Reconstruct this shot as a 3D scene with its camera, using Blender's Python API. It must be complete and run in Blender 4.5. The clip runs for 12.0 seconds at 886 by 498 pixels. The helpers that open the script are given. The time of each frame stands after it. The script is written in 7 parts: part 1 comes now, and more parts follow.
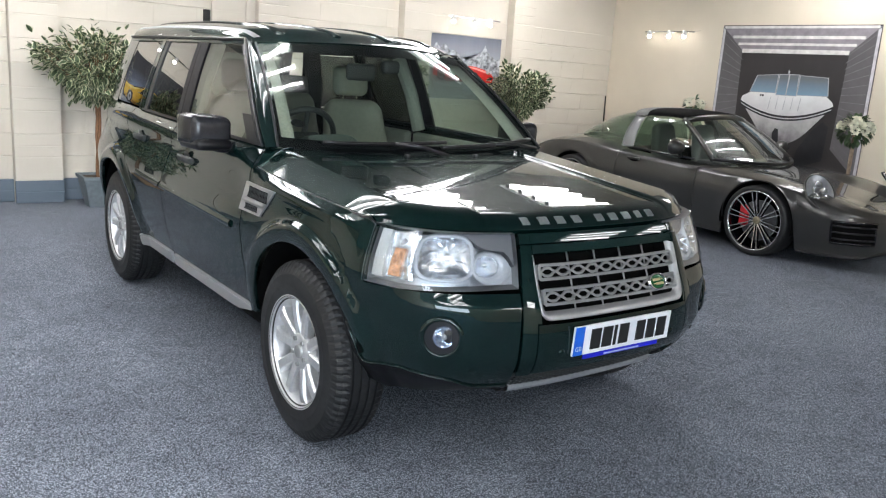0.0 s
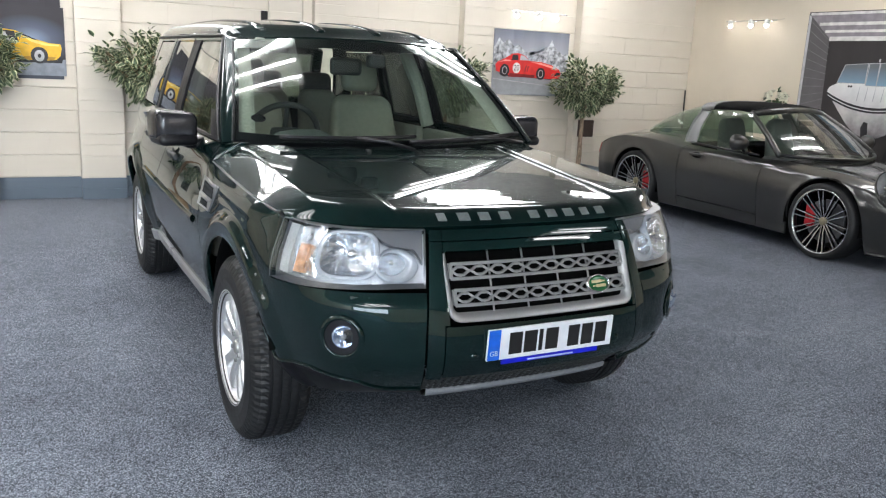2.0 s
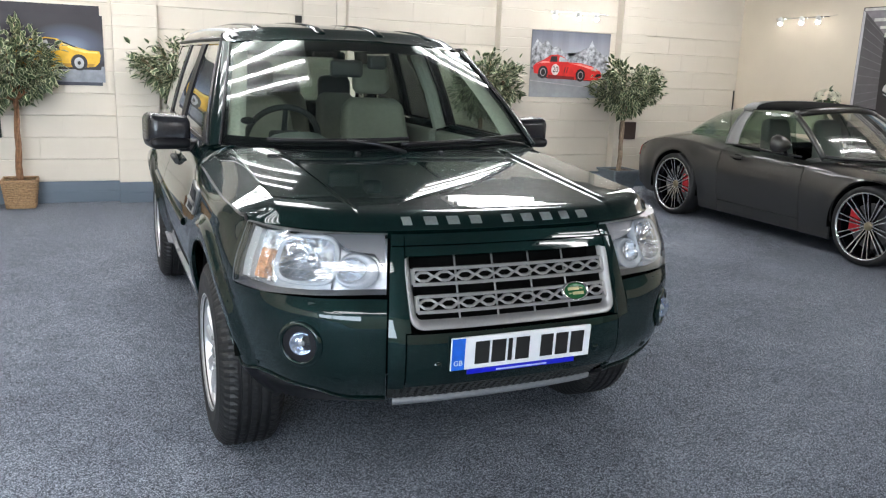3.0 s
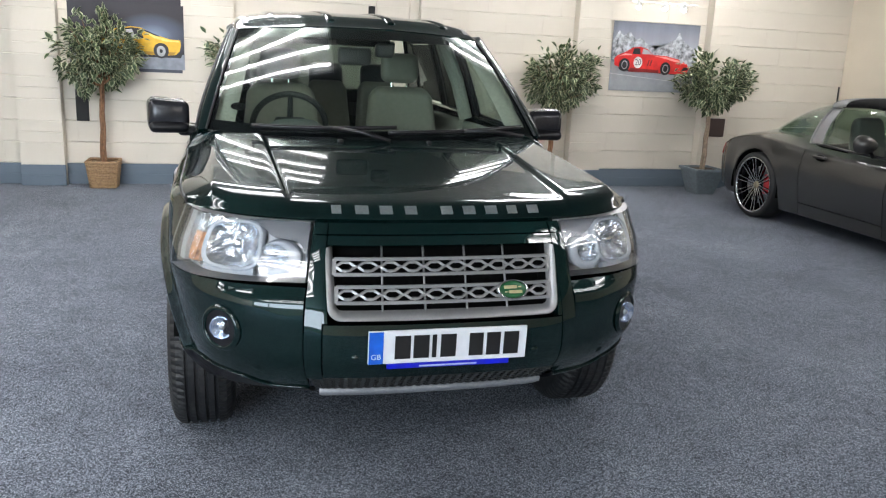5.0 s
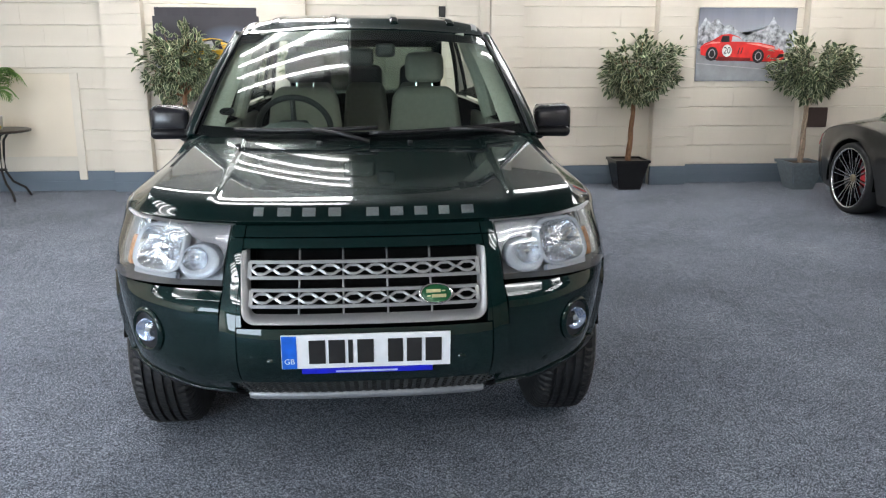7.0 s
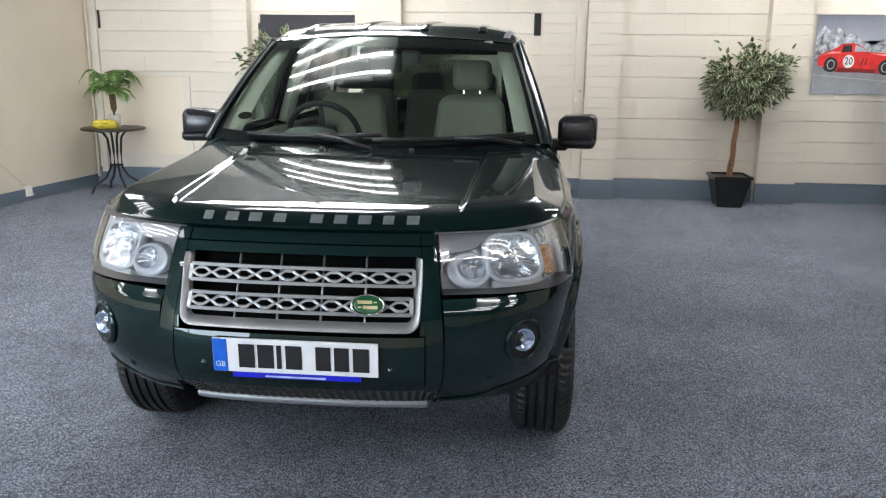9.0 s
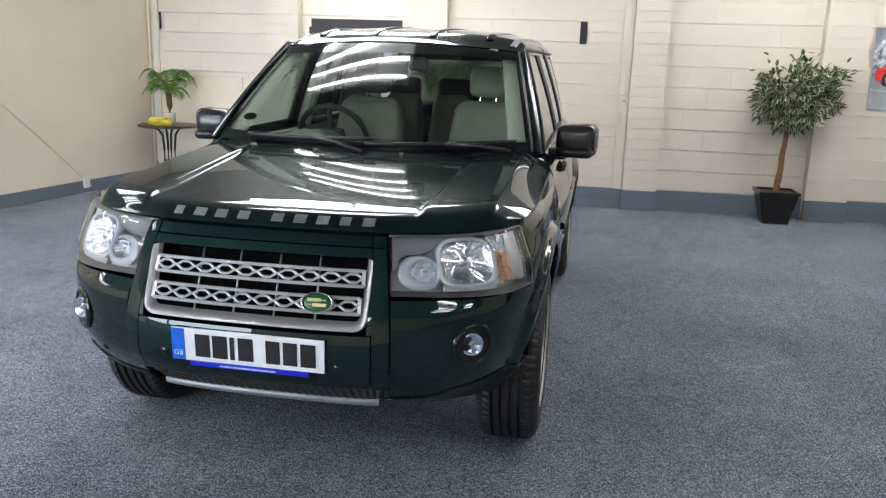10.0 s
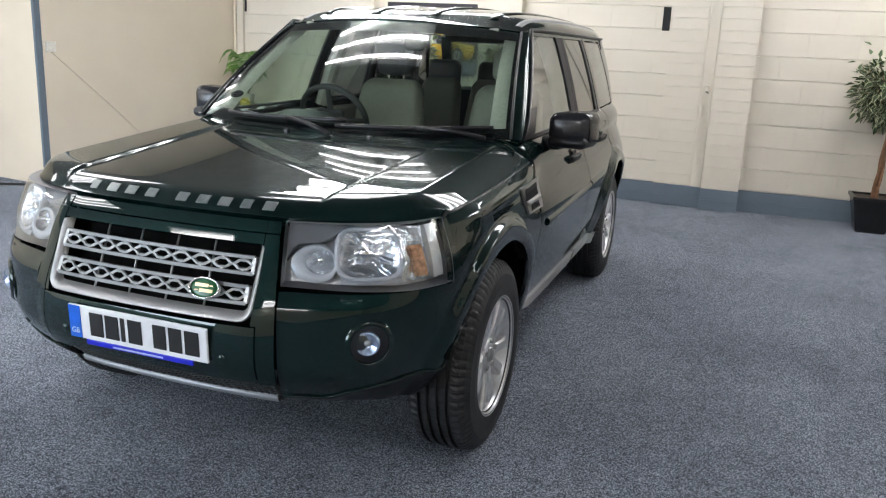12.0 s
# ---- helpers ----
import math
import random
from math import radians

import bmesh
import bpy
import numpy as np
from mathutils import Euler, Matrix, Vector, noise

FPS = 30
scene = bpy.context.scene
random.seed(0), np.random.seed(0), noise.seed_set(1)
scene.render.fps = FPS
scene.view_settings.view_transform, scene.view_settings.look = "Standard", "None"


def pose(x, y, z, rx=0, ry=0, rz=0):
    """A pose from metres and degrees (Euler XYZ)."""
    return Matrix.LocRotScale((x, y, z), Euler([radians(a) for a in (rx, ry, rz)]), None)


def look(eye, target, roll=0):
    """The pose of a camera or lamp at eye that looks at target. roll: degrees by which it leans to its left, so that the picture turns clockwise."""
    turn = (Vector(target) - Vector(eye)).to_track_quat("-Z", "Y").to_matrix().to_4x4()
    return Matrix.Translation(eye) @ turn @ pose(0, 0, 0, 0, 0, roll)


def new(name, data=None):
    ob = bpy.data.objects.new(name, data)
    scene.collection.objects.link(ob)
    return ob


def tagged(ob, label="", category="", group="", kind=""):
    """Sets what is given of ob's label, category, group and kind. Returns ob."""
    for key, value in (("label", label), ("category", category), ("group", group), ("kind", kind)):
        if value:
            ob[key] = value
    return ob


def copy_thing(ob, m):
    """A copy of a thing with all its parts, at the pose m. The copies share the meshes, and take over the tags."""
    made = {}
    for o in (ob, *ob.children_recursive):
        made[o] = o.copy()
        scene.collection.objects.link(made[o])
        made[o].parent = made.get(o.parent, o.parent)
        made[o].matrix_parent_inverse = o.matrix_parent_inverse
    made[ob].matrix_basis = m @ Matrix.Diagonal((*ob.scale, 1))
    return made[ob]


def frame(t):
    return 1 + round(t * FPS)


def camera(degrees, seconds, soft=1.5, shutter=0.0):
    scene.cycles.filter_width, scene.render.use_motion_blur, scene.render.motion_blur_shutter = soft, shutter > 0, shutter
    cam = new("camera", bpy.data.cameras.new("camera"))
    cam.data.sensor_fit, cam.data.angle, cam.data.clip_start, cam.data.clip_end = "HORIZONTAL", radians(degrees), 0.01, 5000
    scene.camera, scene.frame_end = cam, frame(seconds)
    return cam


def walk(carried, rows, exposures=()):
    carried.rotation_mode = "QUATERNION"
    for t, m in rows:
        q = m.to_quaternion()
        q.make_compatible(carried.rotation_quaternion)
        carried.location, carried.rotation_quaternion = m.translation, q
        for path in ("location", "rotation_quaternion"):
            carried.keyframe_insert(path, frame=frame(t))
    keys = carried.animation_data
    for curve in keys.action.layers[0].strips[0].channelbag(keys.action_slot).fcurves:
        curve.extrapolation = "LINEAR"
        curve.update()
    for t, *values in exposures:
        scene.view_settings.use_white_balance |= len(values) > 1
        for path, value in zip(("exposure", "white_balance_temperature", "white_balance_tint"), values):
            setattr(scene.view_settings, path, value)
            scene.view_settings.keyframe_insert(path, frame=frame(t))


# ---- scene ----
cam = camera(58.0, 12.0, 1.2)
PATH = [
    (0, (-2.249, -1.866, 1.498), (-1.082, -0.3, 1.068), 4.0),
    (0.5, (-2.095, -1.914, 1.5), (-0.991, -0.307, 1.053), 3.5),
    (1, (-1.942, -1.965, 1.507), (-0.881, -0.332, 1.051), 2.8),
    (1.5, (-1.782, -2.029, 1.497), (-0.773, -0.365, 1.036), 2.6),
    (2, (-1.59, -2.134, 1.503), (-0.668, -0.417, 1.055), 2.9),
    (2.5, (-1.448, -2.178, 1.495), (-0.599, -0.42, 1.059), 2.3),
    (3, (-1.262, -2.188, 1.499), (-0.478, -0.403, 1.054), 2.2),
    (5, (-0.654, -2.312, 1.501), (-0.151, -0.435, 1.028), 2.7),
    (5.5, (-0.483, -2.289, 1.501), (-0.053, -0.393, 1.032), 2.2),
    (6, (-0.317, -2.261, 1.511), (0.033, -0.352, 1.027), 2.0),
    (6.5, (-0.19, -2.273, 1.501), (0.074, -0.354, 1.002), 0.5),
    (7, (0.024, -2.333, 1.5), (0.2, -0.4, 1.02), 0.1),
    (7.5, (0.184, -2.369, 1.503), (0.276, -0.423, 1.052), 0.2),
    (9.5, (0.855, -2.245, 1.511), (0.586, -0.32, 1.041), 1.1),
    (10, (1.047, -2.258, 1.521), (0.691, -0.344, 1.064), 1.8),
    (10.5, (1.178, -2.165, 1.506), (0.746, -0.264, 1.059), 2.2),
    (11, (1.325, -2.021, 1.511), (0.813, -0.143, 1.05), 2.4),
    (11.5, (1.45, -1.933, 1.495), (0.86, -0.084, 1.013), 2.0),
    (12, (1.655, -1.858, 1.501), (0.999, -0.034, 1.008), 2.7),
]
walk(cam, [(t, look(eye, target, roll)) for t, eye, target, roll in PATH])

# ---- light ----
world = bpy.data.worlds.new("world")
scene.world = world
world.use_nodes = True
world.node_tree.nodes["Background"].inputs[0].default_value = (0.9, 0.95, 1.0, 1)
world.node_tree.nodes["Background"].inputs[1].default_value = 0.05
TUBE_POWER = 22.8
CEIL = 3.0

# ---- materials ----


class Mat:
    """A node material with a Principled shader and small helpers."""

    def __init__(self, name, color=(0.5, 0.5, 0.5), rough=0.5, metal=0.0, **more):
        self.m = bpy.data.materials.new(name)
        self.m.use_nodes = True
        self.n, self.l = self.m.node_tree.nodes, self.m.node_tree.links
        self.b = self.n["Principled BSDF"]
        self.b.inputs["Base Color"].default_value = (*color, 1)
        self.b.inputs["Roughness"].default_value = rough
        self.b.inputs["Metallic"].default_value = metal
        for key, value in more.items():
            self.b.inputs[key.replace("_", " ")].default_value = value
        self.color = color

    def coords(self):
        return self.n.new("ShaderNodeTexCoord").outputs["Object"]

    def noise(self, scale, detail=3.0, rough=0.55, stretch=None):
        t = self.n.new("ShaderNodeTexNoise")
        t.inputs["Scale"].default_value, t.inputs["Detail"].default_value, t.inputs["Roughness"].default_value = scale, detail, rough
        c = self.coords()
        if stretch:
            mp = self.n.new("ShaderNodeMapping")
            mp.inputs["Scale"].default_value = stretch
            self.l.new(c, mp.inputs[0])
            c = mp.outputs[0]
        self.l.new(c, t.inputs["Vector"])
        return t.outputs["Fac"]

    def ramp(self, fac, *stops):
        r = self.n.new("ShaderNodeValToRGB")
        while len(r.color_ramp.elements) < len(stops):
            r.color_ramp.elements.new(0.5)
        for e, (pos, col) in zip(r.color_ramp.elements, stops):
            e.position, e.color = pos, (*col, 1)
        self.l.new(fac, r.inputs[0])
        return r.outputs[0]

    def mix(self, fac, a, b, mode="MIX"):
        x = self.n.new("ShaderNodeMix")
        x.data_type, x.blend_type = "RGBA", mode
        for sock, val in ((x.inputs[0], fac), (x.inputs[6], a), (x.inputs[7], b)):
            if isinstance(val, (int, float)):
                sock.default_value = val
            elif isinstance(val, tuple):
                sock.default_value = (*val, 1)
            else:
                self.l.new(val, sock)
        return x.outputs[2]

    def base(self, sock):
        self.l.new(sock, self.b.inputs["Base Color"])
        return self

    def rough(self, fac, lo, hi):
        r = self.n.new("ShaderNodeMapRange")
        r.inputs[3].default_value, r.inputs[4].default_value = lo, hi
        self.l.new(fac, r.inputs[0])
        self.l.new(r.outputs[0], self.b.inputs["Roughness"])
        return self

    def bump(self, fac, strength=0.3, distance=0.002):
        b = self.n.new("ShaderNodeBump")
        b.inputs["Strength"].default_value, b.inputs["Distance"].default_value = strength, distance
        self.l.new(fac, b.inputs["Height"])
        if self.b.inputs["Normal"].links:
            self.l.new(self.b.inputs["Normal"].links[0].from_socket, b.inputs["Normal"])
        self.l.new(b.outputs[0], self.b.inputs["Normal"])
        return self

    def random(self):
        return self.n.new("ShaderNodeObjectInfo").outputs["Random"]


def shade(c, k):
    return tuple(min(1, v * k) for v in c)


def plain(name, color, rough=0.5, metal=0.0, scale=40, vary=0.12, bump=0.15, **more):
    """A surface with slight variation in tone and gloss."""
    m = Mat(name, color, rough, metal, **more)
    f = m.noise(scale)
    m.base(m.ramp(f, (0.3, shade(color, 1 - vary)), (0.7, shade(color, 1 + vary))))
    m.rough(m.noise(scale * 0.3), rough * 0.85, min(1, rough * 1.15))
    if bump:
        m.bump(f, bump, 0.001)
    return m.m


def glowing(name, color, strength):
    m = bpy.data.materials.new(name)
    m.use_nodes = True
    n = m.node_tree.nodes
    b = n["Principled BSDF"]
    b.inputs["Base Color"].default_value = (0.8, 0.8, 0.8, 1)
    b.inputs["Emission Color"].default_value = (*color, 1)
    b.inputs["Emission Strength"].default_value = strength
    return m


def glass(name, tint, gloss=1.0):
    """Thin glass: tinted see-through with a Fresnel gloss."""
    m = bpy.data.materials.new(name)
    m.use_nodes = True
    n, l = m.node_tree.nodes, m.node_tree.links
    n.remove(n["Principled BSDF"])
    tr, gl, lw, pw, ml, mx = (n.new("ShaderNode" + k) for k in ("BsdfTransparent", "BsdfGlossy", "LayerWeight", "Math", "Math", "MixShader"))
    tr.inputs[0].default_value = (*tint, 1)
    gl.inputs["Roughness"].default_value = 0.0
    gl.inputs["Color"].default_value = (gloss, gloss, gloss, 1)
    lw.inputs[0].default_value = 0.5
    pw.operation, ml.operation = "POWER", "MULTIPLY_ADD"
    pw.inputs[1].default_value, ml.inputs[1].default_value, ml.inputs[2].default_value = 4.0, 0.92, 0.065
    l.new(lw.outputs["Facing"], pw.inputs[0])
    l.new(pw.outputs[0], ml.inputs[0])
    l.new(ml.outputs[0], mx.inputs[0])
    l.new(tr.outputs[0], mx.inputs[1])
    l.new(gl.outputs[0], mx.inputs[2])
    l.new(mx.outputs[0], n["Material Output"].inputs["Surface"])
    return m


def paint(name, color, flake=0.25, rough=0.3):
    m = Mat(name, color, rough, flake, Coat_Weight=1.0, Coat_Roughness=0.01, Coat_IOR=1.5, Specular_IOR_Level=0.0)
    m.base(m.mix(0.35, color, m.ramp(m.noise(900, 2), (0.35, shade(color, 0.6)), (0.65, shade(color, 1.6)))))
    return m.m


def wall_paint(name, color):
    m = Mat(name, color, 0.6)
    big = m.ramp(m.noise(0.9, 4), (0.3, shade(color, 0.93)), (0.7, shade(color, 1.04)))
    m.base(m.mix(0.04, big, m.ramp(m.random(), (0.0, shade(color, 0.8)), (1.0, shade(color, 1.1)))))
    m.bump(m.noise(35, 5), 0.25, 0.004)
    return m.m


def carpet_mat():
    m = Mat("carpet", (0.07, 0.08, 0.1), 1.0, Specular_IOR_Level=0.0)
    cell = m.n.new("ShaderNodeTexVoronoi")
    cell.inputs["Scale"].default_value = 300
    m.l.new(m.coords(), cell.inputs["Vector"])
    grain = m.n.new("ShaderNodeSeparateColor")
    m.l.new(cell.outputs["Color"], grain.inputs[0])
    tuft = m.mix(0.10, m.mix(0.62, grain.outputs[0], m.noise(300, 1.5, 0.7)), m.noise(130, 2.0, 0.7))
    fine = m.ramp(tuft, (0.28, (0.02, 0.022, 0.027)), (0.46, (0.096, 0.109, 0.132)), (0.56, (0.24, 0.267, 0.318)), (0.72, (0.68, 0.74, 0.86)))
    patchy = m.mix(1.0, m.ramp(m.noise(1.1, 4), (0.3, (0.78, 0.78, 0.79)), (0.7, (1.1, 1.1, 1.1))), m.ramp(m.noise(7, 5, 0.7), (0.34, (0.86, 0.86, 0.86)), (0.52, (1.0, 1.0, 1.0)), (0.7, (1.10, 1.10, 1.10))), "MULTIPLY")
    m.base(m.mix(1.0, fine, patchy, "MULTIPLY"))
    m.bump(tuft, 0.6, 0.004)
    return m.m


CREAM = wall_paint("cream_wall_paint", (0.665, 0.61, 0.52))
PLASTER = wall_paint("cream_plaster", (0.71, 0.63, 0.508))
BLUEGREY = wall_paint("blue_grey_paint", (0.115, 0.15, 0.188))
CARPET = carpet_mat()
CEILING = plain("grey_ceiling", (0.27, 0.27, 0.265), 0.9, scale=3)
GREEN = paint("green_metallic_paint", (0.0027, 0.0138, 0.0130), 0.36, 0.36)
GREY_PAINT = paint("grey_metallic_paint", (0.056, 0.0555, 0.054), 0.6, 0.34)
RUBBER = plain("tyre_rubber", (0.011, 0.0115, 0.0125), 0.55, scale=120)
BLACK = plain("black_plastic", (0.006, 0.006, 0.008), 0.36, scale=200)
GLOSSBLACK = plain("gloss_black", (0.006, 0.006, 0.008), 0.08, scale=60, bump=0)
# near-black with hardly any gloss: the shade of cavities put into the colour
DARK = plain("cavity_shade_black", (0.002, 0.002, 0.002), 0.9, Specular_IOR_Level=0.1)
GREYPLASTIC = plain("grey_plastic_cladding", (0.30, 0.30, 0.31), 0.38, scale=200)
SILVER = plain("silver_paint", (0.37, 0.37, 0.37), 0.38, 0.6, scale=150, vary=0.05, bump=0.05)
ALLOY = plain("alloy_wheel_silver", (0.72, 0.72, 0.73), 0.3, 0.7, scale=80, vary=0.06, bump=0.05)
CHROME = plain("chrome", (0.85, 0.85, 0.86), 0.05, 1.0, scale=30, vary=0.03, bump=0)
REFLECTOR = plain("lamp_reflector", (0.74, 0.76, 0.80), 0.26, 1.0, scale=60)
LENS = glass("clear_lens", (0.93, 0.95, 0.96))
SCREEN = glass("windscreen_glass", (0.77, 0.86, 0.80))
TINTED = glass("tinted_glass", (0.46, 0.54, 0.49))
PRIVACY = glass("privacy_glass", (0.10, 0.11, 0.11))
AMBER = plain("amber_plastic", (0.72, 0.34, 0.18), 0.25, scale=60, vary=0.45)
CREAM_LEATHER = plain("cream_leather", (0.31, 0.295, 0.25), 0.5, scale=40, vary=0.05)
TRIM_DARK = plain("charcoal_trim", (0.03, 0.032, 0.033), 0.6, scale=150)
TRIM_LIGHT = plain("almond_trim", (0.40, 0.39, 0.34), 0.7, scale=100)

# ---- mesh helpers ----


def part(name, bm, material, parent=None, label="", smooth=False):
    """Links a bmesh as one mesh object under a thing or under a part."""
    me = bpy.data.meshes.new(name)
    bm.to_mesh(me)
    bm.free()
    return linked(name, me, material, parent, label, smooth)


def linked(name, me, material, parent=None, label="", smooth=False):
    for m in material if isinstance(material, (list, tuple)) else [material]:
        me.materials.append(m)
    if smooth:
        me.shade_smooth()
    ob = new(name, me)
    ob.parent = parent
    if label:
        tagged(ob, label)
    return ob


def raw(name, verts, faces, material, parent=None, label="", smooth=False):
    me = bpy.data.meshes.new(name)
    me.from_pydata([tuple(map(float, v)) for v in verts], [], faces)
    me.update()
    return linked(name, me, material, parent, label, smooth)


def lettering(name, words, size, material, parent, place, label=""):
    """Flat letters in the built-in font, as a mesh."""
    txt = bpy.data.curves.new("letters", "FONT")
    txt.body, txt.size, txt.align_x, txt.align_y = words, size, "CENTER", "CENTER"
    tob = bpy.data.objects.new("letters", txt)
    scene.collection.objects.link(tob)
    me = bpy.data.meshes.new_from_object(tob.evaluated_get(bpy.context.evaluated_depsgraph_get()))
    bpy.data.objects.remove(tob)
    me.materials.clear()
    ob = linked(name, me, material, parent, label)
    ob.matrix_basis = place
    return ob


def box(x0, x1, y0, y1, z0, z1, bevel=0.0, segments=2, bm=None):
    bm = bm or bmesh.new()
    r = bmesh.ops.create_cube(bm, size=1, matrix=Matrix.LocRotScale(((x0 + x1) / 2, (y0 + y1) / 2, (z0 + z1) / 2), None, (abs(x1 - x0), abs(y1 - y0), abs(z1 - z0))))
    if bevel:
        edges = list({e for v in r["verts"] for e in v.link_edges})
        bmesh.ops.bevel(bm, geom=edges, offset=bevel, segments=segments, affect="EDGES", profile=0.5)
    return bm


def cyl(r0, r1, depth, m, segments=24, bm=None, caps=True):
    bm = bm or bmesh.new()
    bmesh.ops.create_cone(bm, cap_ends=caps, segments=segments, radius1=r0, radius2=r1, depth=depth, matrix=m)
    return bm


def between(a, b, r0, r1=None, segments=12, bm=None):
    """A round bar from a to b."""
    a, b = Vector(a), Vector(b)
    q = (b - a).to_track_quat("Z", "Y").to_matrix().to_4x4()
    return cyl(r0, r0 if r1 is None else r1, (b - a).length, Matrix.Translation((a + b) / 2) @ q, segments, bm)


def tube(points, radius, bm=None, segments=8, taper=1.0):
    """A round tube along points."""
    bm = bm or bmesh.new()
    pts = [Vector(p) for p in points]
    rings = []
    for i, p in enumerate(pts):
        d = (pts[min(i + 1, len(pts) - 1)] - pts[max(i - 1, 0)]).normalized()
        q = d.to_track_quat("Z", "Y")
        r = radius * (1 + (taper - 1) * i / max(1, len(pts) - 1))
        rings.append([bm.verts.new(p + q @ Vector((r * math.cos(a), r * math.sin(a), 0))) for a in (2 * math.pi * k / segments for k in range(segments))])
    for a, b in zip(rings, rings[1:]):
        for k in range(segments):
            bm.faces.new((a[k], a[(k + 1) % segments], b[(k + 1) % segments], b[k]))
    bm.faces.new(rings[0][::-1])
    bm.faces.new(rings[-1])
    return bm


def lathe(profile, segments=48, bm=None, m=Matrix()):
    """Turns a closed or open (radius, height) profile round z."""
    bm = bm or bmesh.new()
    rings = [[bm.verts.new(m @ Vector((r * math.cos(a), r * math.sin(a), h))) for r, h in profile] for a in (2 * math.pi * k / segments for k in range(segments))]
    for k in range(segments):
        a, b = rings[k], rings[(k + 1) % segments]
        for i in range(len(profile) - 1):
            if profile[i][0] < 1e-6 and profile[i + 1][0] < 1e-6:
                continue
            bm.faces.new((a[i], b[i], b[i + 1], a[i + 1]))
    bmesh.ops.remove_doubles(bm, verts=bm.verts, dist=1e-6)
    return bm


def sheet(name, grid, material, parent, flange=0.0, label="", flip=False, closed=False):
    """A smooth panel from a grid of points (nu, nv, 3), its rim turned inwards by flange."""
    g = np.asarray(grid, float)
    nu, nv = g.shape[:2]
    du, dv = np.gradient(g, axis=0), np.gradient(g, axis=1)
    nrm = np.cross(du, dv)
    nrm /= np.linalg.norm(nrm, axis=2, keepdims=True) + 1e-12
    if flip:
        nrm = -nrm
    verts = list(g.reshape(-1, 3))
    quad = lambda a, b, c, d: (a, d, c, b) if flip else (a, b, c, d)
    idx = lambda i, j: i * nv + j
    faces = [quad(idx(i, j), idx(i + 1, j), idx(i + 1, j + 1), idx(i, j + 1)) for i in range(nu - 1) for j in range(nv - 1)]
    if flange:
        rim = [(i, 0) for i in range(nu)] + [(nu - 1, j) for j in range(1, nv)] + [(i, nv - 1) for i in range(nu - 2, -1, -1)] + [(0, j) for j in range(nv - 2, 0, -1)]
        start = len(verts)
        cen = len(rim)
        for i, j in rim:
            verts.append(g[i, j])
        for i, j in rim:
            verts.append(g[i, j] - nrm[i, j] * flange)
        for k in range(cen):
            a, b = start + k, start + (k + 1) % cen
            faces.append(quad(b, a, a + cen, b + cen))
    return raw(name, verts, faces, material, parent, label, True)


def mirrored(g):
    g = np.array(g, float)
    g[..., 0] *= -1
    return g


def curve_table(points, n=1500):
    """A smooth curve through points, sampled at even steps of its length: places and directions."""
    p = np.asarray(points, float)
    p = np.vstack([2 * p[0] - p[1], p, 2 * p[-1] - p[-2]])
    out = []
    for i in range(1, len(p) - 2):
        t = np.linspace(0, 1, 40, endpoint=False)[:, None]
        a, b, c, d = p[i - 1], p[i], p[i + 1], p[i + 2]
        out.append(0.5 * (2 * b + (c - a) * t + (2 * a - 5 * b + 4 * c - d) * t**2 + (3 * b - 3 * c + d - a) * t**3))
    out = np.vstack([*out, p[-2:-1]])
    s = np.concatenate([[0], np.cumsum(np.linalg.norm(np.diff(out, axis=0), axis=1))])
    u = np.linspace(0, s[-1], n)
    return u, np.stack([np.interp(u, s, out[:, k]) for k in range(out.shape[1])], 1)


def smooth_interp(x, xs, ys):
    """Interpolates with soft corners (cubic Hermite)."""
    xs, ys, x = np.asarray(xs, float), np.asarray(ys, float), np.asarray(x, float)
    m = np.gradient(ys, xs)
    i = np.clip(np.searchsorted(xs, x) - 1, 0, len(xs) - 2)
    h = xs[i + 1] - xs[i]
    t = np.clip((x - xs[i]) / h, 0, 1)
    return (2 * t**3 - 3 * t**2 + 1) * ys[i] + (t**3 - 2 * t**2 + t) * h * m[i] + (-2 * t**3 + 3 * t**2) * ys[i + 1] + (t**3 - t**2) * h * m[i + 1]


# ---- the room ----
ROOM = Matrix.Translation((0, 6.73, 0))
LEFT, RIGHT, FRONT = -4.27, 7.05, -13.0
# the side wall leans out from the back corner: its own frame runs along it, x = 0 on its face
SIDE = Matrix.Translation((LEFT, 6.73, 0)) @ Matrix.Rotation(math.radians(-7.5), 4, "Z")
SIDE_END = -2.69


def structure(name, bm, material, label, category, place=ROOM):
    ob = part(name, bm, material)
    ob.matrix_world = place
    return tagged(ob, label, category, kind="structure")


structure("floor", box(LEFT - 3.5, RIGHT + 0.3, FRONT - 0.3, 0.3, -0.2, 0.0), CARPET, "dark blue-grey speckled cut-pile carpet floor", "floor")
structure("wall_back", box(LEFT - 0.2, RIGHT + 0.2, 0.006, 0.25, 0, CEIL), CREAM, "cream painted blockwork wall with blue-grey foot", "wall")
structure("wall_right", box(RIGHT, RIGHT + 0.2, FRONT, 0.006, 0, CEIL), PLASTER, "smooth cream painted wall behind the grey car", "wall")
structure("wall_left", box(-3.6, 0, SIDE_END, 0.3, 0, CEIL), PLASTER, "smooth cream painted side wall", "wall", SIDE)
structure("wall_left_front", box(LEFT - 3.5, LEFT - 3.3, FRONT, -2.2, 0, CEIL), PLASTER, "plain cream wall of the side bay", "wall")
front_bm = box(-2.6, RIGHT + 0.2, FRONT - 0.2, FRONT, 0, CEIL)
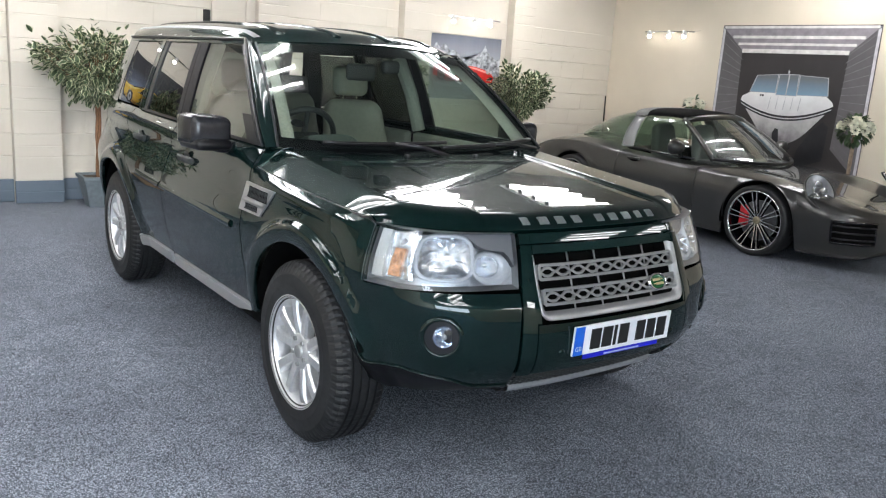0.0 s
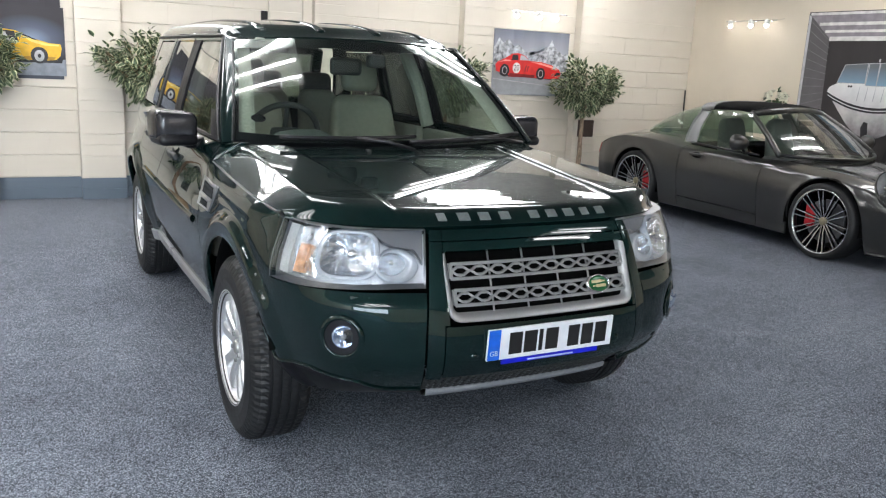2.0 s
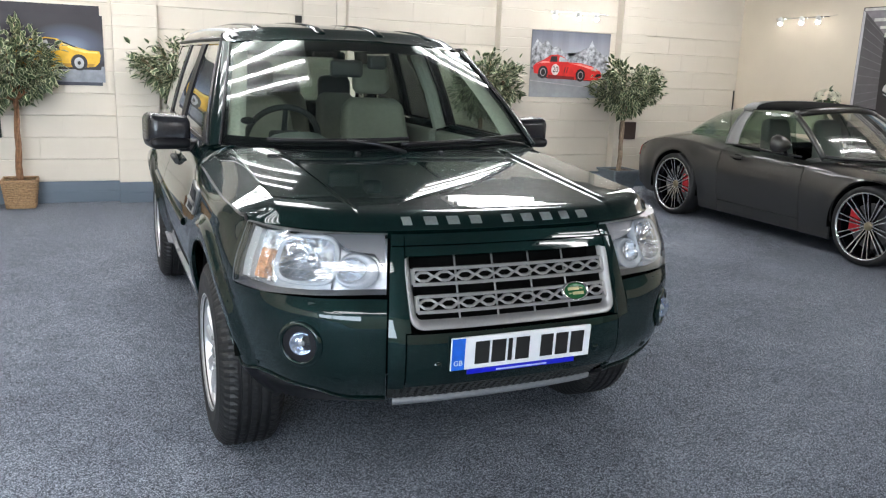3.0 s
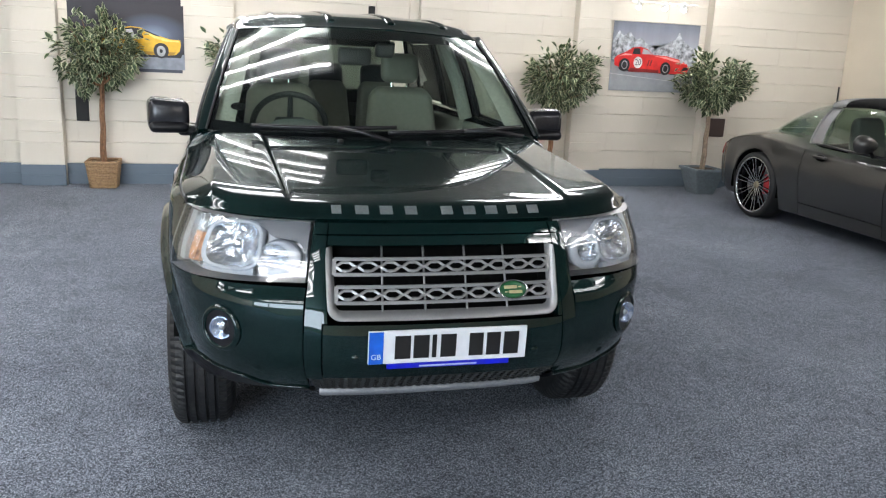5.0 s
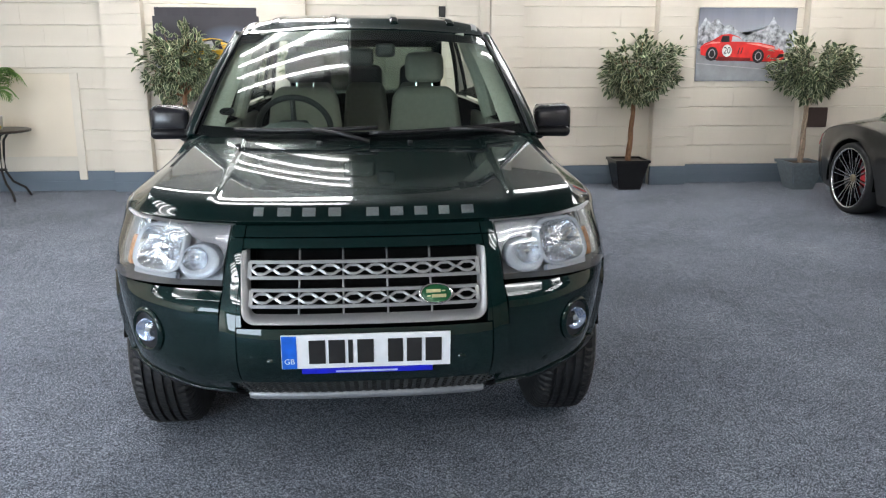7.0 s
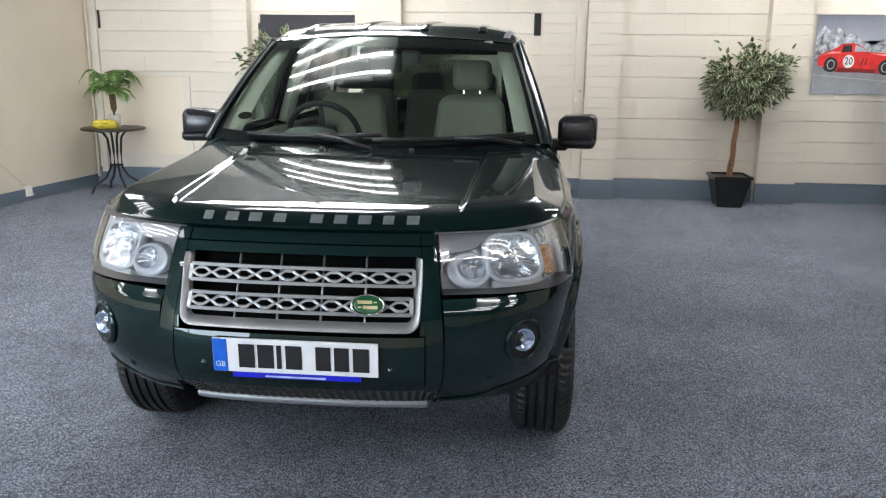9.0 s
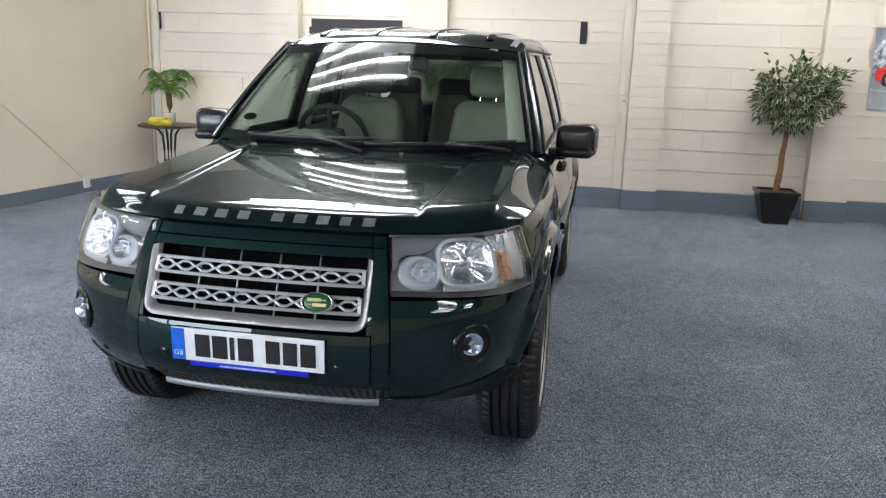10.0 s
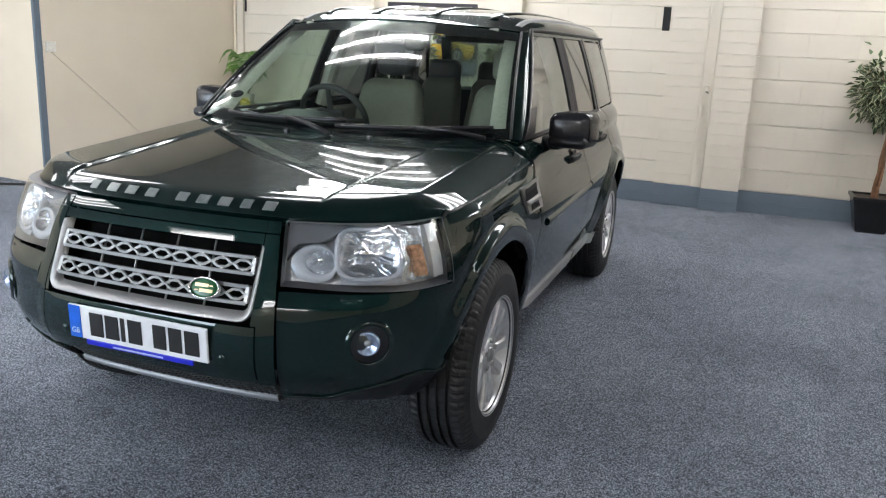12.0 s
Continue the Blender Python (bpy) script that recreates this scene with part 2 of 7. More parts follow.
for x0, x1, z0, z1 in ((LEFT - 3.5, LEFT - 3.2, 0, CEIL), (LEFT - 3.2, -2.6, 0, 0.5), (LEFT - 3.2, -2.6, 2.75, CEIL)):
    box(x0, x1, FRONT - 0.2, FRONT, z0, z1, bm=front_bm)
structure("wall_front", front_bm, PLASTER, "cream wall with a wide shop window", "wall")
structure("ceiling", box(LEFT - 3.5, RIGHT + 0.2, FRONT - 0.2, 0.25, CEIL, CEIL + 0.1), CEILING, "plain grey painted ceiling above the light trays", "ceiling")

# ---- the green off-roader ----
# its own frame: x to its left side, y to its rear, z up, the number plate at y = 0
AXLE_F, AXLE_R, HUB_Z, ARCH = 0.90, 3.56, 0.368, 0.445
_plan = [(-0.2, 0.034), (0, 0.03), (0.2, 0.034), (0.37, 0.05), (0.47, 0.08), (0.6, 0.125), (0.70, 0.185), (0.785, 0.272), (0.846, 0.40), (0.878, 0.55), (0.893, 0.75),
         (0.900, 1.0), (0.907, 1.3), (0.915, 1.8), (0.918, 2.5), (0.915, 3.2), (0.905, 3.7), (0.88, 4.05), (0.83, 4.28), (0.72, 4.42), (0.5, 4.47), (0.2, 4.485), (0, 4.487)]
PS, PC = curve_table(_plan, 3000)
_k = np.searchsorted(PC[:, 0], 0.0)
PS, PC = PS[_k:] - PS[_k], PC[_k:]
PD = np.gradient(PC, PS, axis=0)
PD /= np.linalg.norm(PD, axis=1, keepdims=True)
FRONT_Z = ([0.26, 0.33, 0.38, 0.43, 0.48, 0.53, 0.62, 0.70, 0.80, 0.90, 0.975, 1.02, 1.2], [-0.22, -0.16, -0.11, -0.07, -0.025, 0.006, 0.015, 0, -0.042, -0.085, -0.132, -0.18, -0.4])
CORNER_Z = ([0.26, 0.33, 0.38, 0.43, 0.48, 0.53, 0.62, 0.70, 0.735, 0.765, 0.79, 0.90, 0.975, 1.02, 1.2], [-0.22, -0.16, -0.11, -0.07, -0.025, 0.006, 0.015, 0.010, 0.002, -0.020, -0.037, -0.085, -0.132, -0.18, -0.4])
SIDE_Z = ([0.26, 0.33, 0.43, 0.52, 0.60, 0.70, 0.80, 0.86, 0.91, 0.97, 1.02, 1.06, 1.12, 1.18], [-0.12, -0.09, -0.062, -0.036, -0.019, -0.003, 0.005, -0.006, -0.024, -0.047, -0.066, -0.080, -0.102, -0.135])
REAR_Z = ([0.26, 0.4, 0.55, 0.7, 0.9, 1.0, 1.2], [-0.1, -0.02, 0, 0, -0.03, -0.04, -0.06])


def s_y(y):
    return np.interp(y, PC[:, 1], PS)


def s_x(x):
    k = np.argmax(PC[:, 0])
    return np.interp(x, PC[:k, 0], PS[:k])


def shut(y):
    """Height of the bonnet's shut line along the wing."""
    return np.interp(y, [0.44, 0.47, 0.64, 0.86, 1.06, 1.28, 1.40], [0.974, 0.984, 1.000, 1.010, 1.021, 1.038, 1.050])


def body(s, z, off=0.0, front=FRONT_Z):
    """The car's lower skin: at length s round the plan from the front's middle, at height z."""
    s, z = np.broadcast_arrays(np.asarray(s, float), np.asarray(z, float))
    x, y = np.interp(s, PS, PC[:, 0]), np.interp(s, PS, PC[:, 1])
    dx, dy = np.interp(s, PS, PD[:, 0]), np.interp(s, PS, PD[:, 1])
    n = np.stack([dy, -dx], -1)
    n /= np.linalg.norm(n, axis=-1, keepdims=True)
    wf, ws, wr = np.where(n[..., 1] < 0, n[..., 1] ** 2, 0), n[..., 0] ** 2, np.where(n[..., 1] > 0, n[..., 1] ** 2, 0)
    o = wf * smooth_interp(z, *front) + ws * smooth_interp(z, *SIDE_Z) + wr * smooth_interp(z, *REAR_Z) + off
    top = np.interp(y, [1.42, 1.6, 4.3], [1.118, 1.130, 1.163])
    wing = np.interp(y, [0.48, 0.68, 1.25, 1.55], [0.0, 1.0, 1.0, 0.0])
    o = o + ws * 0.027 * np.sin(math.pi * np.clip((z - top + 0.135) / 0.135, 0, 1)) * np.clip((y - 1.25) / 0.3, 0, 1)
    o = o + ws * wing * smooth_interp(z - shut(y), [-0.4, -0.17, -0.08, -0.033, 0.0, 0.05, 0.3], [0.0, 0.0, 0.022, 0.032, 0.013, -0.01, -0.01])
    for hub in (AXLE_F, AXLE_R):
        r = np.hypot(y - hub, z - HUB_Z)
        k = np.clip((ARCH + 0.095 - r) / 0.035, 0, 1)
        o = o + ws * (0.026 * k * k * (3 - 2 * k) - 0.012 * np.clip((ARCH + 0.03 - r) / 0.04, 0, 1) ** 2) * np.clip((np.abs(n[..., 0]) - 0.6) / 0.3, 0, 1)
    return np.stack([x + n[..., 0] * o, y + n[..., 1] * o, z], -1)


def arch_z(y, hub, low):
    d = ARCH**2 - (np.asarray(y, float) - hub) ** 2
    return np.maximum(low, np.where(d > 0, HUB_Z + np.sqrt(np.maximum(d, 0)), low))


def belt(y):
    return 1.128 + 0.012 * (np.asarray(y, float) - 1.4)


def columns(y0, y1, n=24, hub=None):
    ys = list(np.linspace(y0, y1, n))
    if hub is not None:
        ys += [v for v in hub + ARCH * np.cos(np.linspace(0.02, math.pi - 0.02, 46)) if y0 < v < y1]
    return np.array(sorted(ys))


def skin(name, s, zb, zt, material, parent, nv=16, off=0.0, flange=0.018, label="", sides=(1, -1), ease=1.0, front=FRONT_Z):
    """A panel of the skin between two height curves, on one side or both."""
    v = np.linspace(0, 1, nv) ** ease
    z = zb[:, None] + (zt - zb)[:, None] * v
    g = body(s[:, None], z, off, front)
    out = []
    for k in sides:
        out.append(sheet(name, g if k > 0 else mirrored(g), material, parent, flange, label, flip=(k < 0)))
    return out


car = tagged(new("off_road_car"), "dark green metallic five-door off-roader parked on the carpet", "car")

# bumper, wings, doors, quarters
seam = lambda y: np.interp(y, [0.3, 0.45, 0.585], [0.776, 0.772, 0.655])
ys = columns(0.445, 1.429, 30, AXLE_F)
ys = np.array(sorted(set(np.round(ys, 5)) | {0.585}))
zb = np.where(ys < 0.585, seam(ys), arch_z(ys, AXLE_F, 0.40))
zt = np.where(ys < 1.40, shut(ys) - 0.004, np.interp(ys, [1.40, 1.429], [1.05, 1.115]))
skin("front_wing", s_y(ys), zb, zt, GREEN, car, 22, label="glossy dark green front wing")

ys = np.linspace(1.436, 2.532, 24)
front_doors = skin("front_door", s_y(ys), np.full(24, 0.415), belt(ys), GREEN, car, 24, label="dark green front door")
ys = columns(2.54, 3.43, 20, AXLE_R)
rear_doors = skin("rear_door", s_y(ys), arch_z(ys, AXLE_R, 0.415), belt(ys), GREEN, car, 24, label="dark green rear door")
ys = columns(3.437, 4.25, 20, AXLE_R)
skin("rear_quarter", s_y(ys), arch_z(ys, AXLE_R, 0.46), belt(ys), GREEN, car, 20)
s = np.linspace(s_y(4.255), PS[-1], 24)
skin("tail_panel", s, np.full(24, 0.46), np.full(24, 1.16), GREEN, car, 12)

# corner bumpers
APRON = plain("apron_black", (0.003, 0.0032, 0.0045), 0.3, scale=120, Specular_IOR_Level=0.3)
s = np.concatenate([np.linspace(s_x(0.452), s_y(0.475), 26), s_y(columns(0.48, 0.585, 8, AXLE_F))])
yy = np.interp(s, PS, PC[:, 1])
low = np.interp(np.interp(s, PS, PC[:, 0]), [0.45, 0.57, 0.615, 0.66, 0.73, 0.80], [0.424, 0.428, 0.440, 0.461, 0.474, 0.490])
low = np.where(yy > 0.30, np.interp(yy, [0.30, 0.45], [0.490, 0.480]), low)
zb = np.where(yy > 0.47, arch_z(yy, AXLE_F, 0.480), low)
skin("corner_bumper", s, zb, np.maximum(seam(yy), zb + 0.002), GREEN, car, 30, label="glossy green corner of the front bumper", front=CORNER_Z)
zt_a, zb_a = (zb - 0.006)[:-6], (0.378 - 0.012 * np.clip((yy - 0.12) / 0.3, 0, 1))[:-6]
v = np.linspace(0, 1, 8)
for k in (1, -1):
    ap = body(s[:-6, None], zb_a[:, None] + (zt_a - zb_a)[:, None] * v, (-0.055 * (1 - v) ** 1.6 + 0.006)[None])
    sheet("lower_apron", ap if k > 0 else mirrored(ap), APRON, car, 0.012, "black plastic apron under the bumper", flip=(k < 0))
    rib = body(s[:-9], zt_a[:-3] + 0.002, 0.004)
    part("bumper_rib", tube([tuple(q) for q in (rib if k > 0 else mirrored(rib))], 0.0034, segments=8), GREEN, car, "thin glossy rib along the bumper's lower edge", True)

# middle of the front: posts beside the grille, nose panel above, bumper below
for k in (1, -1):
    s = np.linspace(s_x(0.396), s_x(0.446), 8)
    for z0, z1, o in ((0.478, 0.933, 0.012), (0.936, 0.969, 0.010)):
        g = body(s[:, None], np.linspace(z0, z1, 30)[None], o)
        sheet("grille_post", g if k > 0 else mirrored(g), GREEN, car, 0.03, flip=(k < 0))
s = np.linspace(-s_x(0.392), s_x(0.392), 31)


def front(s, z, off=0.0):
    g = body(np.abs(s), z, off)
    g[..., 0] *= np.where(np.broadcast_to(s, g.shape[:-1]) < 0, -1, 1)
    return g


for k in (1, -1):
    zc = np.linspace(0.676, 0.902, 16)
    xi = 0.3805 + (zc - 0.69) * 0.09
    u = np.linspace(0, 1, 4)[:, None]
    g = front(s_x(xi[None] + (0.3955 - xi)[None].clip(0.002) * u), zc[None] + 0 * u, 0.010)
    sheet("grille_cheek", g if k > 0 else mirrored(g), GREEN, car, 0.03, flip=(k < 0))
sheet("nose_panel", front(s[:, None], np.linspace(0.905, 0.933, 6)[None], 0.012), GREEN, car, 0.03)
sheet("nose_panel", front(s[:, None], np.linspace(0.936, 0.968, 6)[None], 0.007), GREEN, car, 0.03)
sheet("bumper_middle", front(s[:, None], np.linspace(0.487, 0.672, 14)[None], 0.012), GREEN, car, 0.03, label="green middle of the front bumper")

# a near-black sheet painted as the shade behind the gaps, open round the wheels and under the bonnet
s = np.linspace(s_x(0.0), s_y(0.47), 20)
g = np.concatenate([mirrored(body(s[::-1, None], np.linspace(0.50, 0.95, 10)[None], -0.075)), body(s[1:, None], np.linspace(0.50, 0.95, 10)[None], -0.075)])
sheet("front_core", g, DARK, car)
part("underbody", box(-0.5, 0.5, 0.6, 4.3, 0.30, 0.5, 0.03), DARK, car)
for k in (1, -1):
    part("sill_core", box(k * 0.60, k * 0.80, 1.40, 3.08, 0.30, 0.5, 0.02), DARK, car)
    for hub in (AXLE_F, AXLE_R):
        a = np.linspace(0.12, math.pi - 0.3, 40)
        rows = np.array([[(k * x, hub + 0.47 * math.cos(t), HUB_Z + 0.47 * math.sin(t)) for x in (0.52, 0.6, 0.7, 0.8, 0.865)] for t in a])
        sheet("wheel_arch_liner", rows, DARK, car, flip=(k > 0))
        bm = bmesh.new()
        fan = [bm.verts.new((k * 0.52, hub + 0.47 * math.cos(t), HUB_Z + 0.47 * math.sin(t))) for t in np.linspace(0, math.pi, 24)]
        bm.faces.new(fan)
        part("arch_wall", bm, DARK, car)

# sill cladding and rubbing strips on the doors
for y0, y1 in ((1.43, 2.52), (2.56, 3.10)):
    ys = np.linspace(y0, y1, 14)
    skin("sill_strip", s_y(ys), np.interp(ys, [1.43, 1.62], [0.385, 0.343]), np.full(14, 0.404), GREYPLASTIC, car, 6, 0.012, label="grey plastic sill strip")
for doors, y0, y1 in ((front_doors, 1.53, 2.525), (rear_doors, 2.55, 3.0)):
    ys = np.linspace(y0, y1, 14)
    z0 = 0.752 + 0.022 * (ys - 1.5)
    for d, k in zip(doors, (1, -1)):
        g = body(s_y(ys)[:, None], z0[:, None] + np.array([0.0, 0.007, 0.020, 0.030, 0.038])[None], np.array([0.0, 0.011, 0.013, 0.011, 0.0])[None])
        sheet("rubbing_strip", g if k > 0 else mirrored(g), GREEN, d, 0.004, flip=(k < 0))

# bonnet
def bonnet_front(x):
    return smooth_interp(np.abs(x), [0, 0.25, 0.47, 0.62, 0.72, 0.78, 0.82], [0.175, 0.185, 0.220, 0.280, 0.352, 0.415, 0.475])


def bonnet_rear(x):
    return 1.25 + 0.13 * (np.abs(x) / 0.78) ** 2


def bonnet(x, v):
    """The clamshell bonnet: x across (0.815 at the shut line), v from its front edge to its rear edge."""
    yf, yr = bonnet_front(x), bonnet_rear(x)
    y = yf + (yr - yf) * v
    d = y - yf
    plane = 0.974 + (0.041 + 0.0436 * (yf - 0.175)) * (1 - np.exp(-((d / 0.036) ** 1.5))) + 0.0872 * d
    z = plane
    ridge = 0.485 + 0.045 * v
    step = 1 / (1 + np.exp(-(np.abs(x) - ridge) / 0.0045))
    z = z + 0.012 * step * np.clip(d / 0.12, 0, 1)
    z = z + 0.003 * (1 - np.exp(-d / 0.22)) * np.cos(np.clip(np.abs(x) / 0.7, 0, 1) * math.pi / 2) ** 2
    side = np.clip((np.abs(x) - 0.725) / 0.09, 0, 1)
    brim = plane + 0.012 * np.clip(d / 0.12, 0, 1) - shut(y)
    z = z - brim * np.clip(d / 0.05, 0, 1) * side**1.3
    edge_x = body(s_y(np.clip(y, 0.45, 1.4)), shut(y))[..., 0] - 0.005
    x = np.where(side > 0, np.sign(x) * (0.725 + side * (edge_x - 0.725)), x)
    return np.stack(np.broadcast_arrays(x, y, z), -1)


x = np.array(sorted(set(np.round(np.concatenate([np.linspace(-0.815, 0.815, 101), np.linspace(0.445, 0.585, 56), -np.linspace(0.445, 0.585, 56), np.linspace(0.71, 0.815, 30), -np.linspace(0.71, 0.815, 30)]), 5))))
v = np.linspace(0, 1, 80) ** 1.5
hood = sheet("bonnet", bonnet(x[:, None], v[None]), GREEN, car, 0.03, label="glossy dark green clamshell bonnet with raised sides")

for k in (1, -1):
    rim_ = bonnet(np.full(30, k * 0.8155), np.linspace(0.0, 1.0, 30)) + np.array([k * 0.003, 0, -0.007])
    part("bonnet_seal", tube([tuple(p) for p in rim_], 0.006, segments=6), BLACK, car, smooth=True)

# windscreen, pillars, roof
ROOF_Z = ([1.85, 2.2, 2.7, 3.3, 3.9, 4.3], [1.63, 1.682, 1.712, 1.72, 1.712, 1.69])


def screen(x, v):
    """The windscreen: x from -1 to 1 across, v from its foot to its head."""
    half = 0.765 + (0.622 - 0.765) * v
    foot, head = 1.235 + 0.145 * x**2, 1.845 + 0.13 * x**2
    y = foot + (head - foot) * v
    z = 1.105 + 0.03 * x**2 + (1.605 - 0.03 * x**2 - 1.105 - 0.03 * x**2) * v
    bow = 0.018 * np.sin(math.pi * v)
    return np.stack(np.broadcast_arrays(x * half, y - bow, z + bow), -1)


def roof(y, a):
    """The roof's skin: a from 0 at the middle to 1 at the edge over the doors; y is counted along the middle."""
    y, a = np.broadcast_arrays(np.asarray(y, float), np.asarray(a, float))
    p = (y - 1.855) / (4.3 - 1.855)
    th = a * math.pi / 2
    half = smooth_interp(y, [1.85, 2.1, 2.6, 3.4, 4.0, 4.35], [0.632, 0.652, 0.668, 0.668, 0.655, 0.63])
    w = np.sin(th) ** 0.72
    x = half * w
    yy = y + 0.13 * w**2 * (1 - p) - 0.14 * w**2 * p**2 - 0.10 * p**3
    top = smooth_interp(yy, *ROOF_Z)
    z = 1.592 + (top - 1.592) * np.cos(th) ** 0.8
    start = 1.612 - 0.032 * w**2
    k = np.clip(p / 0.10, 0, 1)
    return np.stack([x, yy, start + (z - start) * np.sin(k * math.pi / 2)], -1)


xs = np.linspace(-1, 1, 41)
vs = np.linspace(0.0, 1.0, 30)
windscreen = sheet("windscreen", screen(xs[:, None], vs[None]), SCREEN, car)
for name, gx, gv in (("band", xs, np.linspace(0.0, 0.085, 5)), ("band", xs, np.linspace(0.90, 1.0, 5)), ("band", np.linspace(-1, -0.972, 5), vs), ("band", np.linspace(0.972, 1, 5), vs)):
    g = screen(gx[:, None], gv[None])
    g[..., 1] += 0.002
    g[..., 2] -= 0.003
    sheet("dark_band", g, GLOSSBLACK, windscreen, label="black printed border")

ya = 1.855 + (4.3 - 1.855) * np.linspace(0, 1, 70) ** 1.6
aa = np.linspace(0, 1, 28)
g = roof(ya[:, None], aa[None])
g = np.concatenate([mirrored(g[:, ::-1]), g[:, 1:]], axis=1)
sheet("roof", np.transpose(g, (1, 0, 2)), GREEN, car, 0.02, label="glossy green roof with raised ribs")


def glasshouse(y, t, off=0.0):
    """The cabin's side: t from 0 at the belt to 1 at the roof's edge."""
    xb = body(s_y(y), belt(y))[..., 0] + 0.012
    xt = smooth_interp(y, [1.45, 2.1, 2.6, 3.4, 4.0, 4.35], [0.64, 0.652, 0.668, 0.668, 0.655, 0.63])
    z = belt(y) + (1.592 - belt(y)) * t
    x = xb + (xt - xb) * (0.75 * t + 0.25 * t**2) + off
    return np.stack(np.broadcast_arrays(x, y + 0 * t, z), -1)


def pane(name, f0, f1, t0, t1, material, parent, off=0.0, n=10, flange=0.0, label="", sides=(1, -1)):
    """A piece of the cabin's side between two leaning lines f0 and f1, each (y at the belt, y at the roof)."""
    t = np.linspace(t0, t1, 14)[None]
    u = np.linspace(0, 1, n)[:, None]
    ya_, yb_ = f0[0] + (f0[1] - f0[0]) * t, f1[0] + (f1[1] - f1[0]) * t
    g = glasshouse(ya_ + (yb_ - ya_) * u, t + 0 * u, off)
    return [sheet(name, g if k > 0 else mirrored(g), material, parent, flange, label, flip=(k < 0)) for k in sides]


PILLAR = plain("pillar_satin_black", (0.014, 0.013, 0.016), 0.45, scale=80, bump=0, Specular_IOR_Level=0.15)
for d, k in zip(front_doors, (1, -1)):
    pane("door_glass", (1.478, 2.075), (2.43, 2.49), 0.02, 0.95, TINTED, d, -0.006, 12, sides=(k,))
    pane("mirror_base", (1.473, 2.075), (1.585, 2.17), 0.0, 0.26, BLACK, d, 0.002, 5, 0.01, sides=(k,))
    pane("window_frame", (1.438, 2.03), (1.483, 2.08), 0.0, 1.0, BLACK, d, 0.0, 5, 0.012, sides=(k,))
    pane("window_frame", (1.443, 1.443), (2.53, 2.53), 0.0, 0.03, BLACK, d, 0.006, 12, 0.01, sides=(k,))
    pane("window_pillar", (2.42, 2.48), (2.532, 2.582), 0.0, 1.0, PILLAR, d, 0.001, 5, 0.012, sides=(k,))
for d, k in zip(rear_doors, (1, -1)):
    pane("window_pillar", (2.538, 2.588), (2.60, 2.64), 0.0, 1.0, PILLAR, d, 0.001, 5, 0.012, sides=(k,))
    pane("door_glass", (2.59, 2.63), (3.18, 3.14), 0.02, 0.95, PRIVACY, d, -0.006, 12, sides=(k,))
    pane("window_frame", (2.538, 2.588), (3.26, 3.22), 0.0, 0.03, BLACK, d, 0.006, 12, 0.01, sides=(k,))
    pane("window_pillar", (3.17, 3.13), (3.235, 3.185), 0.0, 1.0, BLACK, d, 0.001, 5, 0.012, sides=(k,))
pane("side_pillar", (3.24, 3.19), (3.32, 3.25), 0.0, 1.0, GREEN, car, 0.004, 5, 0.012)
pane("quarter_frame", (3.32, 3.25), (3.345, 3.275), 0.0, 1.0, BLACK, car, 0.0, 4, 0.012)
pane("quarter_glass", (3.34, 3.27), (3.96, 3.80), 0.03, 0.93, PRIVACY, car, -0.002, 12)
pane("rear_pillar", (3.955, 3.795), (4.27, 4.03), 0.0, 1.0, GREEN, car, 0.0, 8, 0.015)
pane("head_rail", (1.453, 2.045), (4.25, 4.02), 0.95, 1.0, GREEN, car, 0.003, 40, 0.012)

# front pillars between the windscreen and the doors
t = np.linspace(0, 1, 24)
inner = screen(np.ones(24), t)
outer = glasshouse(1.436 + (2.028 - 1.436) * t, t)
outer[:, 1] -= 0.002
u = np.linspace(0, 1, 10)[:, None, None]
g = inner[None] * (1 - u) + outer[None] * u
bulge = np.sin(math.pi * np.linspace(0, 1, 10))[:, None] * 0.022
g[..., 0] += bulge * 0.8
g[..., 1] -= bulge * 0.6
for k in (1, -1):
    sheet("front_pillar", g if k > 0 else mirrored(g), GREEN, car, 0.012, flip=(k < 0))
# pillar feet closing the corner behind the bonnet
for k in (1, -1):
    low_edge = bonnet(np.linspace(0.70, 0.815, 9), np.ones(9)) + np.array([0, 0.005, 0])
    f = np.linspace(0, 1, 9)[:, None]
    high_edge = (1 - f) * (screen(np.array(0.93), np.array(0.0)) + np.array([0, 0, 0.002])) + f * (body(s_y(1.455), 1.117) + np.array([-0.003, 0, 0]))
    g = np.stack([low_edge * (1 - q_) + high_edge * q_ + np.array([0, -0.012, 0.006]) * math.sin(math.pi * q_) for q_ in np.linspace(0, 1, 6)], 1)
    sheet("pillar_foot", g if k > 0 else mirrored(g), GREEN, car, 0.008, flip=(k < 0))
# black rubber gutters along the pillars and the roof's edge
for k in (1, -1):
    up_ = glasshouse(1.436 + (2.028 - 1.436) * np.linspace(0, 1, 16), np.linspace(0, 1, 16), 0.006)
    along_ = glasshouse(np.linspace(2.10, 4.0, 30), np.full(30, 1.0), 0.008)
    pts = np.concatenate([up_, along_]) + np.array([0, 0, 0.003])
    part("gutter", tube([tuple(p) for p in (pts if k > 0 else mirrored(pts))], 0.0075, segments=8), BLACK, car, "black rubber gutter", True)
    edge_ = screen(np.full(16, 1.0), np.linspace(0, 1, 16)) + np.array([0.004, -0.006, 0.004])
    part("screen_seal", tube([tuple(p) for p in (edge_ if k > 0 else mirrored(edge_))], 0.006, segments=8), BLACK, car, smooth=True)
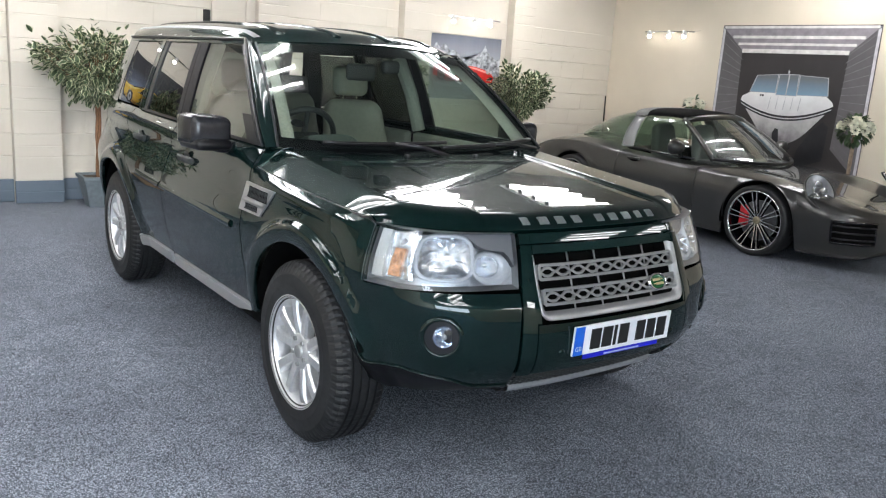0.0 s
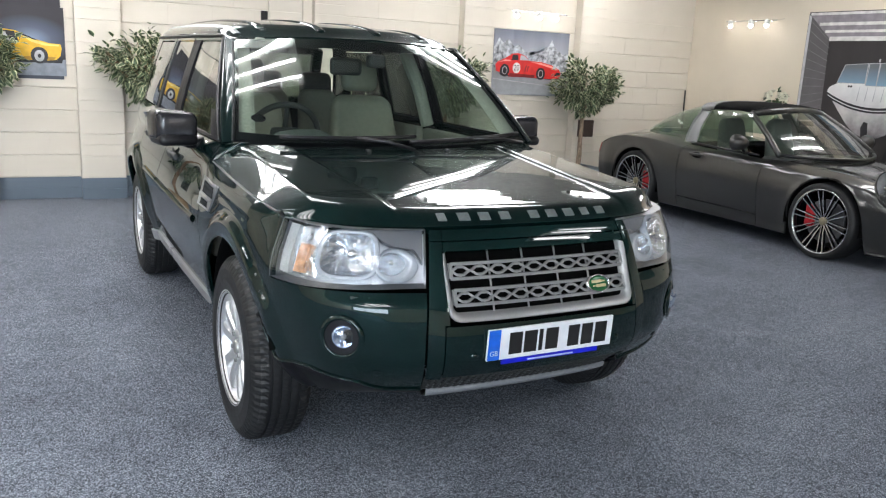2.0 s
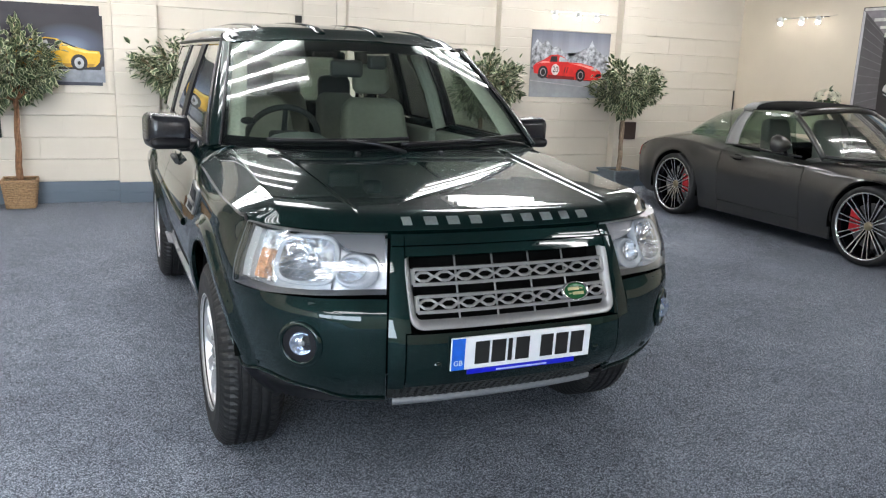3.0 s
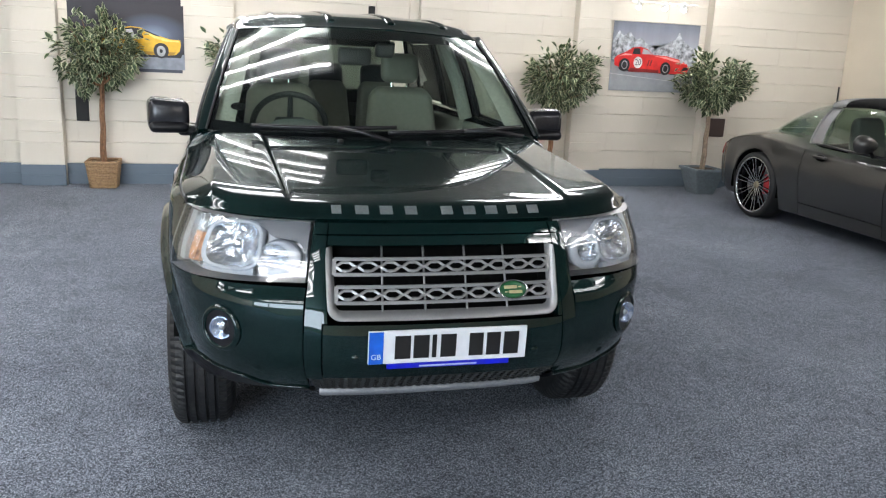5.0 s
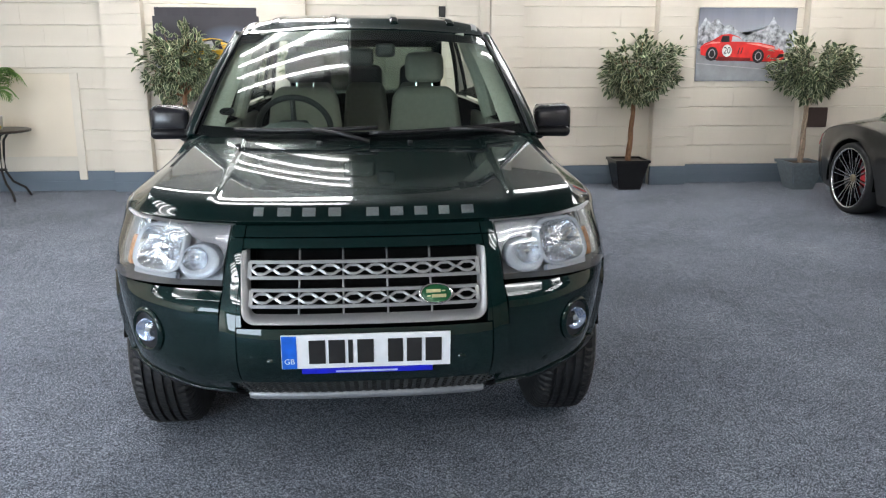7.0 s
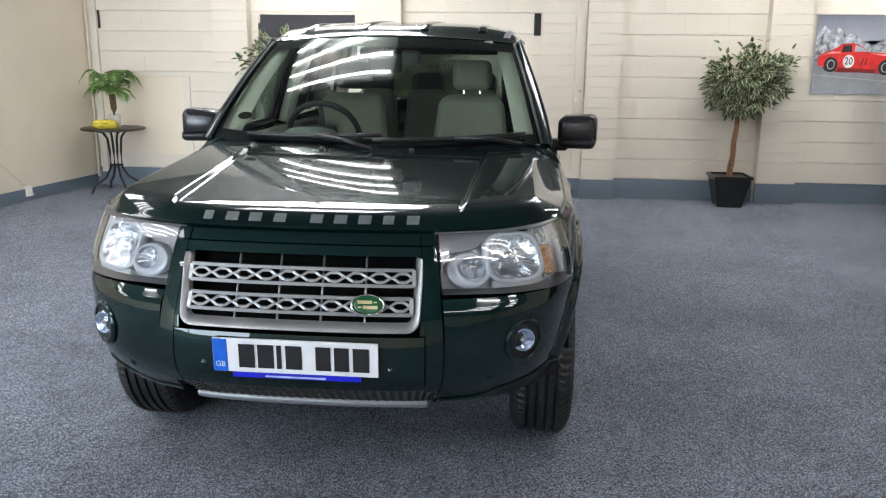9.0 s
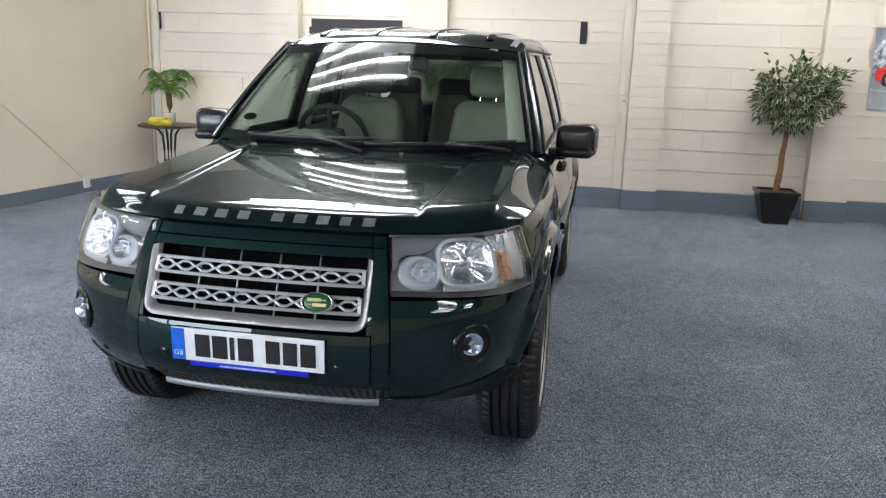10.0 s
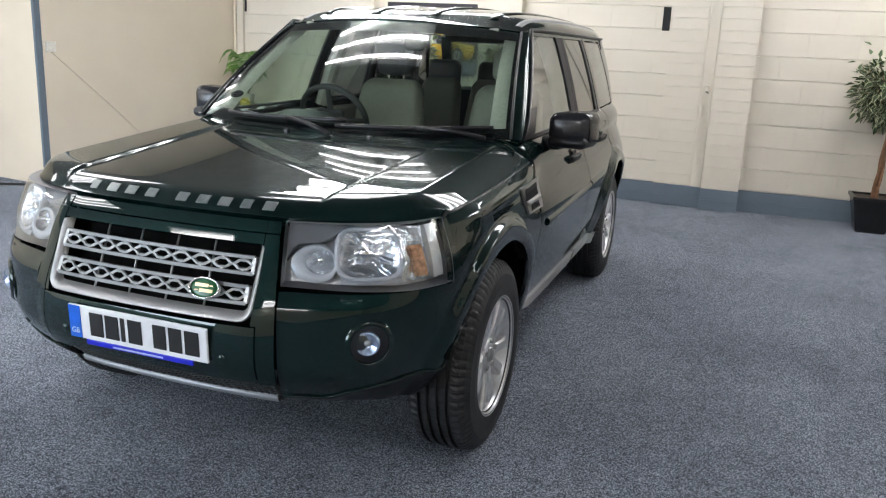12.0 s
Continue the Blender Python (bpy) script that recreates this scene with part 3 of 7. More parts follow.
# scuttle between bonnet and screen
x = np.linspace(-0.74, 0.74, 41)
rear = bonnet(x, np.ones(41))
rear[:, 2] -= 0.02
foot = screen(x / 0.765, np.full(41, 0.02))
foot[:, 2] -= 0.006
sheet("scuttle_panel", np.stack([rear, (rear + foot) / 2 - np.array([0, 0, 0.012]), foot], 1), BLACK, car, label="black plastic scuttle under the wipers")
# tailgate with its window, leaning forwards
TAIL = Matrix.Translation((0, 4.33, 1.10)) @ Matrix.Rotation(math.radians(19), 4, "X")
for x0, x1, z0, z1 in ((-0.62, 0.62, 0.0, 0.10), (-0.56, 0.56, 0.47, 0.53), (-0.60, -0.52, 0.05, 0.51), (0.52, 0.60, 0.05, 0.51)):
    bm = box(x0, x1, -0.05, 0.01, z0, z1, 0.01)
    bm.transform(TAIL)
    part("tailgate", bm, GREEN, car)
bm = box(-0.57, 0.57, -0.03, -0.025, 0.09, 0.48)
bm.transform(TAIL)
part("rear_glass", bm, glass("rear_window_tint", (0.45, 0.5, 0.47)), car)


# wheels: road wheel with tyre and rim
def road_wheel(parent, x, hub, k, spin):
    w = new("wheel")
    w.parent = parent
    w.matrix_basis = pose(x, hub, HUB_Z, 0, 0, 0) @ Matrix.Rotation(math.pi / 2 * k, 4, "Y") @ Matrix.Rotation(spin, 4, "Z")
    prof = [(0.214, -0.105), (0.225, -0.117), (0.27, -0.122), (0.315, -0.118), (0.345, -0.105), (0.362, -0.088)]
    tread = []
    for c in (-0.052, -0.018, 0.018, 0.052):
        tread += [(0.368, c - 0.007), (0.357, c - 0.0055), (0.357, c + 0.0055), (0.368, c + 0.007)]
    prof = prof + [(0.366, -0.075)] + tread + [(0.366, 0.075), (0.362, 0.088), (0.345, 0.105), (0.315, 0.118), (0.27, 0.122), (0.225, 0.117), (0.214, 0.105)]
    bm = bmesh.new()
    n = 216
    rings = []
    for i in range(n):
        a = 2 * math.pi * i / n
        ring = []
        for r, h in prof:
            cut = 0.0055 if (i % 3 == 0 and abs(h) > 0.06 and r > 0.34) else 0.0012 if (i % 3 == (1 if h > 0 else 2) and abs(h) < 0.06 and r > 0.362) else 0
            ring.append(bm.verts.new(((r - cut) * math.cos(a), (r - cut) * math.sin(a), h)))
        rings.append(ring)
    for i in range(n):
        p, q = rings[i], rings[(i + 1) % n]
        for j in range(len(prof) - 1):
            bm.faces.new((p[j], q[j], q[j + 1], p[j + 1]))
    part("tyre", bm, RUBBER, w, "black tyre with ribbed tread")
    rim = part("rim", lathe([(0.212, -0.10), (0.224, -0.112), (0.224, 0.098), (0.236, 0.112), (0.231, 0.119), (0.222, 0.115), (0.212, 0.100), (0.208, 0.085)], 64), ALLOY, w, "silver alloy rim", True)
    part("barrel", lathe([(0.208, 0.085), (0.200, 0.05), (0.196, -0.02), (0.196, -0.09), (0.206, -0.10)], 64), ALLOY, rim, "silver inside of the rim", True)
    for i in range(5):
        a0 = 2 * math.pi * i / 5
        for da in (-1, 1):
            a = a0 + da * 0.275
            bm = bmesh.new()
            sec = []
            for r, wd, top in ((0.045, 0.024, 0.082), (0.08, 0.022, 0.089), (0.12, 0.0215, 0.095), (0.165, 0.0225, 0.099), (0.195, 0.025, 0.099), (0.212, 0.030, 0.094)):
                sec.append([bm.verts.new(q) for q in ((r, -wd, top - 0.040), (r, -wd, top - 0.009), (r, -wd * 0.72, top), (r, wd * 0.72, top), (r, wd, top - 0.009), (r, wd, top - 0.040))])
            for q0, q1 in zip(sec, sec[1:]):
                for j in range(5):
                    bm.faces.new((q0[j], q1[j], q1[j + 1], q0[j + 1]))
            bmesh.ops.recalc_face_normals(bm, faces=bm.faces)
            bm.transform(Matrix.Rotation(a, 4, "Z"))
            part("spoke", bm, ALLOY, rim)
        # sunken web in the fork of each pair
        bm = bmesh.new()
        pts = [(0.06, -0.2), (0.06, 0.2), (0.135, 0.19), (0.135, -0.19)]
        web = [[bm.verts.new((r * math.cos(a0 + t), r * math.sin(a0 + t), h)) for r, t in pts] for h in (0.078, 0.05)]
        bm.faces.new(web[0])
        for j in range(4):
            bm.faces.new((web[0][j], web[1][j], web[1][(j + 1) % 4], web[0][(j + 1) % 4]))
        bmesh.ops.recalc_face_normals(bm, faces=bm.faces)
        part("web", bm, ALLOY, rim)
    part("hub", lathe([(0.03, 0.089), (0.068, 0.091), (0.076, 0.084), (0.078, 0.05)], 40), ALLOY, rim, smooth=True)
    part("centre_cap", lathe([(0.0, 0.100), (0.022, 0.100), (0.028, 0.096), (0.03, 0.086)], 24), SILVER, rim, smooth=True)
    for i in range(5):
        a = 2 * math.pi * (i + 0.5) / 5
        part("wheel_nut", cyl(0.012, 0.010, 0.03, Matrix.Translation((0.055 * math.cos(a), 0.055 * math.sin(a), 0.084)), 6), SILVER, rim)
    part("brake_disc", cyl(0.19, 0.19, 0.02, Matrix.Translation((0, 0, 0.02)), 32), DARK, w)
    return w


for hub in (AXLE_F, AXLE_R):
    for k in (1, -1):
        road_wheel(car, k * 0.782, hub, k, 0.3 + hub)


# front details
def nose(x, z, off=0.0):
    """A place on the car's front at x and z, off proud of the skin."""
    g = body(s_x(np.abs(np.asarray(x, float))), z, off)
    g[..., 0] *= np.where(np.asarray(x) < 0, -1, 1)
    return g


def lean(x, z):
    """A frame on the front: its z points out of the skin, its y upwards."""
    p, a, b = Vector(nose(x, z)), Vector(nose(x + 0.01, z)), Vector(nose(x, z + 0.01))
    ex = (a - p).normalized()
    ez = ex.cross(b - p).normalized()
    ey = ez.cross(ex)
    m = Matrix((ex, ey, ez)).transposed().to_4x4()
    m.translation = p
    return m


def bar(p, q, w, bm, out=(0, -1, 0), depth=0.014):
    """A flat bar between two places, w wide and depth thick behind its face."""
    p, q, out = Vector(p), Vector(q), Vector(out)
    side = (q - p).cross(out).normalized() * w / 2
    v = [bm.verts.new(c) for c in (p - side, p + side, q + side, q - side, p - side - out * depth, p + side - out * depth, q + side - out * depth, q - side - out * depth)]
    for f in ((0, 1, 2, 3), (0, 4, 5, 1), (1, 5, 6, 2), (2, 6, 7, 3), (3, 7, 4, 0)):
        bm.faces.new([v[i] for i in f])


grille = new("grille")
grille.parent = car
tagged(grille, "silver grille with two honeycomb bars")
edge = lambda z: 0.366 + (z - 0.69) * 0.11
# silver surround: two sides and a foot with rounded corners
RAD, FOOT = 0.045, 0.683
turn = np.linspace(0, math.pi / 2, 9)
half_ = [(edge(z) + 0.012, z) for z in np.linspace(0.897, FOOT + RAD, 9)] + [(edge(FOOT + RAD) + 0.012 - RAD + RAD * math.cos(a), FOOT + RAD - RAD * math.sin(a)) for a in turn[1:]]
line = np.array(half_ + [(x, FOOT) for x in np.linspace(0.30, -0.30, 31)] + [(-x, z) for x, z in half_[::-1]])
along = np.gradient(line, axis=0)
along /= np.linalg.norm(along, axis=1, keepdims=True)
inward = np.stack([along[:, 1], -along[:, 0]], 1)
rows = [nose(line[:, 0] + inward[:, 0] * d, line[:, 1] + inward[:, 1] * d, o) for d, o in ((-0.001, 0.004), (0.001, 0.011), (0.005, 0.012), (0.020, -0.004), (0.025, -0.020))]
sheet("surround", np.stack(rows, 1), SILVER, grille, 0.0)
# dark inner wall: the shade inside the grille is put into its colour
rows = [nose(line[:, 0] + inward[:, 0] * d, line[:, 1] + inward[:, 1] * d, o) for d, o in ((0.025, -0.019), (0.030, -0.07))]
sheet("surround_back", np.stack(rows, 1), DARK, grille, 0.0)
for x in (-0.208, -0.069, 0.070, 0.209):
    part("grille_strut", between(nose(x, 0.70, -0.018), nose(x, 0.898, -0.018), 0.0036, 0.0036, 10), SILVER, grille, smooth=True)
for z0, z1 in ((0.818, 0.864), (0.736, 0.782)):
    bm = bmesh.new()
    half = edge(z0) - 0.016
    n = 10
    step_ = 2 * half / n
    for j in range(24):
        xa, xb = -half + 2 * half * j / 24, -half + 2 * half * (j + 1) / 24
        bar(nose(xa, z0, 0.006), nose(xb, z0, 0.006), 0.0105, bm, depth=0.006)
        bar(nose(xa, z1, 0.006), nose(xb, z1, 0.006), 0.0105, bm, depth=0.006)
    zm = (z0 + z1) / 2
    hh = (z1 - z0) * 0.27
    for j in range(n):
        c = -half + step_ * (j + 0.5)
        hexa = [(c - step_ * 0.45, zm), (c - step_ * 0.17, zm + hh), (c + step_ * 0.17, zm + hh), (c + step_ * 0.45, zm), (c + step_ * 0.17, zm - hh), (c - step_ * 0.17, zm - hh)]
        for (xa, za), (xb, zb2) in zip(hexa, hexa[1:] + hexa[:1]):
            bar(nose(xa, za, 0.005), nose(xb, zb2, 0.005), 0.0078, bm, depth=0.007)
        bar(nose(c, zm + hh, 0.004), nose(c, z1, 0.004), 0.0075, bm, depth=0.005)
        bar(nose(c, zm - hh, 0.004), nose(c, z0, 0.004), 0.0075, bm, depth=0.005)
        bar(nose(c + step_ * 0.44, zm, 0.005), nose(c + step_ * 0.56, zm, 0.005), 0.007, bm, depth=0.005)
    for k in (1, -1):
        bar(nose(k * half, z0, 0.006), nose(k * half, z1, 0.006), 0.012, bm)
    part("honeycomb_bar", bm, SILVER, grille)
badge = part("badge", lathe([(0, 0.006), (0.7, 0.006), (0.86, 0.004), (0.9, 0.0)], 40, m=lean(0.220, 0.761) @ Matrix.Translation((0, 0, 0.012)) @ Matrix.Diagonal((0.053, 0.0325, 1, 1))), plain("badge_green", (0.012, 0.09, 0.03), 0.25), grille, "green oval badge", True)
part("badge_rim", lathe([(0.88, 0.0), (0.9, 0.009), (1.0, 0.008), (1.04, 0.0)], 40, m=lean(0.220, 0.761) @ Matrix.Translation((0, 0, 0.012)) @ Matrix.Diagonal((0.053, 0.0325, 1, 1))), CHROME, badge, smooth=True)
bm = bmesh.new()
for x0, x1, y0, y1 in ((-0.031, 0.014, 0.003, 0.013), (-0.014, 0.031, -0.013, -0.003), (0.018, 0.029, 0.006, 0.0095), (-0.029, -0.018, -0.0095, -0.006)):
    box(x0, x1, y0, y1, 0.017, 0.0195, bm=bm)
bm.transform(lean(0.220, 0.761))
part("badge_bars", bm, plain("badge_gold", (0.6, 0.55, 0.3), 0.3, 0.6), badge)

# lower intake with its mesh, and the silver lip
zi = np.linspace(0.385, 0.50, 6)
# near-black sheet painted as the shade deep in the intake
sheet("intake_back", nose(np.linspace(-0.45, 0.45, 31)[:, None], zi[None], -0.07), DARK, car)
bm = bmesh.new()
for i in range(7):
    z = 0.405 + 0.0125 * i
    o = -0.03 + 0.025 * (z - 0.405) / 0.08
    for j in range(60):
        x0, x1 = -0.445 + 0.89 * j / 60, -0.445 + 0.89 * (j + 1) / 60
        d = 0.004 if j % 2 else -0.004
        bar(nose(x0, z + d, o), nose(x1, z - d, o), 0.0035, bm, depth=0.008)
part("intake_mesh", bm, TRIM_DARK, car, "black lower intake mesh")
xl = np.linspace(-0.43, 0.43, 41)
rows = [nose(xl, z, o) for z, o in ((0.360, -0.06), (0.364, -0.026), (0.382, -0.012), (0.400, -0.022), (0.406, -0.06))]
sheet("lip", np.stack(rows, 1), plain("satin_silver", (0.30, 0.31, 0.33), 0.4, 0.4, scale=150), car, label="satin silver lip under the bumper")
rows = [nose(xl, z, o) for z, o in ((0.32, -0.14), (0.335, -0.07), (0.366, -0.05))]
sheet("under_lip", np.stack(rows, 1), BLACK, car)

# number plate with plain bars for its characters
plate = part("number_plate", box(-0.26, 0.26, -0.0045, 0.0045, -0.0555, 0.0555, 0.002), plain("plate_white", (0.82, 0.83, 0.86), 0.3, scale=30, vary=0.03, bump=0), car, "white number plate with dark plain bars")
plate.matrix_basis = pose(0, 0.0, 0.6045, 3)
part("plate_band", box(-0.258, -0.213, -0.0065, -0.004, -0.0535, 0.0535), plain("plate_blue", (0.01, 0.12, 0.62), 0.3), plate, "blue band")
lettering("plate_letters", "GB", 0.025, plain("plate_pale", (0.8, 0.8, 0.8), 0.4), plate, pose(-0.2355, -0.0072, -0.030, 90), "white letters GB")
INK = plain("plate_black", (0.012, 0.012, 0.012), 0.4)
for x0, x1 in ((-0.176, -0.126), (-0.116, -0.066), (-0.056, -0.042), (-0.028, 0.022), (0.066, 0.112), (0.124, 0.17), (0.182, 0.232)):
    part("plate_bar", box(x0, x1, -0.0075, -0.0045, -0.0385, 0.0385), INK, plate)
strip = part("plate_strip", box(-0.20, 0.205, -0.004, 0.003, -0.074, -0.0565, 0.002), plain("strip_blue", (0.006, 0.012, 0.55), 0.3), plate, "blue strip with a fine pale line")
part("strip_bar", box(-0.095, 0.095, -0.0055, -0.004, -0.069, -0.064), plain("strip_pale", (0.5, 0.55, 0.8), 0.5), strip)
for x, z in ((-0.295, 0.566), (0.295, 0.566), (-0.60, 0.505), (0.60, 0.505)):
    part("parking_sensor", lathe([(0, 0.004), (0.009, 0.004), (0.012, 0.001), (0.014, 0.0)], 20, m=lean(x, z) @ Matrix.Translation((0, 0, 0.0125 if abs(x) < 0.4 else 0.001))), GREEN, car, smooth=True)

# nine plain silver blocks across the bonnet's front edge
LETTER = plain("lettering_silver", (0.30, 0.32, 0.32), 0.35, 0.6, scale=150)
for c, w in zip((-0.337, -0.255, -0.176, -0.094, 0.027, 0.105, 0.183, 0.259, 0.337), (0.036, 0.05, 0.048, 0.046, 0.046, 0.048, 0.048, 0.040, 0.046)):
    w = w * 0.86
    p = bonnet(np.array([c - w / 2, c + w / 2])[:, None], np.array([0.016, 0.024, 0.032, 0.041])[None])
    up = np.array([0, -0.5, 0.8]) * 0.003
    sheet("lettering_block", p + up, LETTER, hood, 0.004)

# head lamps
LAMP_SATIN = plain("lamp_satin", (0.48, 0.49, 0.52), 0.3, 0.7, scale=60)
LAMP_PALE = plain("lamp_ring_pale", (0.46, 0.48, 0.52), 0.25, 0.15, scale=90, vary=0.06)
LAMP_GREY = plain("lamp_grey_panel", (0.20, 0.20, 0.215), 0.25, 0.3, scale=60, vary=0.06)
for k in (1, -1):
    lamp_ = new("headlamp")
    lamp_.parent = car
    tagged(lamp_, "clear headlamp with bright reflectors and amber indicator")
    sa, sb = s_x(0.455), s_y(0.452)
    uu = np.linspace(0, 1, 24)
    zb_ = np.interp(uu, [0, 0.7, 1], [0.790, 0.779, 0.779])
    zt_ = np.interp(uu, [0, 0.5, 0.85, 1], [0.966, 0.968, 0.974, 0.976])
    vv = np.linspace(0, 1, 14)

    def lampskin(off, inset=0.0):
        z = (zb_ + inset)[:, None] + (zt_ - zb_ - 2 * inset)[:, None] * vv
        g = body((sa + inset + (sb - sa - 2 * inset) * uu)[:, None], z, off)
        return g if k > 0 else mirrored(g)

    def lamp_sheet(name, u, z, off, material, flange=0.01, label=""):
        """A piece inside the lamp over a grid of places across and heights."""
        g = body((sa + (sb - sa) * np.asarray(u, float)), np.asarray(z, float), off)
        return sheet(name, g if k > 0 else mirrored(g), material, lamp_, flange, label, flip=(k < 0))

    sheet("lens", lampskin(0.004), LENS, lamp_, 0.008, "clear plastic lens", flip=(k < 0))
    sheet("bezel", lampskin(-0.062), LAMP_SATIN, lamp_, flip=(k < 0))
    out, inn = lampskin(0.002), lampskin(-0.062)
    rimo = np.concatenate([out[:, 0], out[-1, 1:], out[-2::-1, -1], out[0, -2::-1]])
    rimi = np.concatenate([inn[:, 0], inn[-1, 1:], inn[-2::-1, -1], inn[0, -2::-1]])
    sheet("case", np.stack([rimo, rimi], 1), plain("lamp_case", (0.20, 0.20, 0.21), 0.3, 0.3), lamp_)
    # grey panel in the upper inner corner, and a strip down the inner edge
    u_ = np.linspace(0.012, 0.40, 16)
    z0_ = np.interp(u_, [0.012, 0.05, 0.17, 0.24, 0.33, 0.40], [0.860, 0.905, 0.912, 0.925, 0.955, 0.962])
    lamp_sheet("corner_panel", u_[:, None] + np.zeros((1, 5)), z0_[:, None] + (0.963 - z0_)[:, None] * np.linspace(0, 1, 5)[None], -0.016, LAMP_GREY, 0.03, "smooth grey panel")
    # rounded frosted tray round both reflectors
    for uc, zc, ru, rz, e_, deep, name in ((0.475, 0.884, 0.205, 0.076, 3.4, 0.046, "main_reflector"), (0.165, 0.853, 0.128, 0.052, 2.0, 0.030, "dip_reflector")):
        a_ = np.linspace(0, 2 * math.pi, 49)
        ca, sa_ = np.sign(np.cos(a_)) * np.abs(np.cos(a_)) ** (2 / e_), np.sign(np.sin(a_)) * np.abs(np.sin(a_)) ** (2 / e_)
        place = lambda r, o, du=0.0, dz=0.0: body(sa + (sb - sa) * (uc + du + ru * r * ca), zc + dz + rz * r * sa_, o)
        tidy = lambda g: g if k > 0 else mirrored(g)
        shift = (0.0, 0.0) if e_ > 3 else (0.028, 0.006)
        inner = 0.86 if e_ > 3 else 0.66
        rows = [place(1.0, -0.040), place(1.0, -0.012), place(0.97, -0.009), place(inner + 0.03, -0.012, *shift), place(inner, -0.016, *shift)]
        sheet("lamp_ring", tidy(np.stack(rows, 1)), LAMP_PALE, lamp_, 0.0, "frosted pale surround", flip=(k < 0))
        rnd = random.Random(int(ru * 1000))
        cols = []
        for r, o in ((inner, -0.016), (inner * 0.86, -0.016 - deep * 0.35), (inner * 0.66, -0.016 - deep * 0.65), (inner * 0.44, -0.016 - deep * 0.86), (inner * 0.2, -0.016 - deep)):
            g = place(r, o, *shift)
            if r < inner:
                jig = np.array([rnd.uniform(-0.0045, 0.0045) for _ in range(48)])
                g[:, 1] += np.append(jig, jig[0])
            cols.append(g)
        g = tidy(np.stack(cols, 1))
        n_ = len(g)
        faces = [((i * 5 + j), ((i + 1) * 5 + j), ((i + 1) * 5 + j + 1), (i * 5 + j + 1)) for i in range(n_ - 1) for j in range(4)]
        bowl = raw(name, list(g.reshape(-1, 3)), faces if k < 0 else [f[::-1] for f in faces], REFLECTOR, lamp_, "bright faceted reflector")
        c = body(sa + (sb - sa) * (uc + shift[0]), zc + shift[1] - (0.004 if e_ > 3 else 0), -0.016 - deep * 0.9)
        m_ = Matrix.Translation((c[0] * k, c[1], c[2])) @ Vector((k * 0.25, -1, 0.05)).to_track_quat("Z", "Y").to_matrix().to_4x4()
        rb = 0.019 if e_ > 3 else 0.012
        part("bulb_shield", lathe([(0, deep * 0.62), (rb * 0.6, deep * 0.60), (rb, deep * 0.5), (rb, 0.0)], 24, m=m_), CHROME, bowl, smooth=True)
    # frosted foot under the main reflector with a row of small ribs
    lamp_sheet("lamp_apron", np.linspace(0.31, 0.66, 12)[:, None] + np.zeros((1, 4)), np.linspace(0.797, 0.815, 4)[None] + np.zeros((12, 1)), -0.020, LAMP_PALE, 0.02)
    # indicator: prismatic reflector, amber bulb cover, pale outer strip
    rnd = random.Random(5)
    u_, z_ = np.linspace(0.685, 0.90, 16)[:, None] + np.zeros((1, 14)), np.linspace(0.797, 0.965, 14)[None] + np.zeros((16, 1))
    g = body(sa + (sb - sa) * u_, z_, -0.046) + np.array([[[0, rnd.uniform(-0.007, 0.007), 0] for _ in range(14)] for _ in range(16)])
    sheet("indicator_reflector", tidy(g), REFLECTOR, lamp_, 0.01, "bright prismatic reflector", flip=(k < 0))
    lamp_sheet("indicator", np.linspace(0.775, 0.855, 8)[:, None] + np.linspace(0, -0.02, 8)[None], np.linspace(0.808, 0.902, 8)[None] + np.zeros((8, 1)), -0.030, AMBER, 0.02, "amber indicator")
    lamp_sheet("side_reflector", np.linspace(0.885, 0.965, 5)[:, None] + np.zeros((1, 8)), np.linspace(0.80, 0.958, 8)[None] + np.zeros((5, 1)), -0.024, plain("side_reflector", (0.75, 0.75, 0.75), 0.3, 0.4, scale=300, vary=0.3), 0.02)
    for j in range(16):
        z = 0.797 + 0.0102 * j
        g = body((sa + (sb - sa) * np.linspace(0.70, 0.965, 8))[:, None], (z + np.array([0, 0.003, 0.006, 0.009]))[None], np.array([-0.012, -0.0075, -0.0075, -0.012])[None])
        sheet("lens_rib", tidy(g), LENS, lamp_, flip=(k < 0))

# fog lamps, washer covers
FOGBLUE = plain("fog_reflector", (0.42, 0.50, 0.68), 0.22, 0.8, scale=60)
for k in (1, -1):
    m_ = lean(k * 0.70, 0.627)
    fog = part("fog_lamp", lathe([(0.0, 0.002), (0.056, 0.003), (0.060, 0.003)], 40, m=m_), BLACK, car, "round fog lamp in a black recess", True)
    part("fog_ring", lathe([(0.058, 0.0), (0.060, 0.008), (0.066, 0.010), (0.073, 0.006), (0.077, 0.0)], 48, m=m_), GREEN, fog, smooth=True)
    q = Matrix.Translation(m_ @ Vector((k * -0.006, 0.004, 0.0))) @ Vector((k * 0.3, -1, 0.05)).to_track_quat("Z", "Y").to_matrix().to_4x4()
    part("fog_bowl", lathe([(0.010, 0.002), (0.024, 0.006), (0.033, 0.014), (0.037, 0.014), (0.039, 0.0)], 32, m=q), FOGBLUE, fog, smooth=True)
    part("fog_bulb", lathe([(0, 0.016), (0.007, 0.014), (0.010, 0.004)], 16, m=q), SILVER, fog, smooth=True)
    part("fog_glass", lathe([(0, 0.022), (0.02, 0.02), (0.033, 0.015)], 24, m=q), LENS, fog, smooth=True)
    bm = box(-0.034, 0.034, -0.012, 0.012, -0.004, 0.005, 0.004)
    bm.transform(lean(k * 0.655, 0.752))
    part("washer_cover", bm, TRIM_DARK, car, smooth=True)

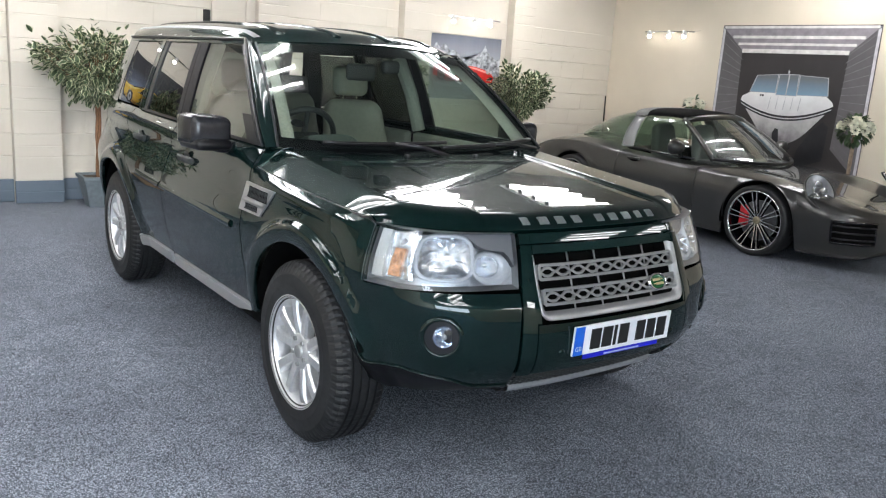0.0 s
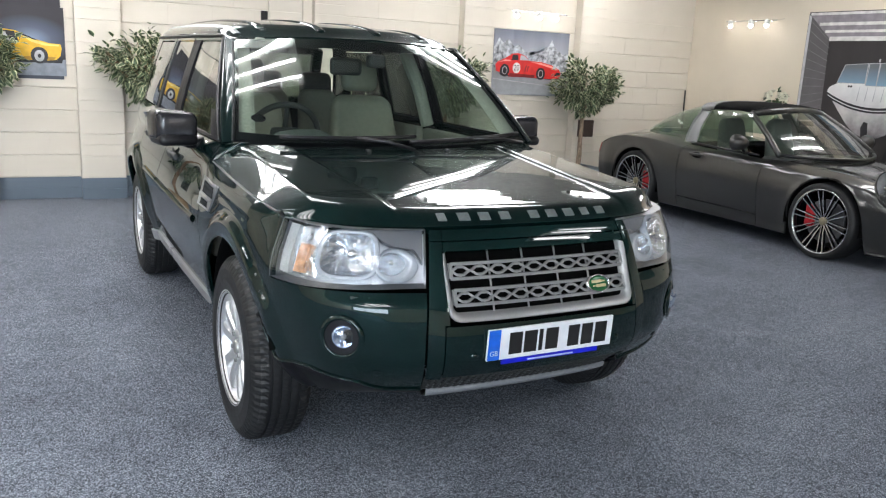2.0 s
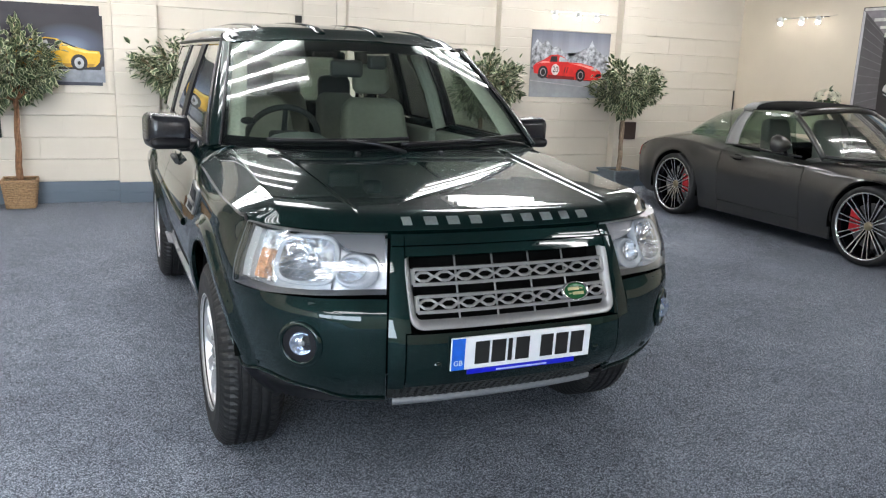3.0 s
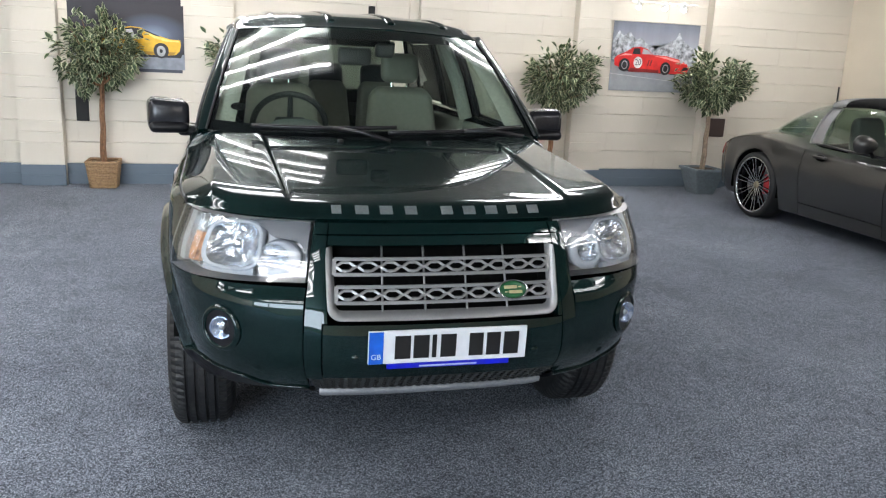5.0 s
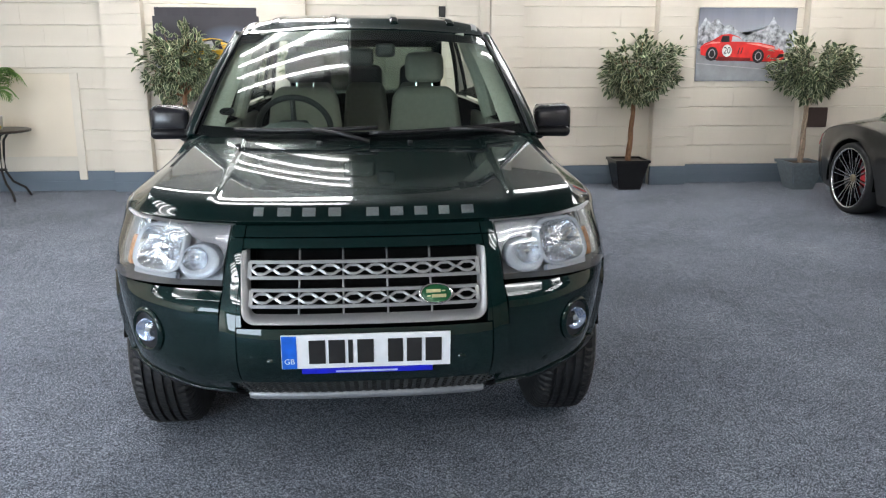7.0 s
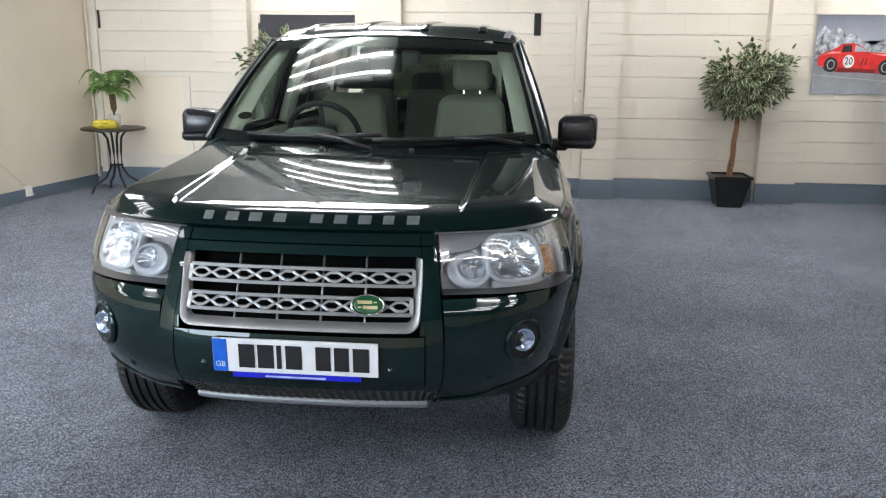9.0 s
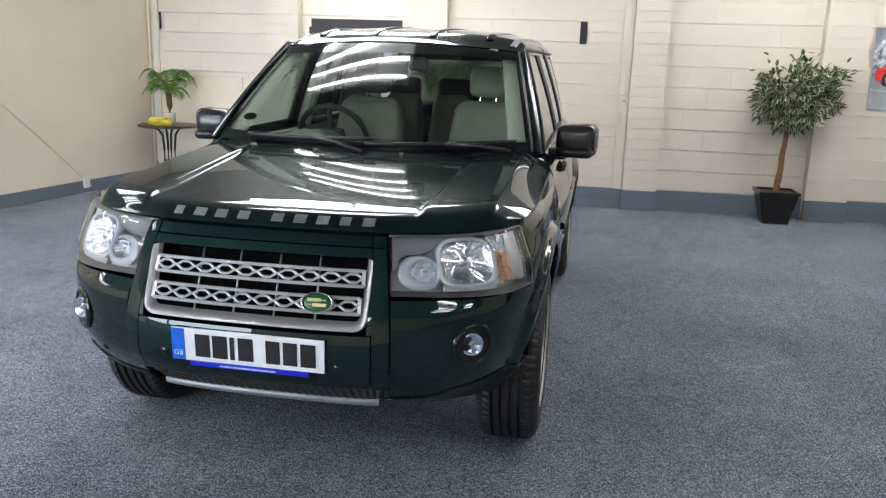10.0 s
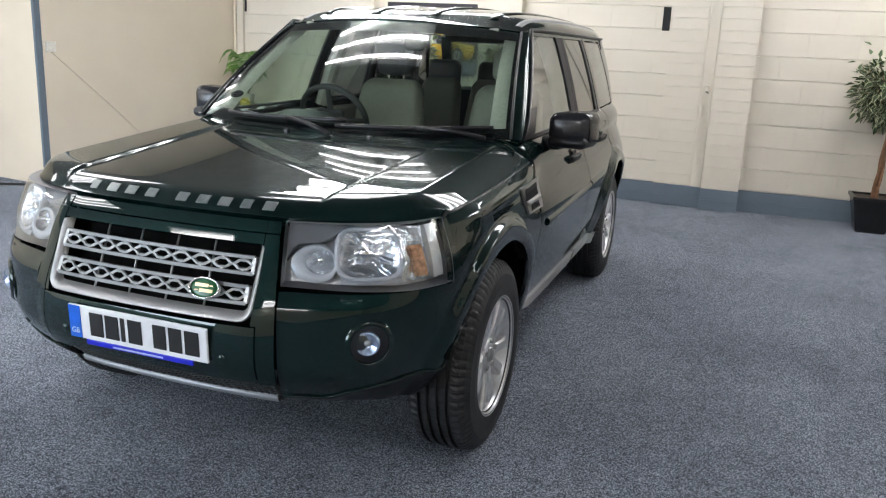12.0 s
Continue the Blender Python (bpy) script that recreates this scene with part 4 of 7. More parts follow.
# side vents in the wings
for k in (1, -1):
    vent = new("side_vent")
    vent.parent = car
    tagged(vent, "silver side vent with dark mesh")

    def side(y, z, off):
        g = body(s_y(np.asarray(y, float)), np.asarray(z, float), off)
        return g if k > 0 else mirrored(g)

    t = np.linspace(0, 1, 8)
    y0, y1 = np.full(8, 1.45), 1.24 - 0.115 * t
    u = np.linspace(0, 1, 10)[:, None]
    zz = (0.856 + 0.122 * t)[None]
    yy_ = y1[None] + (y0 - y1)[None] * u
    sheet("vent_plate", side(yy_, zz + 0 * u, 0.008), SILVER, vent, 0.02, flip=(k < 0))
    for za, zb2, ya_, yb_ in ((0.918, 0.965, 1.18, 1.39), (0.868, 0.892, 1.265, 1.39)):
        g = side(np.linspace(ya_, yb_, 6)[:, None] + 0 * np.linspace(0, 1, 4)[None], np.linspace(za, zb2, 4)[None] + 0 * np.linspace(0, 1, 6)[:, None], 0.0105)
        # near-black patch on the plate, painted as the shade in the opening
        sheet("vent_opening", g, DARK, vent, flip=(k < 0))
        bm = bmesh.new()
        n = int((yb_ - ya_) / 0.016)
        for j in range(n):
            for d in (1, -1):
                pa, pb = side(ya_ + (yb_ - ya_) * j / n, za if d > 0 else zb2, 0.013), side(ya_ + (yb_ - ya_) * (j + 1) / n, zb2 if d > 0 else za, 0.013)
                bar(pa, pb, 0.0022, bm, (k, 0, 0), 0.004)
        part("vent_mesh", bm, TRIM_DARK, vent)
    g = side(np.linspace(1.205, 1.425, 8)[:, None] + 0 * np.zeros((1, 4)), np.array([0.893, 0.898, 0.911, 0.916])[None] + np.zeros((8, 1)), np.array([0.008, 0.016, 0.016, 0.008])[None])
    sheet("vent_bar", g, SILVER, vent, flip=(k < 0))

# door handles
for doors, yc, zc in ((front_doors, 2.25, 0.975), (rear_doors, 3.12, 1.0)):
    for d, k in zip(doors, (1, -1)):
        p = Vector(body(s_y(yc), zc))
        m_ = Matrix.Translation((p.x * k, p.y, p.z)) @ Matrix.Rotation(k * 0.28, 4, "Y")
        part("handle_cup", lathe([(0, 0.003), (0.75, 0.002), (1.0, -0.002)], 28, m=m_ @ Matrix.Rotation(k * math.pi / 2, 4, "Y") @ Matrix.Diagonal((0.04, 0.05, 1, 1))), BLACK, d, smooth=True)
        bm = box(0.018 * k, 0.042 * k, -0.105, 0.105, -0.017, 0.017, 0.008, 3)
        for v_ in bm.verts:
            v_.co.x -= k * 0.022 * (abs(v_.co.y) / 0.105) ** 3
        bm.transform(m_)
        part("handle", bm, TRIM_DARK, d, "black door handle", True)

# door mirrors
for d, k in zip(front_doors, (1, -1)):
    bm = box(-0.092, 0.092, -0.105, 0.105, -0.079, 0.079, 0.038, 4)
    for v_ in bm.verts:
        t = (v_.co.x + 0.092) / 0.184
        v_.co.z *= 0.86 + 0.14 * t
        v_.co.y *= 0.8 + 0.2 * (1 - abs(v_.co.z) / 0.087)
        v_.co.y += 0.02 * t - 0.10 * v_.co.z * 0.2
    bm.transform(Matrix.Diagonal((k, 1, 1, 1)))
    if k < 0:
        bmesh.ops.reverse_faces(bm, faces=bm.faces)
    mir = part("door_mirror", bm, plain("mirror_black", (0.02, 0.02, 0.024), 0.22, scale=60, bump=0), d, "black door mirror housing", True)
    mir.matrix_basis = pose(k * 0.955, 1.755, 1.166, 0, 0, -8 * k)
    bm = box(-0.090, 0.090, -0.104, 0.09, -0.083, -0.030, 0.025, 3)
    bm.transform(Matrix.Diagonal((k, 1.02, 1, 1)))
    part("mirror_skirt", bm, BLACK, mir, smooth=True)
    part("mirror_glass", box(-0.08, 0.08, 0.100, 0.108, -0.063, 0.067, 0.01), CHROME, mir)
    bm = box(-0.195, -0.04, -0.062, 0.055, -0.100, -0.046, 0.020, 3)
    bm.transform(Matrix.Diagonal((k, 1, 1, 1)))
    part("mirror_arm", bm, BLACK, mir, smooth=True)

# roof ribs and roof seams, wipers, nozzles
def roof_at(x, y):
    """A place on the roof above x, y counted along the middle."""
    half = smooth_interp(y, [1.85, 2.1, 2.6, 3.4, 4.0, 4.35], [0.632, 0.652, 0.668, 0.668, 0.655, 0.63])
    th = np.arcsin(np.clip(np.abs(x) / half, 0, 1) ** (1 / 0.72))
    g = roof(y, th / (math.pi / 2))
    g[..., 0] = x
    return g


for x in (-0.46, -0.16, 0.16, 0.46):
    yr = np.concatenate([[1.985, 1.99], np.linspace(2.0, 4.1, 30)])
    lift = np.outer(np.where(yr < 1.987, 0.0, 1.0), [0.0, 0.006, 0.007, 0.007, 0.006, 0.0]) + 0.001
    g = roof_at(x + np.array([-0.022, -0.018, -0.008, 0.008, 0.018, 0.022])[None] + 0 * yr[:, None], yr[:, None] + np.zeros((1, 6)))
    g[..., 2] += lift
    sheet("roof_rib", np.transpose(g, (1, 0, 2)), GREEN, car, 0.004)
for k in (1, -1):
    ya_ = np.linspace(1.93, 4.28, 50)
    a_ = np.array([0.64, 0.67, 0.73, 0.76])
    g = roof(ya_[:, None], a_[None]) + np.array([0, 0, 1.0]) * np.array([-0.002, 0.004, 0.004, -0.002])[None, :, None]
    sheet("roof_rail", np.transpose(g if k > 0 else mirrored(g), (1, 0, 2)), GREYPLASTIC, car, flip=(k < 0), label="grey roof channel strip")
for xa, va, xb, vb, pivot in ((-0.58, 0.04, 0.06, 0.085, -0.30), (0.02, 0.045, 0.70, 0.06, 0.36)):
    wiper = new("wiper")
    wiper.parent = car
    lift = np.array([0, -0.018, 0.018])
    pts = [tuple(screen(np.array(xa / 0.765 + (xb - xa) / 0.765 * t), np.array(va + (vb - va) * t)) + lift) for t in np.linspace(0, 1, 14)]
    part("blade", tube(pts, 0.010, segments=6), BLACK, wiper, "black wiper blade", True)
    mid = Vector(pts[7])
    foot_ = Vector(screen(np.array((pivot + 0.32) / 0.765), np.array(0.0)) + np.array([0, -0.05, 0.01]))
    part("arm", tube([foot_, (foot_ + mid) / 2 + Vector((0, -0.01, 0.012)), mid], 0.010, segments=6), BLACK, wiper, smooth=True)
for x in (-0.2, 0.2):
    p = bonnet(np.array(x), np.array(0.955))
    part("washer_nozzle", box(p[0] - 0.011, p[0] + 0.011, p[1] - 0.014, p[1] + 0.012, p[2] - 0.004, p[2] + 0.011, 0.005), BLACK, car)

# small dark oval sticker low in the screen's corner
p = Vector(screen(np.array(-0.86), np.array(0.22)))
part("oval_sticker", lathe([(0, 0.0), (0.9, 0.0), (1.0, -0.001)], 28, m=Matrix.Translation(p + Vector((0, 0.006, -0.008))) @ pose(0, 0, 0, 38) @ Matrix.Diagonal((0.034, 0.026, 1, 1))), GLOSSBLACK, windscreen, "small dark oval sticker")

# cabin
part("cabin_floor", box(-0.72, 0.72, 1.5, 4.25, 0.5, 0.53), TRIM_DARK, car)
part("cabin_bulkhead", box(-0.72, 0.72, 1.33, 1.4, 0.5, 1.0), TRIM_DARK, car)
x = np.linspace(-0.73, 0.73, 33)
prof_y = np.array([1.27, 1.40, 1.6, 1.74, 1.80, 1.80])
prof_z = np.array([1.06, 1.075, 1.075, 1.06, 1.01, 0.6])
hump = 0.10 * np.exp(-(((x + 0.37) / 0.17) ** 4))
g = np.zeros((33, 6, 3))
g[..., 0], g[..., 1] = x[:, None], prof_y[None] + 0.10 * (x[:, None] / 0.73) ** 2 * np.array([1, 0.6, 0.2, 0, 0, 0])[None]
g[..., 2] = prof_z[None] + hump[:, None] * np.array([0, 0.2, 1, 1, 0.6, 0])[None] - 0.02 * (x[:, None] / 0.73) ** 2
sheet("dashboard", g, plain("dash_grey", (0.06, 0.075, 0.07), 0.6, scale=200), car, label="grey-green dashboard")
sw = new("steering_wheel")
sw.parent = car
sw.matrix_basis = pose(-0.37, 1.97, 1.10, -64, 0, 0)
bm = bmesh.new()
ring = [(0.188 * math.cos(a), 0.188 * math.sin(a), 0) for a in np.linspace(0, 2 * math.pi, 41)]
part("wheel_rim", tube(ring, 0.016, segments=8), TRIM_DARK, sw, smooth=True)
part("hub", box(-0.08, 0.08, -0.07, 0.06, -0.05, -0.01, 0.02), TRIM_DARK, sw)
for a in (0, math.pi, -math.pi / 2):
    part("spoke", between((0.05 * math.cos(a), 0.05 * math.sin(a), -0.02), (0.18 * math.cos(a), 0.18 * math.sin(a), 0), 0.016, 0.012), TRIM_DARK, sw)
for xx, yy0, front_ in ((-0.37, 2.42, True), (0.37, 2.42, True), (-0.37, 3.28, False), (0.0, 3.28, False), (0.37, 3.28, False)):
    seat = new("seat")
    seat.parent = car
    seat.matrix_basis = pose(xx, yy0, 0)
    lea, wd = (CREAM_LEATHER, 0.255) if front_ else (CREAM_LEATHER, 0.18)
    part("cushion", box(-wd, wd, -0.27, 0.24, 0.55, 0.74, 0.06, 4), lea, seat, smooth=True)
    bm = box(-wd, wd, -0.075, 0.075, 0.0, 0.60, 0.074, 6)
    for v_ in bm.verts:
        v_.co.x *= 1 - 0.32 * (max(0, v_.co.z - 0.30) / 0.30) ** 1.6
        v_.co.y -= 0.05 * (abs(v_.co.x) / wd) ** 2
    bm.transform(pose(0, 0.22, 0.70, -13))
    part("backrest", bm, lea, seat, "cream leather backrest", True)
    bm = box(-0.12, 0.12, -0.05, 0.05, -0.10, 0.085, 0.049, 5)
    bm.transform(pose(0, 0.36, 1.41 if front_ else 1.32, -8))
    part("headrest", bm, lea if xx > 0 and front_ else TRIM_DARK, seat, smooth=True)
    for dx in (-0.05, 0.05):
        part("headrest_post", between((dx, 0.355, 1.24), (dx, 0.36, 1.36), 0.006), CHROME, seat)
part("rear_view_mirror", box(-0.125, 0.05, 1.93, 1.96, 1.425, 1.515, 0.02, 3), TRIM_DARK, car, smooth=True)
part("mirror_stem", box(0.06, 0.16, 1.86, 1.92, 1.47, 1.54, 0.02, 3), TRIM_DARK, car)
for k in (-1, 1):
    part("sun_visor", box(k * 0.12, k * 0.52, 1.93, 2.02, 1.575, 1.592, 0.006), TRIM_LIGHT, car)
ya = np.linspace(1.93, 4.25, 20)
g = roof(ya[:, None], np.linspace(0, 0.9, 10)[None]) - np.array([0, -0.02, 0.035])
g = np.concatenate([mirrored(g[:, ::-1]), g[:, 1:]], axis=1)
sheet("headlining", np.transpose(g, (1, 0, 2)), TRIM_LIGHT, car, flip=True)
for k in (1, -1):
    tt = np.linspace(0.02, 0.97, 24)
    g2 = np.stack([screen(np.full(24, 0.865), tt) + np.array([0, 0.05, -0.03]), screen(np.full(24, 0.91), tt) + np.array([0, 0.028, -0.015]), screen(np.full(24, 0.985), tt) + np.array([0, 0.03, -0.015])], 0)
    sheet("pillar_trim", g2 if k > 0 else mirrored(g2), TRIM_LIGHT, car)
    part("centre_pillar_trim", tube([(k * 0.745, 2.51, 1.12), (k * 0.682, 2.53, 1.35), (k * 0.59, 2.56, 1.57)], 0.042, segments=10), TRIM_LIGHT, car)
    for y0, y1 in ((1.65, 2.58), (2.66, 3.4)):
        part("door_trim", box(k * 0.74, k * 0.80, y0, y1, 0.55, 1.10, 0.02), TRIM_LIGHT, car)

# ---- the room's fittings ----
BLOCK_H = 0.2205


def block_mesh(w, h, d=0.0042, e=0.0045):
    """A painted block's face: w wide, h high, standing d out of the wall, its edges eased by e."""
    me = bpy.data.meshes.new("block")
    v = [(x * w / 2, 0.004, z * h / 2) for x, z in ((-1, -1), (1, -1), (1, 1), (-1, 1))] + [(x * (w / 2 - 0.0005), -d, z * (h / 2 - e)) for x, z in ((-1, -1), (1, -1), (1, 1), (-1, 1))]
    me.from_pydata(v, [], [(4, 5, 6, 7), (0, 1, 5, 4), (1, 2, 6, 5), (2, 3, 7, 6), (3, 0, 4, 7)])
    me.materials.append(CREAM)
    return me


BLOCK, HALF = block_mesh(0.445, BLOCK_H - 0.003), block_mesh(0.40, BLOCK_H / 2 - 0.003)
back = bpy.data.objects["wall_back"]


def place_block(parent, mesh, u, v, z, sx=1.0):
    ob = new("block", mesh)
    ob.parent = parent
    ob.matrix_basis = Matrix.Translation((u, v + random.uniform(-0.0009, 0.0009), z)) @ Matrix.Diagonal((sx, 1, 1, 1))


def foot_band(name, u0, u1, v):
    """The blue-grey painted foot of a wall, two bricks high."""
    bm = box(u0, u1, v - 0.010, v + 0.02, 0.0, 0.106, 0.003)
    box(u0, u1, v - 0.010, v + 0.02, 0.111, 0.216, 0.003, bm=bm)
    box(u0, u1, v - 0.006, v + 0.02, 0.0, 0.214, bm=bm)
    structure(name, bm, BLUEGREY, "blue-grey painted foot of the wall", "baseboard")


PIERS = [(-2.75, -2.34), (-1.05, -0.635), (1.36, 1.72), (3.235, 3.65), (4.975, 5.36)]
DEEP = -0.13
bays = []
edge_u = LEFT
for n, (a, b) in enumerate(PIERS):
    bays.append((edge_u, a))
    edge_u = b
    pier = structure(f"pier_{n + 1}", box(a, b, DEEP, 0.02, 0, CEIL), CREAM, "cream painted blockwork pier of the wall", "pier")
    foot_band(f"baseboard_pier_{n + 1}", a - 0.006, b + 0.006, DEEP)
    z, k = BLOCK_H, 0
    while z < 2.5:
        whole = k % 3 == 0 and (n != 2 or k == 0)
        h = BLOCK_H if whole else BLOCK_H / 2
        place_block(pier, BLOCK if whole else HALF, (a + b) / 2, DEEP - 0.0, z + h / 2, (b - a - 0.006) / (0.445 if whole else 0.40))
        z, k = z + h, k + 1
bays.append((edge_u, RIGHT))
for n, (a, b) in enumerate(bays):
    foot_band(f"baseboard_{n + 1}", a, b, 0.0)
    for row in range(1, 10):
        u = a - (0.0 if row % 2 else 0.225) - 0.1 * (n % 3)
        while u < b:
            p, q = max(u, a + 0.002), min(u + 0.447, b - 0.002)
            if q - p > 0.04:
                place_block(back, BLOCK, (p + q) / 2, 0.0, (row + 0.5) * BLOCK_H, (q - p) / 0.445)
            u += 0.447
# a shallow blocked-up doorway beside the third pier
door = structure("door_1", box(0.88, 1.36, -0.035, 0.02, 0.0, CEIL), CREAM, "cream painted blocked-up doorway with half courses", "doorway")
for row in range(1, 10):
    for dz in (0.0, BLOCK_H / 2):
        if (row * 2 + (dz > 0)) % 3:
            place_block(door, HALF, 1.06, -0.035, row * BLOCK_H + dz + BLOCK_H / 4, 0.85)
part("door_jamb", box(1.25, 1.355, -0.06, -0.03, 0.0, CEIL, 0.004), CREAM, door)
part("door_lock", box(1.28, 1.315, -0.10, -0.06, 1.17, 1.23, 0.006), CREAM, door, "cream painted latch")
part("door_lock_pin", between((1.298, -0.095, 1.175), (1.325, -0.1, 1.16), 0.008), CHROME, door)
part("door_handle", box(1.262, 1.292, -0.095, -0.06, 0.93, 1.04, 0.008), CREAM, door, "cream painted pull")
foot_band("baseboard_door", 0.87, 1.356, -0.06)
structure("baseboard_left", box(-0.02, 0.008, SIDE_END, -0.01, 0, 0.13, 0.003), BLUEGREY, "blue-grey painted foot of the side wall", "baseboard", SIDE)
structure("corner_trim", box(-0.02, 0.012, SIDE_END - 0.012, SIDE_END + 0.055, 0, CEIL, 0.003), BLUEGREY, "blue-grey painted corner strip from floor to ceiling", "trim", SIDE)


def on_wall(ob):
    ob.matrix_world = ROOM @ ob.matrix_world
    return ob


def on_side(ob):
    ob.matrix_world = SIDE @ ob.matrix_world
    return ob


SLOT = plain("slot_black", (0.008, 0.008, 0.008), 0.7)
on_wall(tagged(part("wall_slot", box(0.797, 0.869, -0.02, 0.01, 1.747, 1.977, 0.003), SLOT), "narrow black slot in the cream wall", "wall slot"))
on_wall(tagged(part("wall_vent", box(-2.22, -2.10, -0.025, 0.01, 0.66, 1.02, 0.004), SLOT), "black wall vent behind the basket plant", "wall vent"))
on_wall(tagged(part("wall_box", box(5.05, 5.29, DEEP - 0.04, DEEP + 0.0, 0.655, 0.88, 0.006), plain("dark_brown_box", (0.05, 0.03, 0.025), 0.5)), "dark brown box fixed to the pier", "wall box"))
board = on_wall(tagged(new("wall_board"), "cream painted board with an upright batten fixed to the wall", "wall board"))
part("board", box(-4.12, -3.157, -0.024, -0.006, 0.38, 1.265, 0.003), PLASTER, board)
part("batten", box(-3.157, -3.075, -0.034, -0.006, 0.125, 1.27, 0.003), CREAM, board)
trunk = on_wall(tagged(new("cable_trunking"), "cream painted upright cable trunking in the corner", "trunking"))
part("trunking", box(-4.195, -4.12, -0.04, 0.0, 0.16, 2.6, 0.004), CREAM, trunk)
part("conduit", tube([(-4.245, -0.02, 0.1), (-4.245, -0.02, 2.6)], 0.018, segments=8), PLASTER, trunk, smooth=True)
on_wall(tagged(part("wall_cable", tube([(-4.10, -0.012, 1.79), (-4.095, -0.014, 1.88), (-4.10, -0.012, 1.985)], 0.014, segments=6), SLOT, smooth=True), "short dark cable end on the wall", "cable"))
switch = on_side(tagged(part("wall_switch", box(-0.005, 0.03, -2.60, -2.50, 1.27, 1.37, 0.006), plain("switch_white", (0.75, 0.72, 0.64), 0.4)), "small pale switch box with a hanging lead", "switch"))
part("lead", tube([(0.012, -2.545 + 1.45 * t, 1.27 - 1.22 * t + 0.05 * math.sin(math.pi * t) * 0.4) for t in np.linspace(0, 1, 24)], 0.0042, segments=6), plain("lead_cream", (0.62, 0.54, 0.44), 0.5), switch, "thin cream lead", True)
on_side(tagged(part("wall_socket", box(-0.005, 0.03, -1.22, -1.14, 0.05, 0.16, 0.006), plain("socket_white", (0.78, 0.76, 0.7), 0.4)), "small white socket low on the side wall", "socket"))
on_side(tagged(part("floor_cable", tube([(-1.2, -3.35, 0.012), (-0.5, -3.10, 0.012), (-0.12, -2.83, 0.012), (0.0, -2.75, 0.012)], 0.012, segments=6), SLOT, smooth=True), "black cable lying on the carpet", "cable"))
on_wall(tagged(part("black_pole", tube([(6.97, -0.10, 0.0), (6.97, -0.08, 0.9), (6.975, -0.06, 1.32)], 0.014, segments=8, taper=0.7), SLOT, smooth=True), "thin black pole leaning in the corner", "pole"))

# posters: flat prints on the walls
def print_shape(name, pts, material, parent, lift, holes=()):
    """A flat printed shape, lift proud of the sheet; points as (across, up)."""
    bm = bmesh.new()
    vs = [bm.verts.new((x, -lift, z)) for x, z in pts]
    f = bm.faces.new(vs)
    bmesh.ops.triangulate(bm, faces=[f])
    return part(name, bm, material, parent)


def ink(name, color, rough=0.45, scale=12, vary=0.2):
    return plain(name, color, rough, scale=scale, vary=vary, bump=0.0)


def disc(x, z, r, n=24, sq=1.0):
    return [(x + r * sq * math.cos(2 * math.pi * i / n), z + r * math.sin(2 * math.pi * i / n)) for i in range(n)]


def fade(name, low, high, z0, z1, noisy=0.0, scale=4.0):
    """A print that runs from one colour at height z0 to another at z1."""
    m = Mat(name, low, 0.6)
    sep = m.n.new("ShaderNodeSeparateXYZ")
    m.l.new(m.coords(), sep.inputs[0])
    r = m.n.new("ShaderNodeMapRange")
    r.inputs[1].default_value, r.inputs[2].default_value = z0, z1
    m.l.new(sep.outputs[2], r.inputs[0])
    c = m.ramp(r.outputs[0], (0.0, low), (1.0, high))
    if noisy:
        c = m.mix(noisy, c, m.ramp(m.noise(scale, 6, 0.65), (0.35, shade(low, 0.4)), (0.65, shade(high, 1.6))))
    m.base(c)
    return m.m


def sheet_poster(name, w, h, material, label):
    n = 24
    bm = bmesh.new()
    rows = [[bm.verts.new((-w / 2 + w * i / n, -0.004 - 0.003 * math.sin(i * 1.3) * (j > 3), -h / 2 + h * j / 6)) for j in range(7)] for i in range(n + 1)]
    for i in range(n):
        for j in range(6):
            bm.faces.new((rows[i][j], rows[i + 1][j], rows[i + 1][j + 1], rows[i][j + 1]))
    box(-w / 2, w / 2, -0.002, 0.002, -h / 2, h / 2, bm=bm)
    return tagged(part(name, bm, material), label, "poster")


yellow = sheet_poster("car_poster", 1.125, 0.785, fade("print_dusk", (0.05, 0.055, 0.075), (0.017, 0.014, 0.020), -0.30, -0.2, 0.05, 3), "dark poster of a yellow sports car on the wall")
yellow.matrix_world = ROOM @ Matrix.Translation((-1.693, -0.012, 1.565)) @ Matrix.Diagonal((0.945, 1, 0.98, 1))
YEL, PRINTBLACK, PRINTGREY = ink("print_yellow", (0.72, 0.42, 0.02)), ink("print_black", (0.012, 0.012, 0.015)), ink("print_grey", (0.4, 0.4, 0.42))
car_y = [(-0.55, -0.13), (-0.55, -0.06), (-0.42, -0.02), (-0.3, 0.0), (-0.12, 0.12), (0.04, 0.15), (0.14, 0.14), (0.30, 0.07), (0.44, 0.03), (0.545, 0.025), (0.555, -0.02), (0.54, -0.09), (0.5, -0.13), (0.43, -0.14), (0.24, -0.14), (-0.38, -0.14)]
print_shape("print_glow", [(-0.59, -0.36), (0.59, -0.36), (0.59, -0.2), (-0.59, -0.2)], ink("print_floor", (0.23, 0.25, 0.29)), yellow, 0.009)
print_shape("print_shadow", [(-0.57, -0.235), (0.55, -0.235), (0.57, -0.18), (-0.57, -0.18)], PRINTBLACK, yellow, 0.0105)
haze = Mat("print_haze", (0.02, 0.02, 0.03), 0.55)
grad, place = haze.n.new("ShaderNodeTexGradient"), haze.n.new("ShaderNodeMapping")
grad.gradient_type, place.vector_type = "SPHERICAL", "TEXTURE"
place.inputs["Location"].default_value, place.inputs["Scale"].default_value = (0.26, -0.0095, -0.02), (0.42, 1.0, 0.24)
haze.l.new(haze.coords(), place.inputs[0])
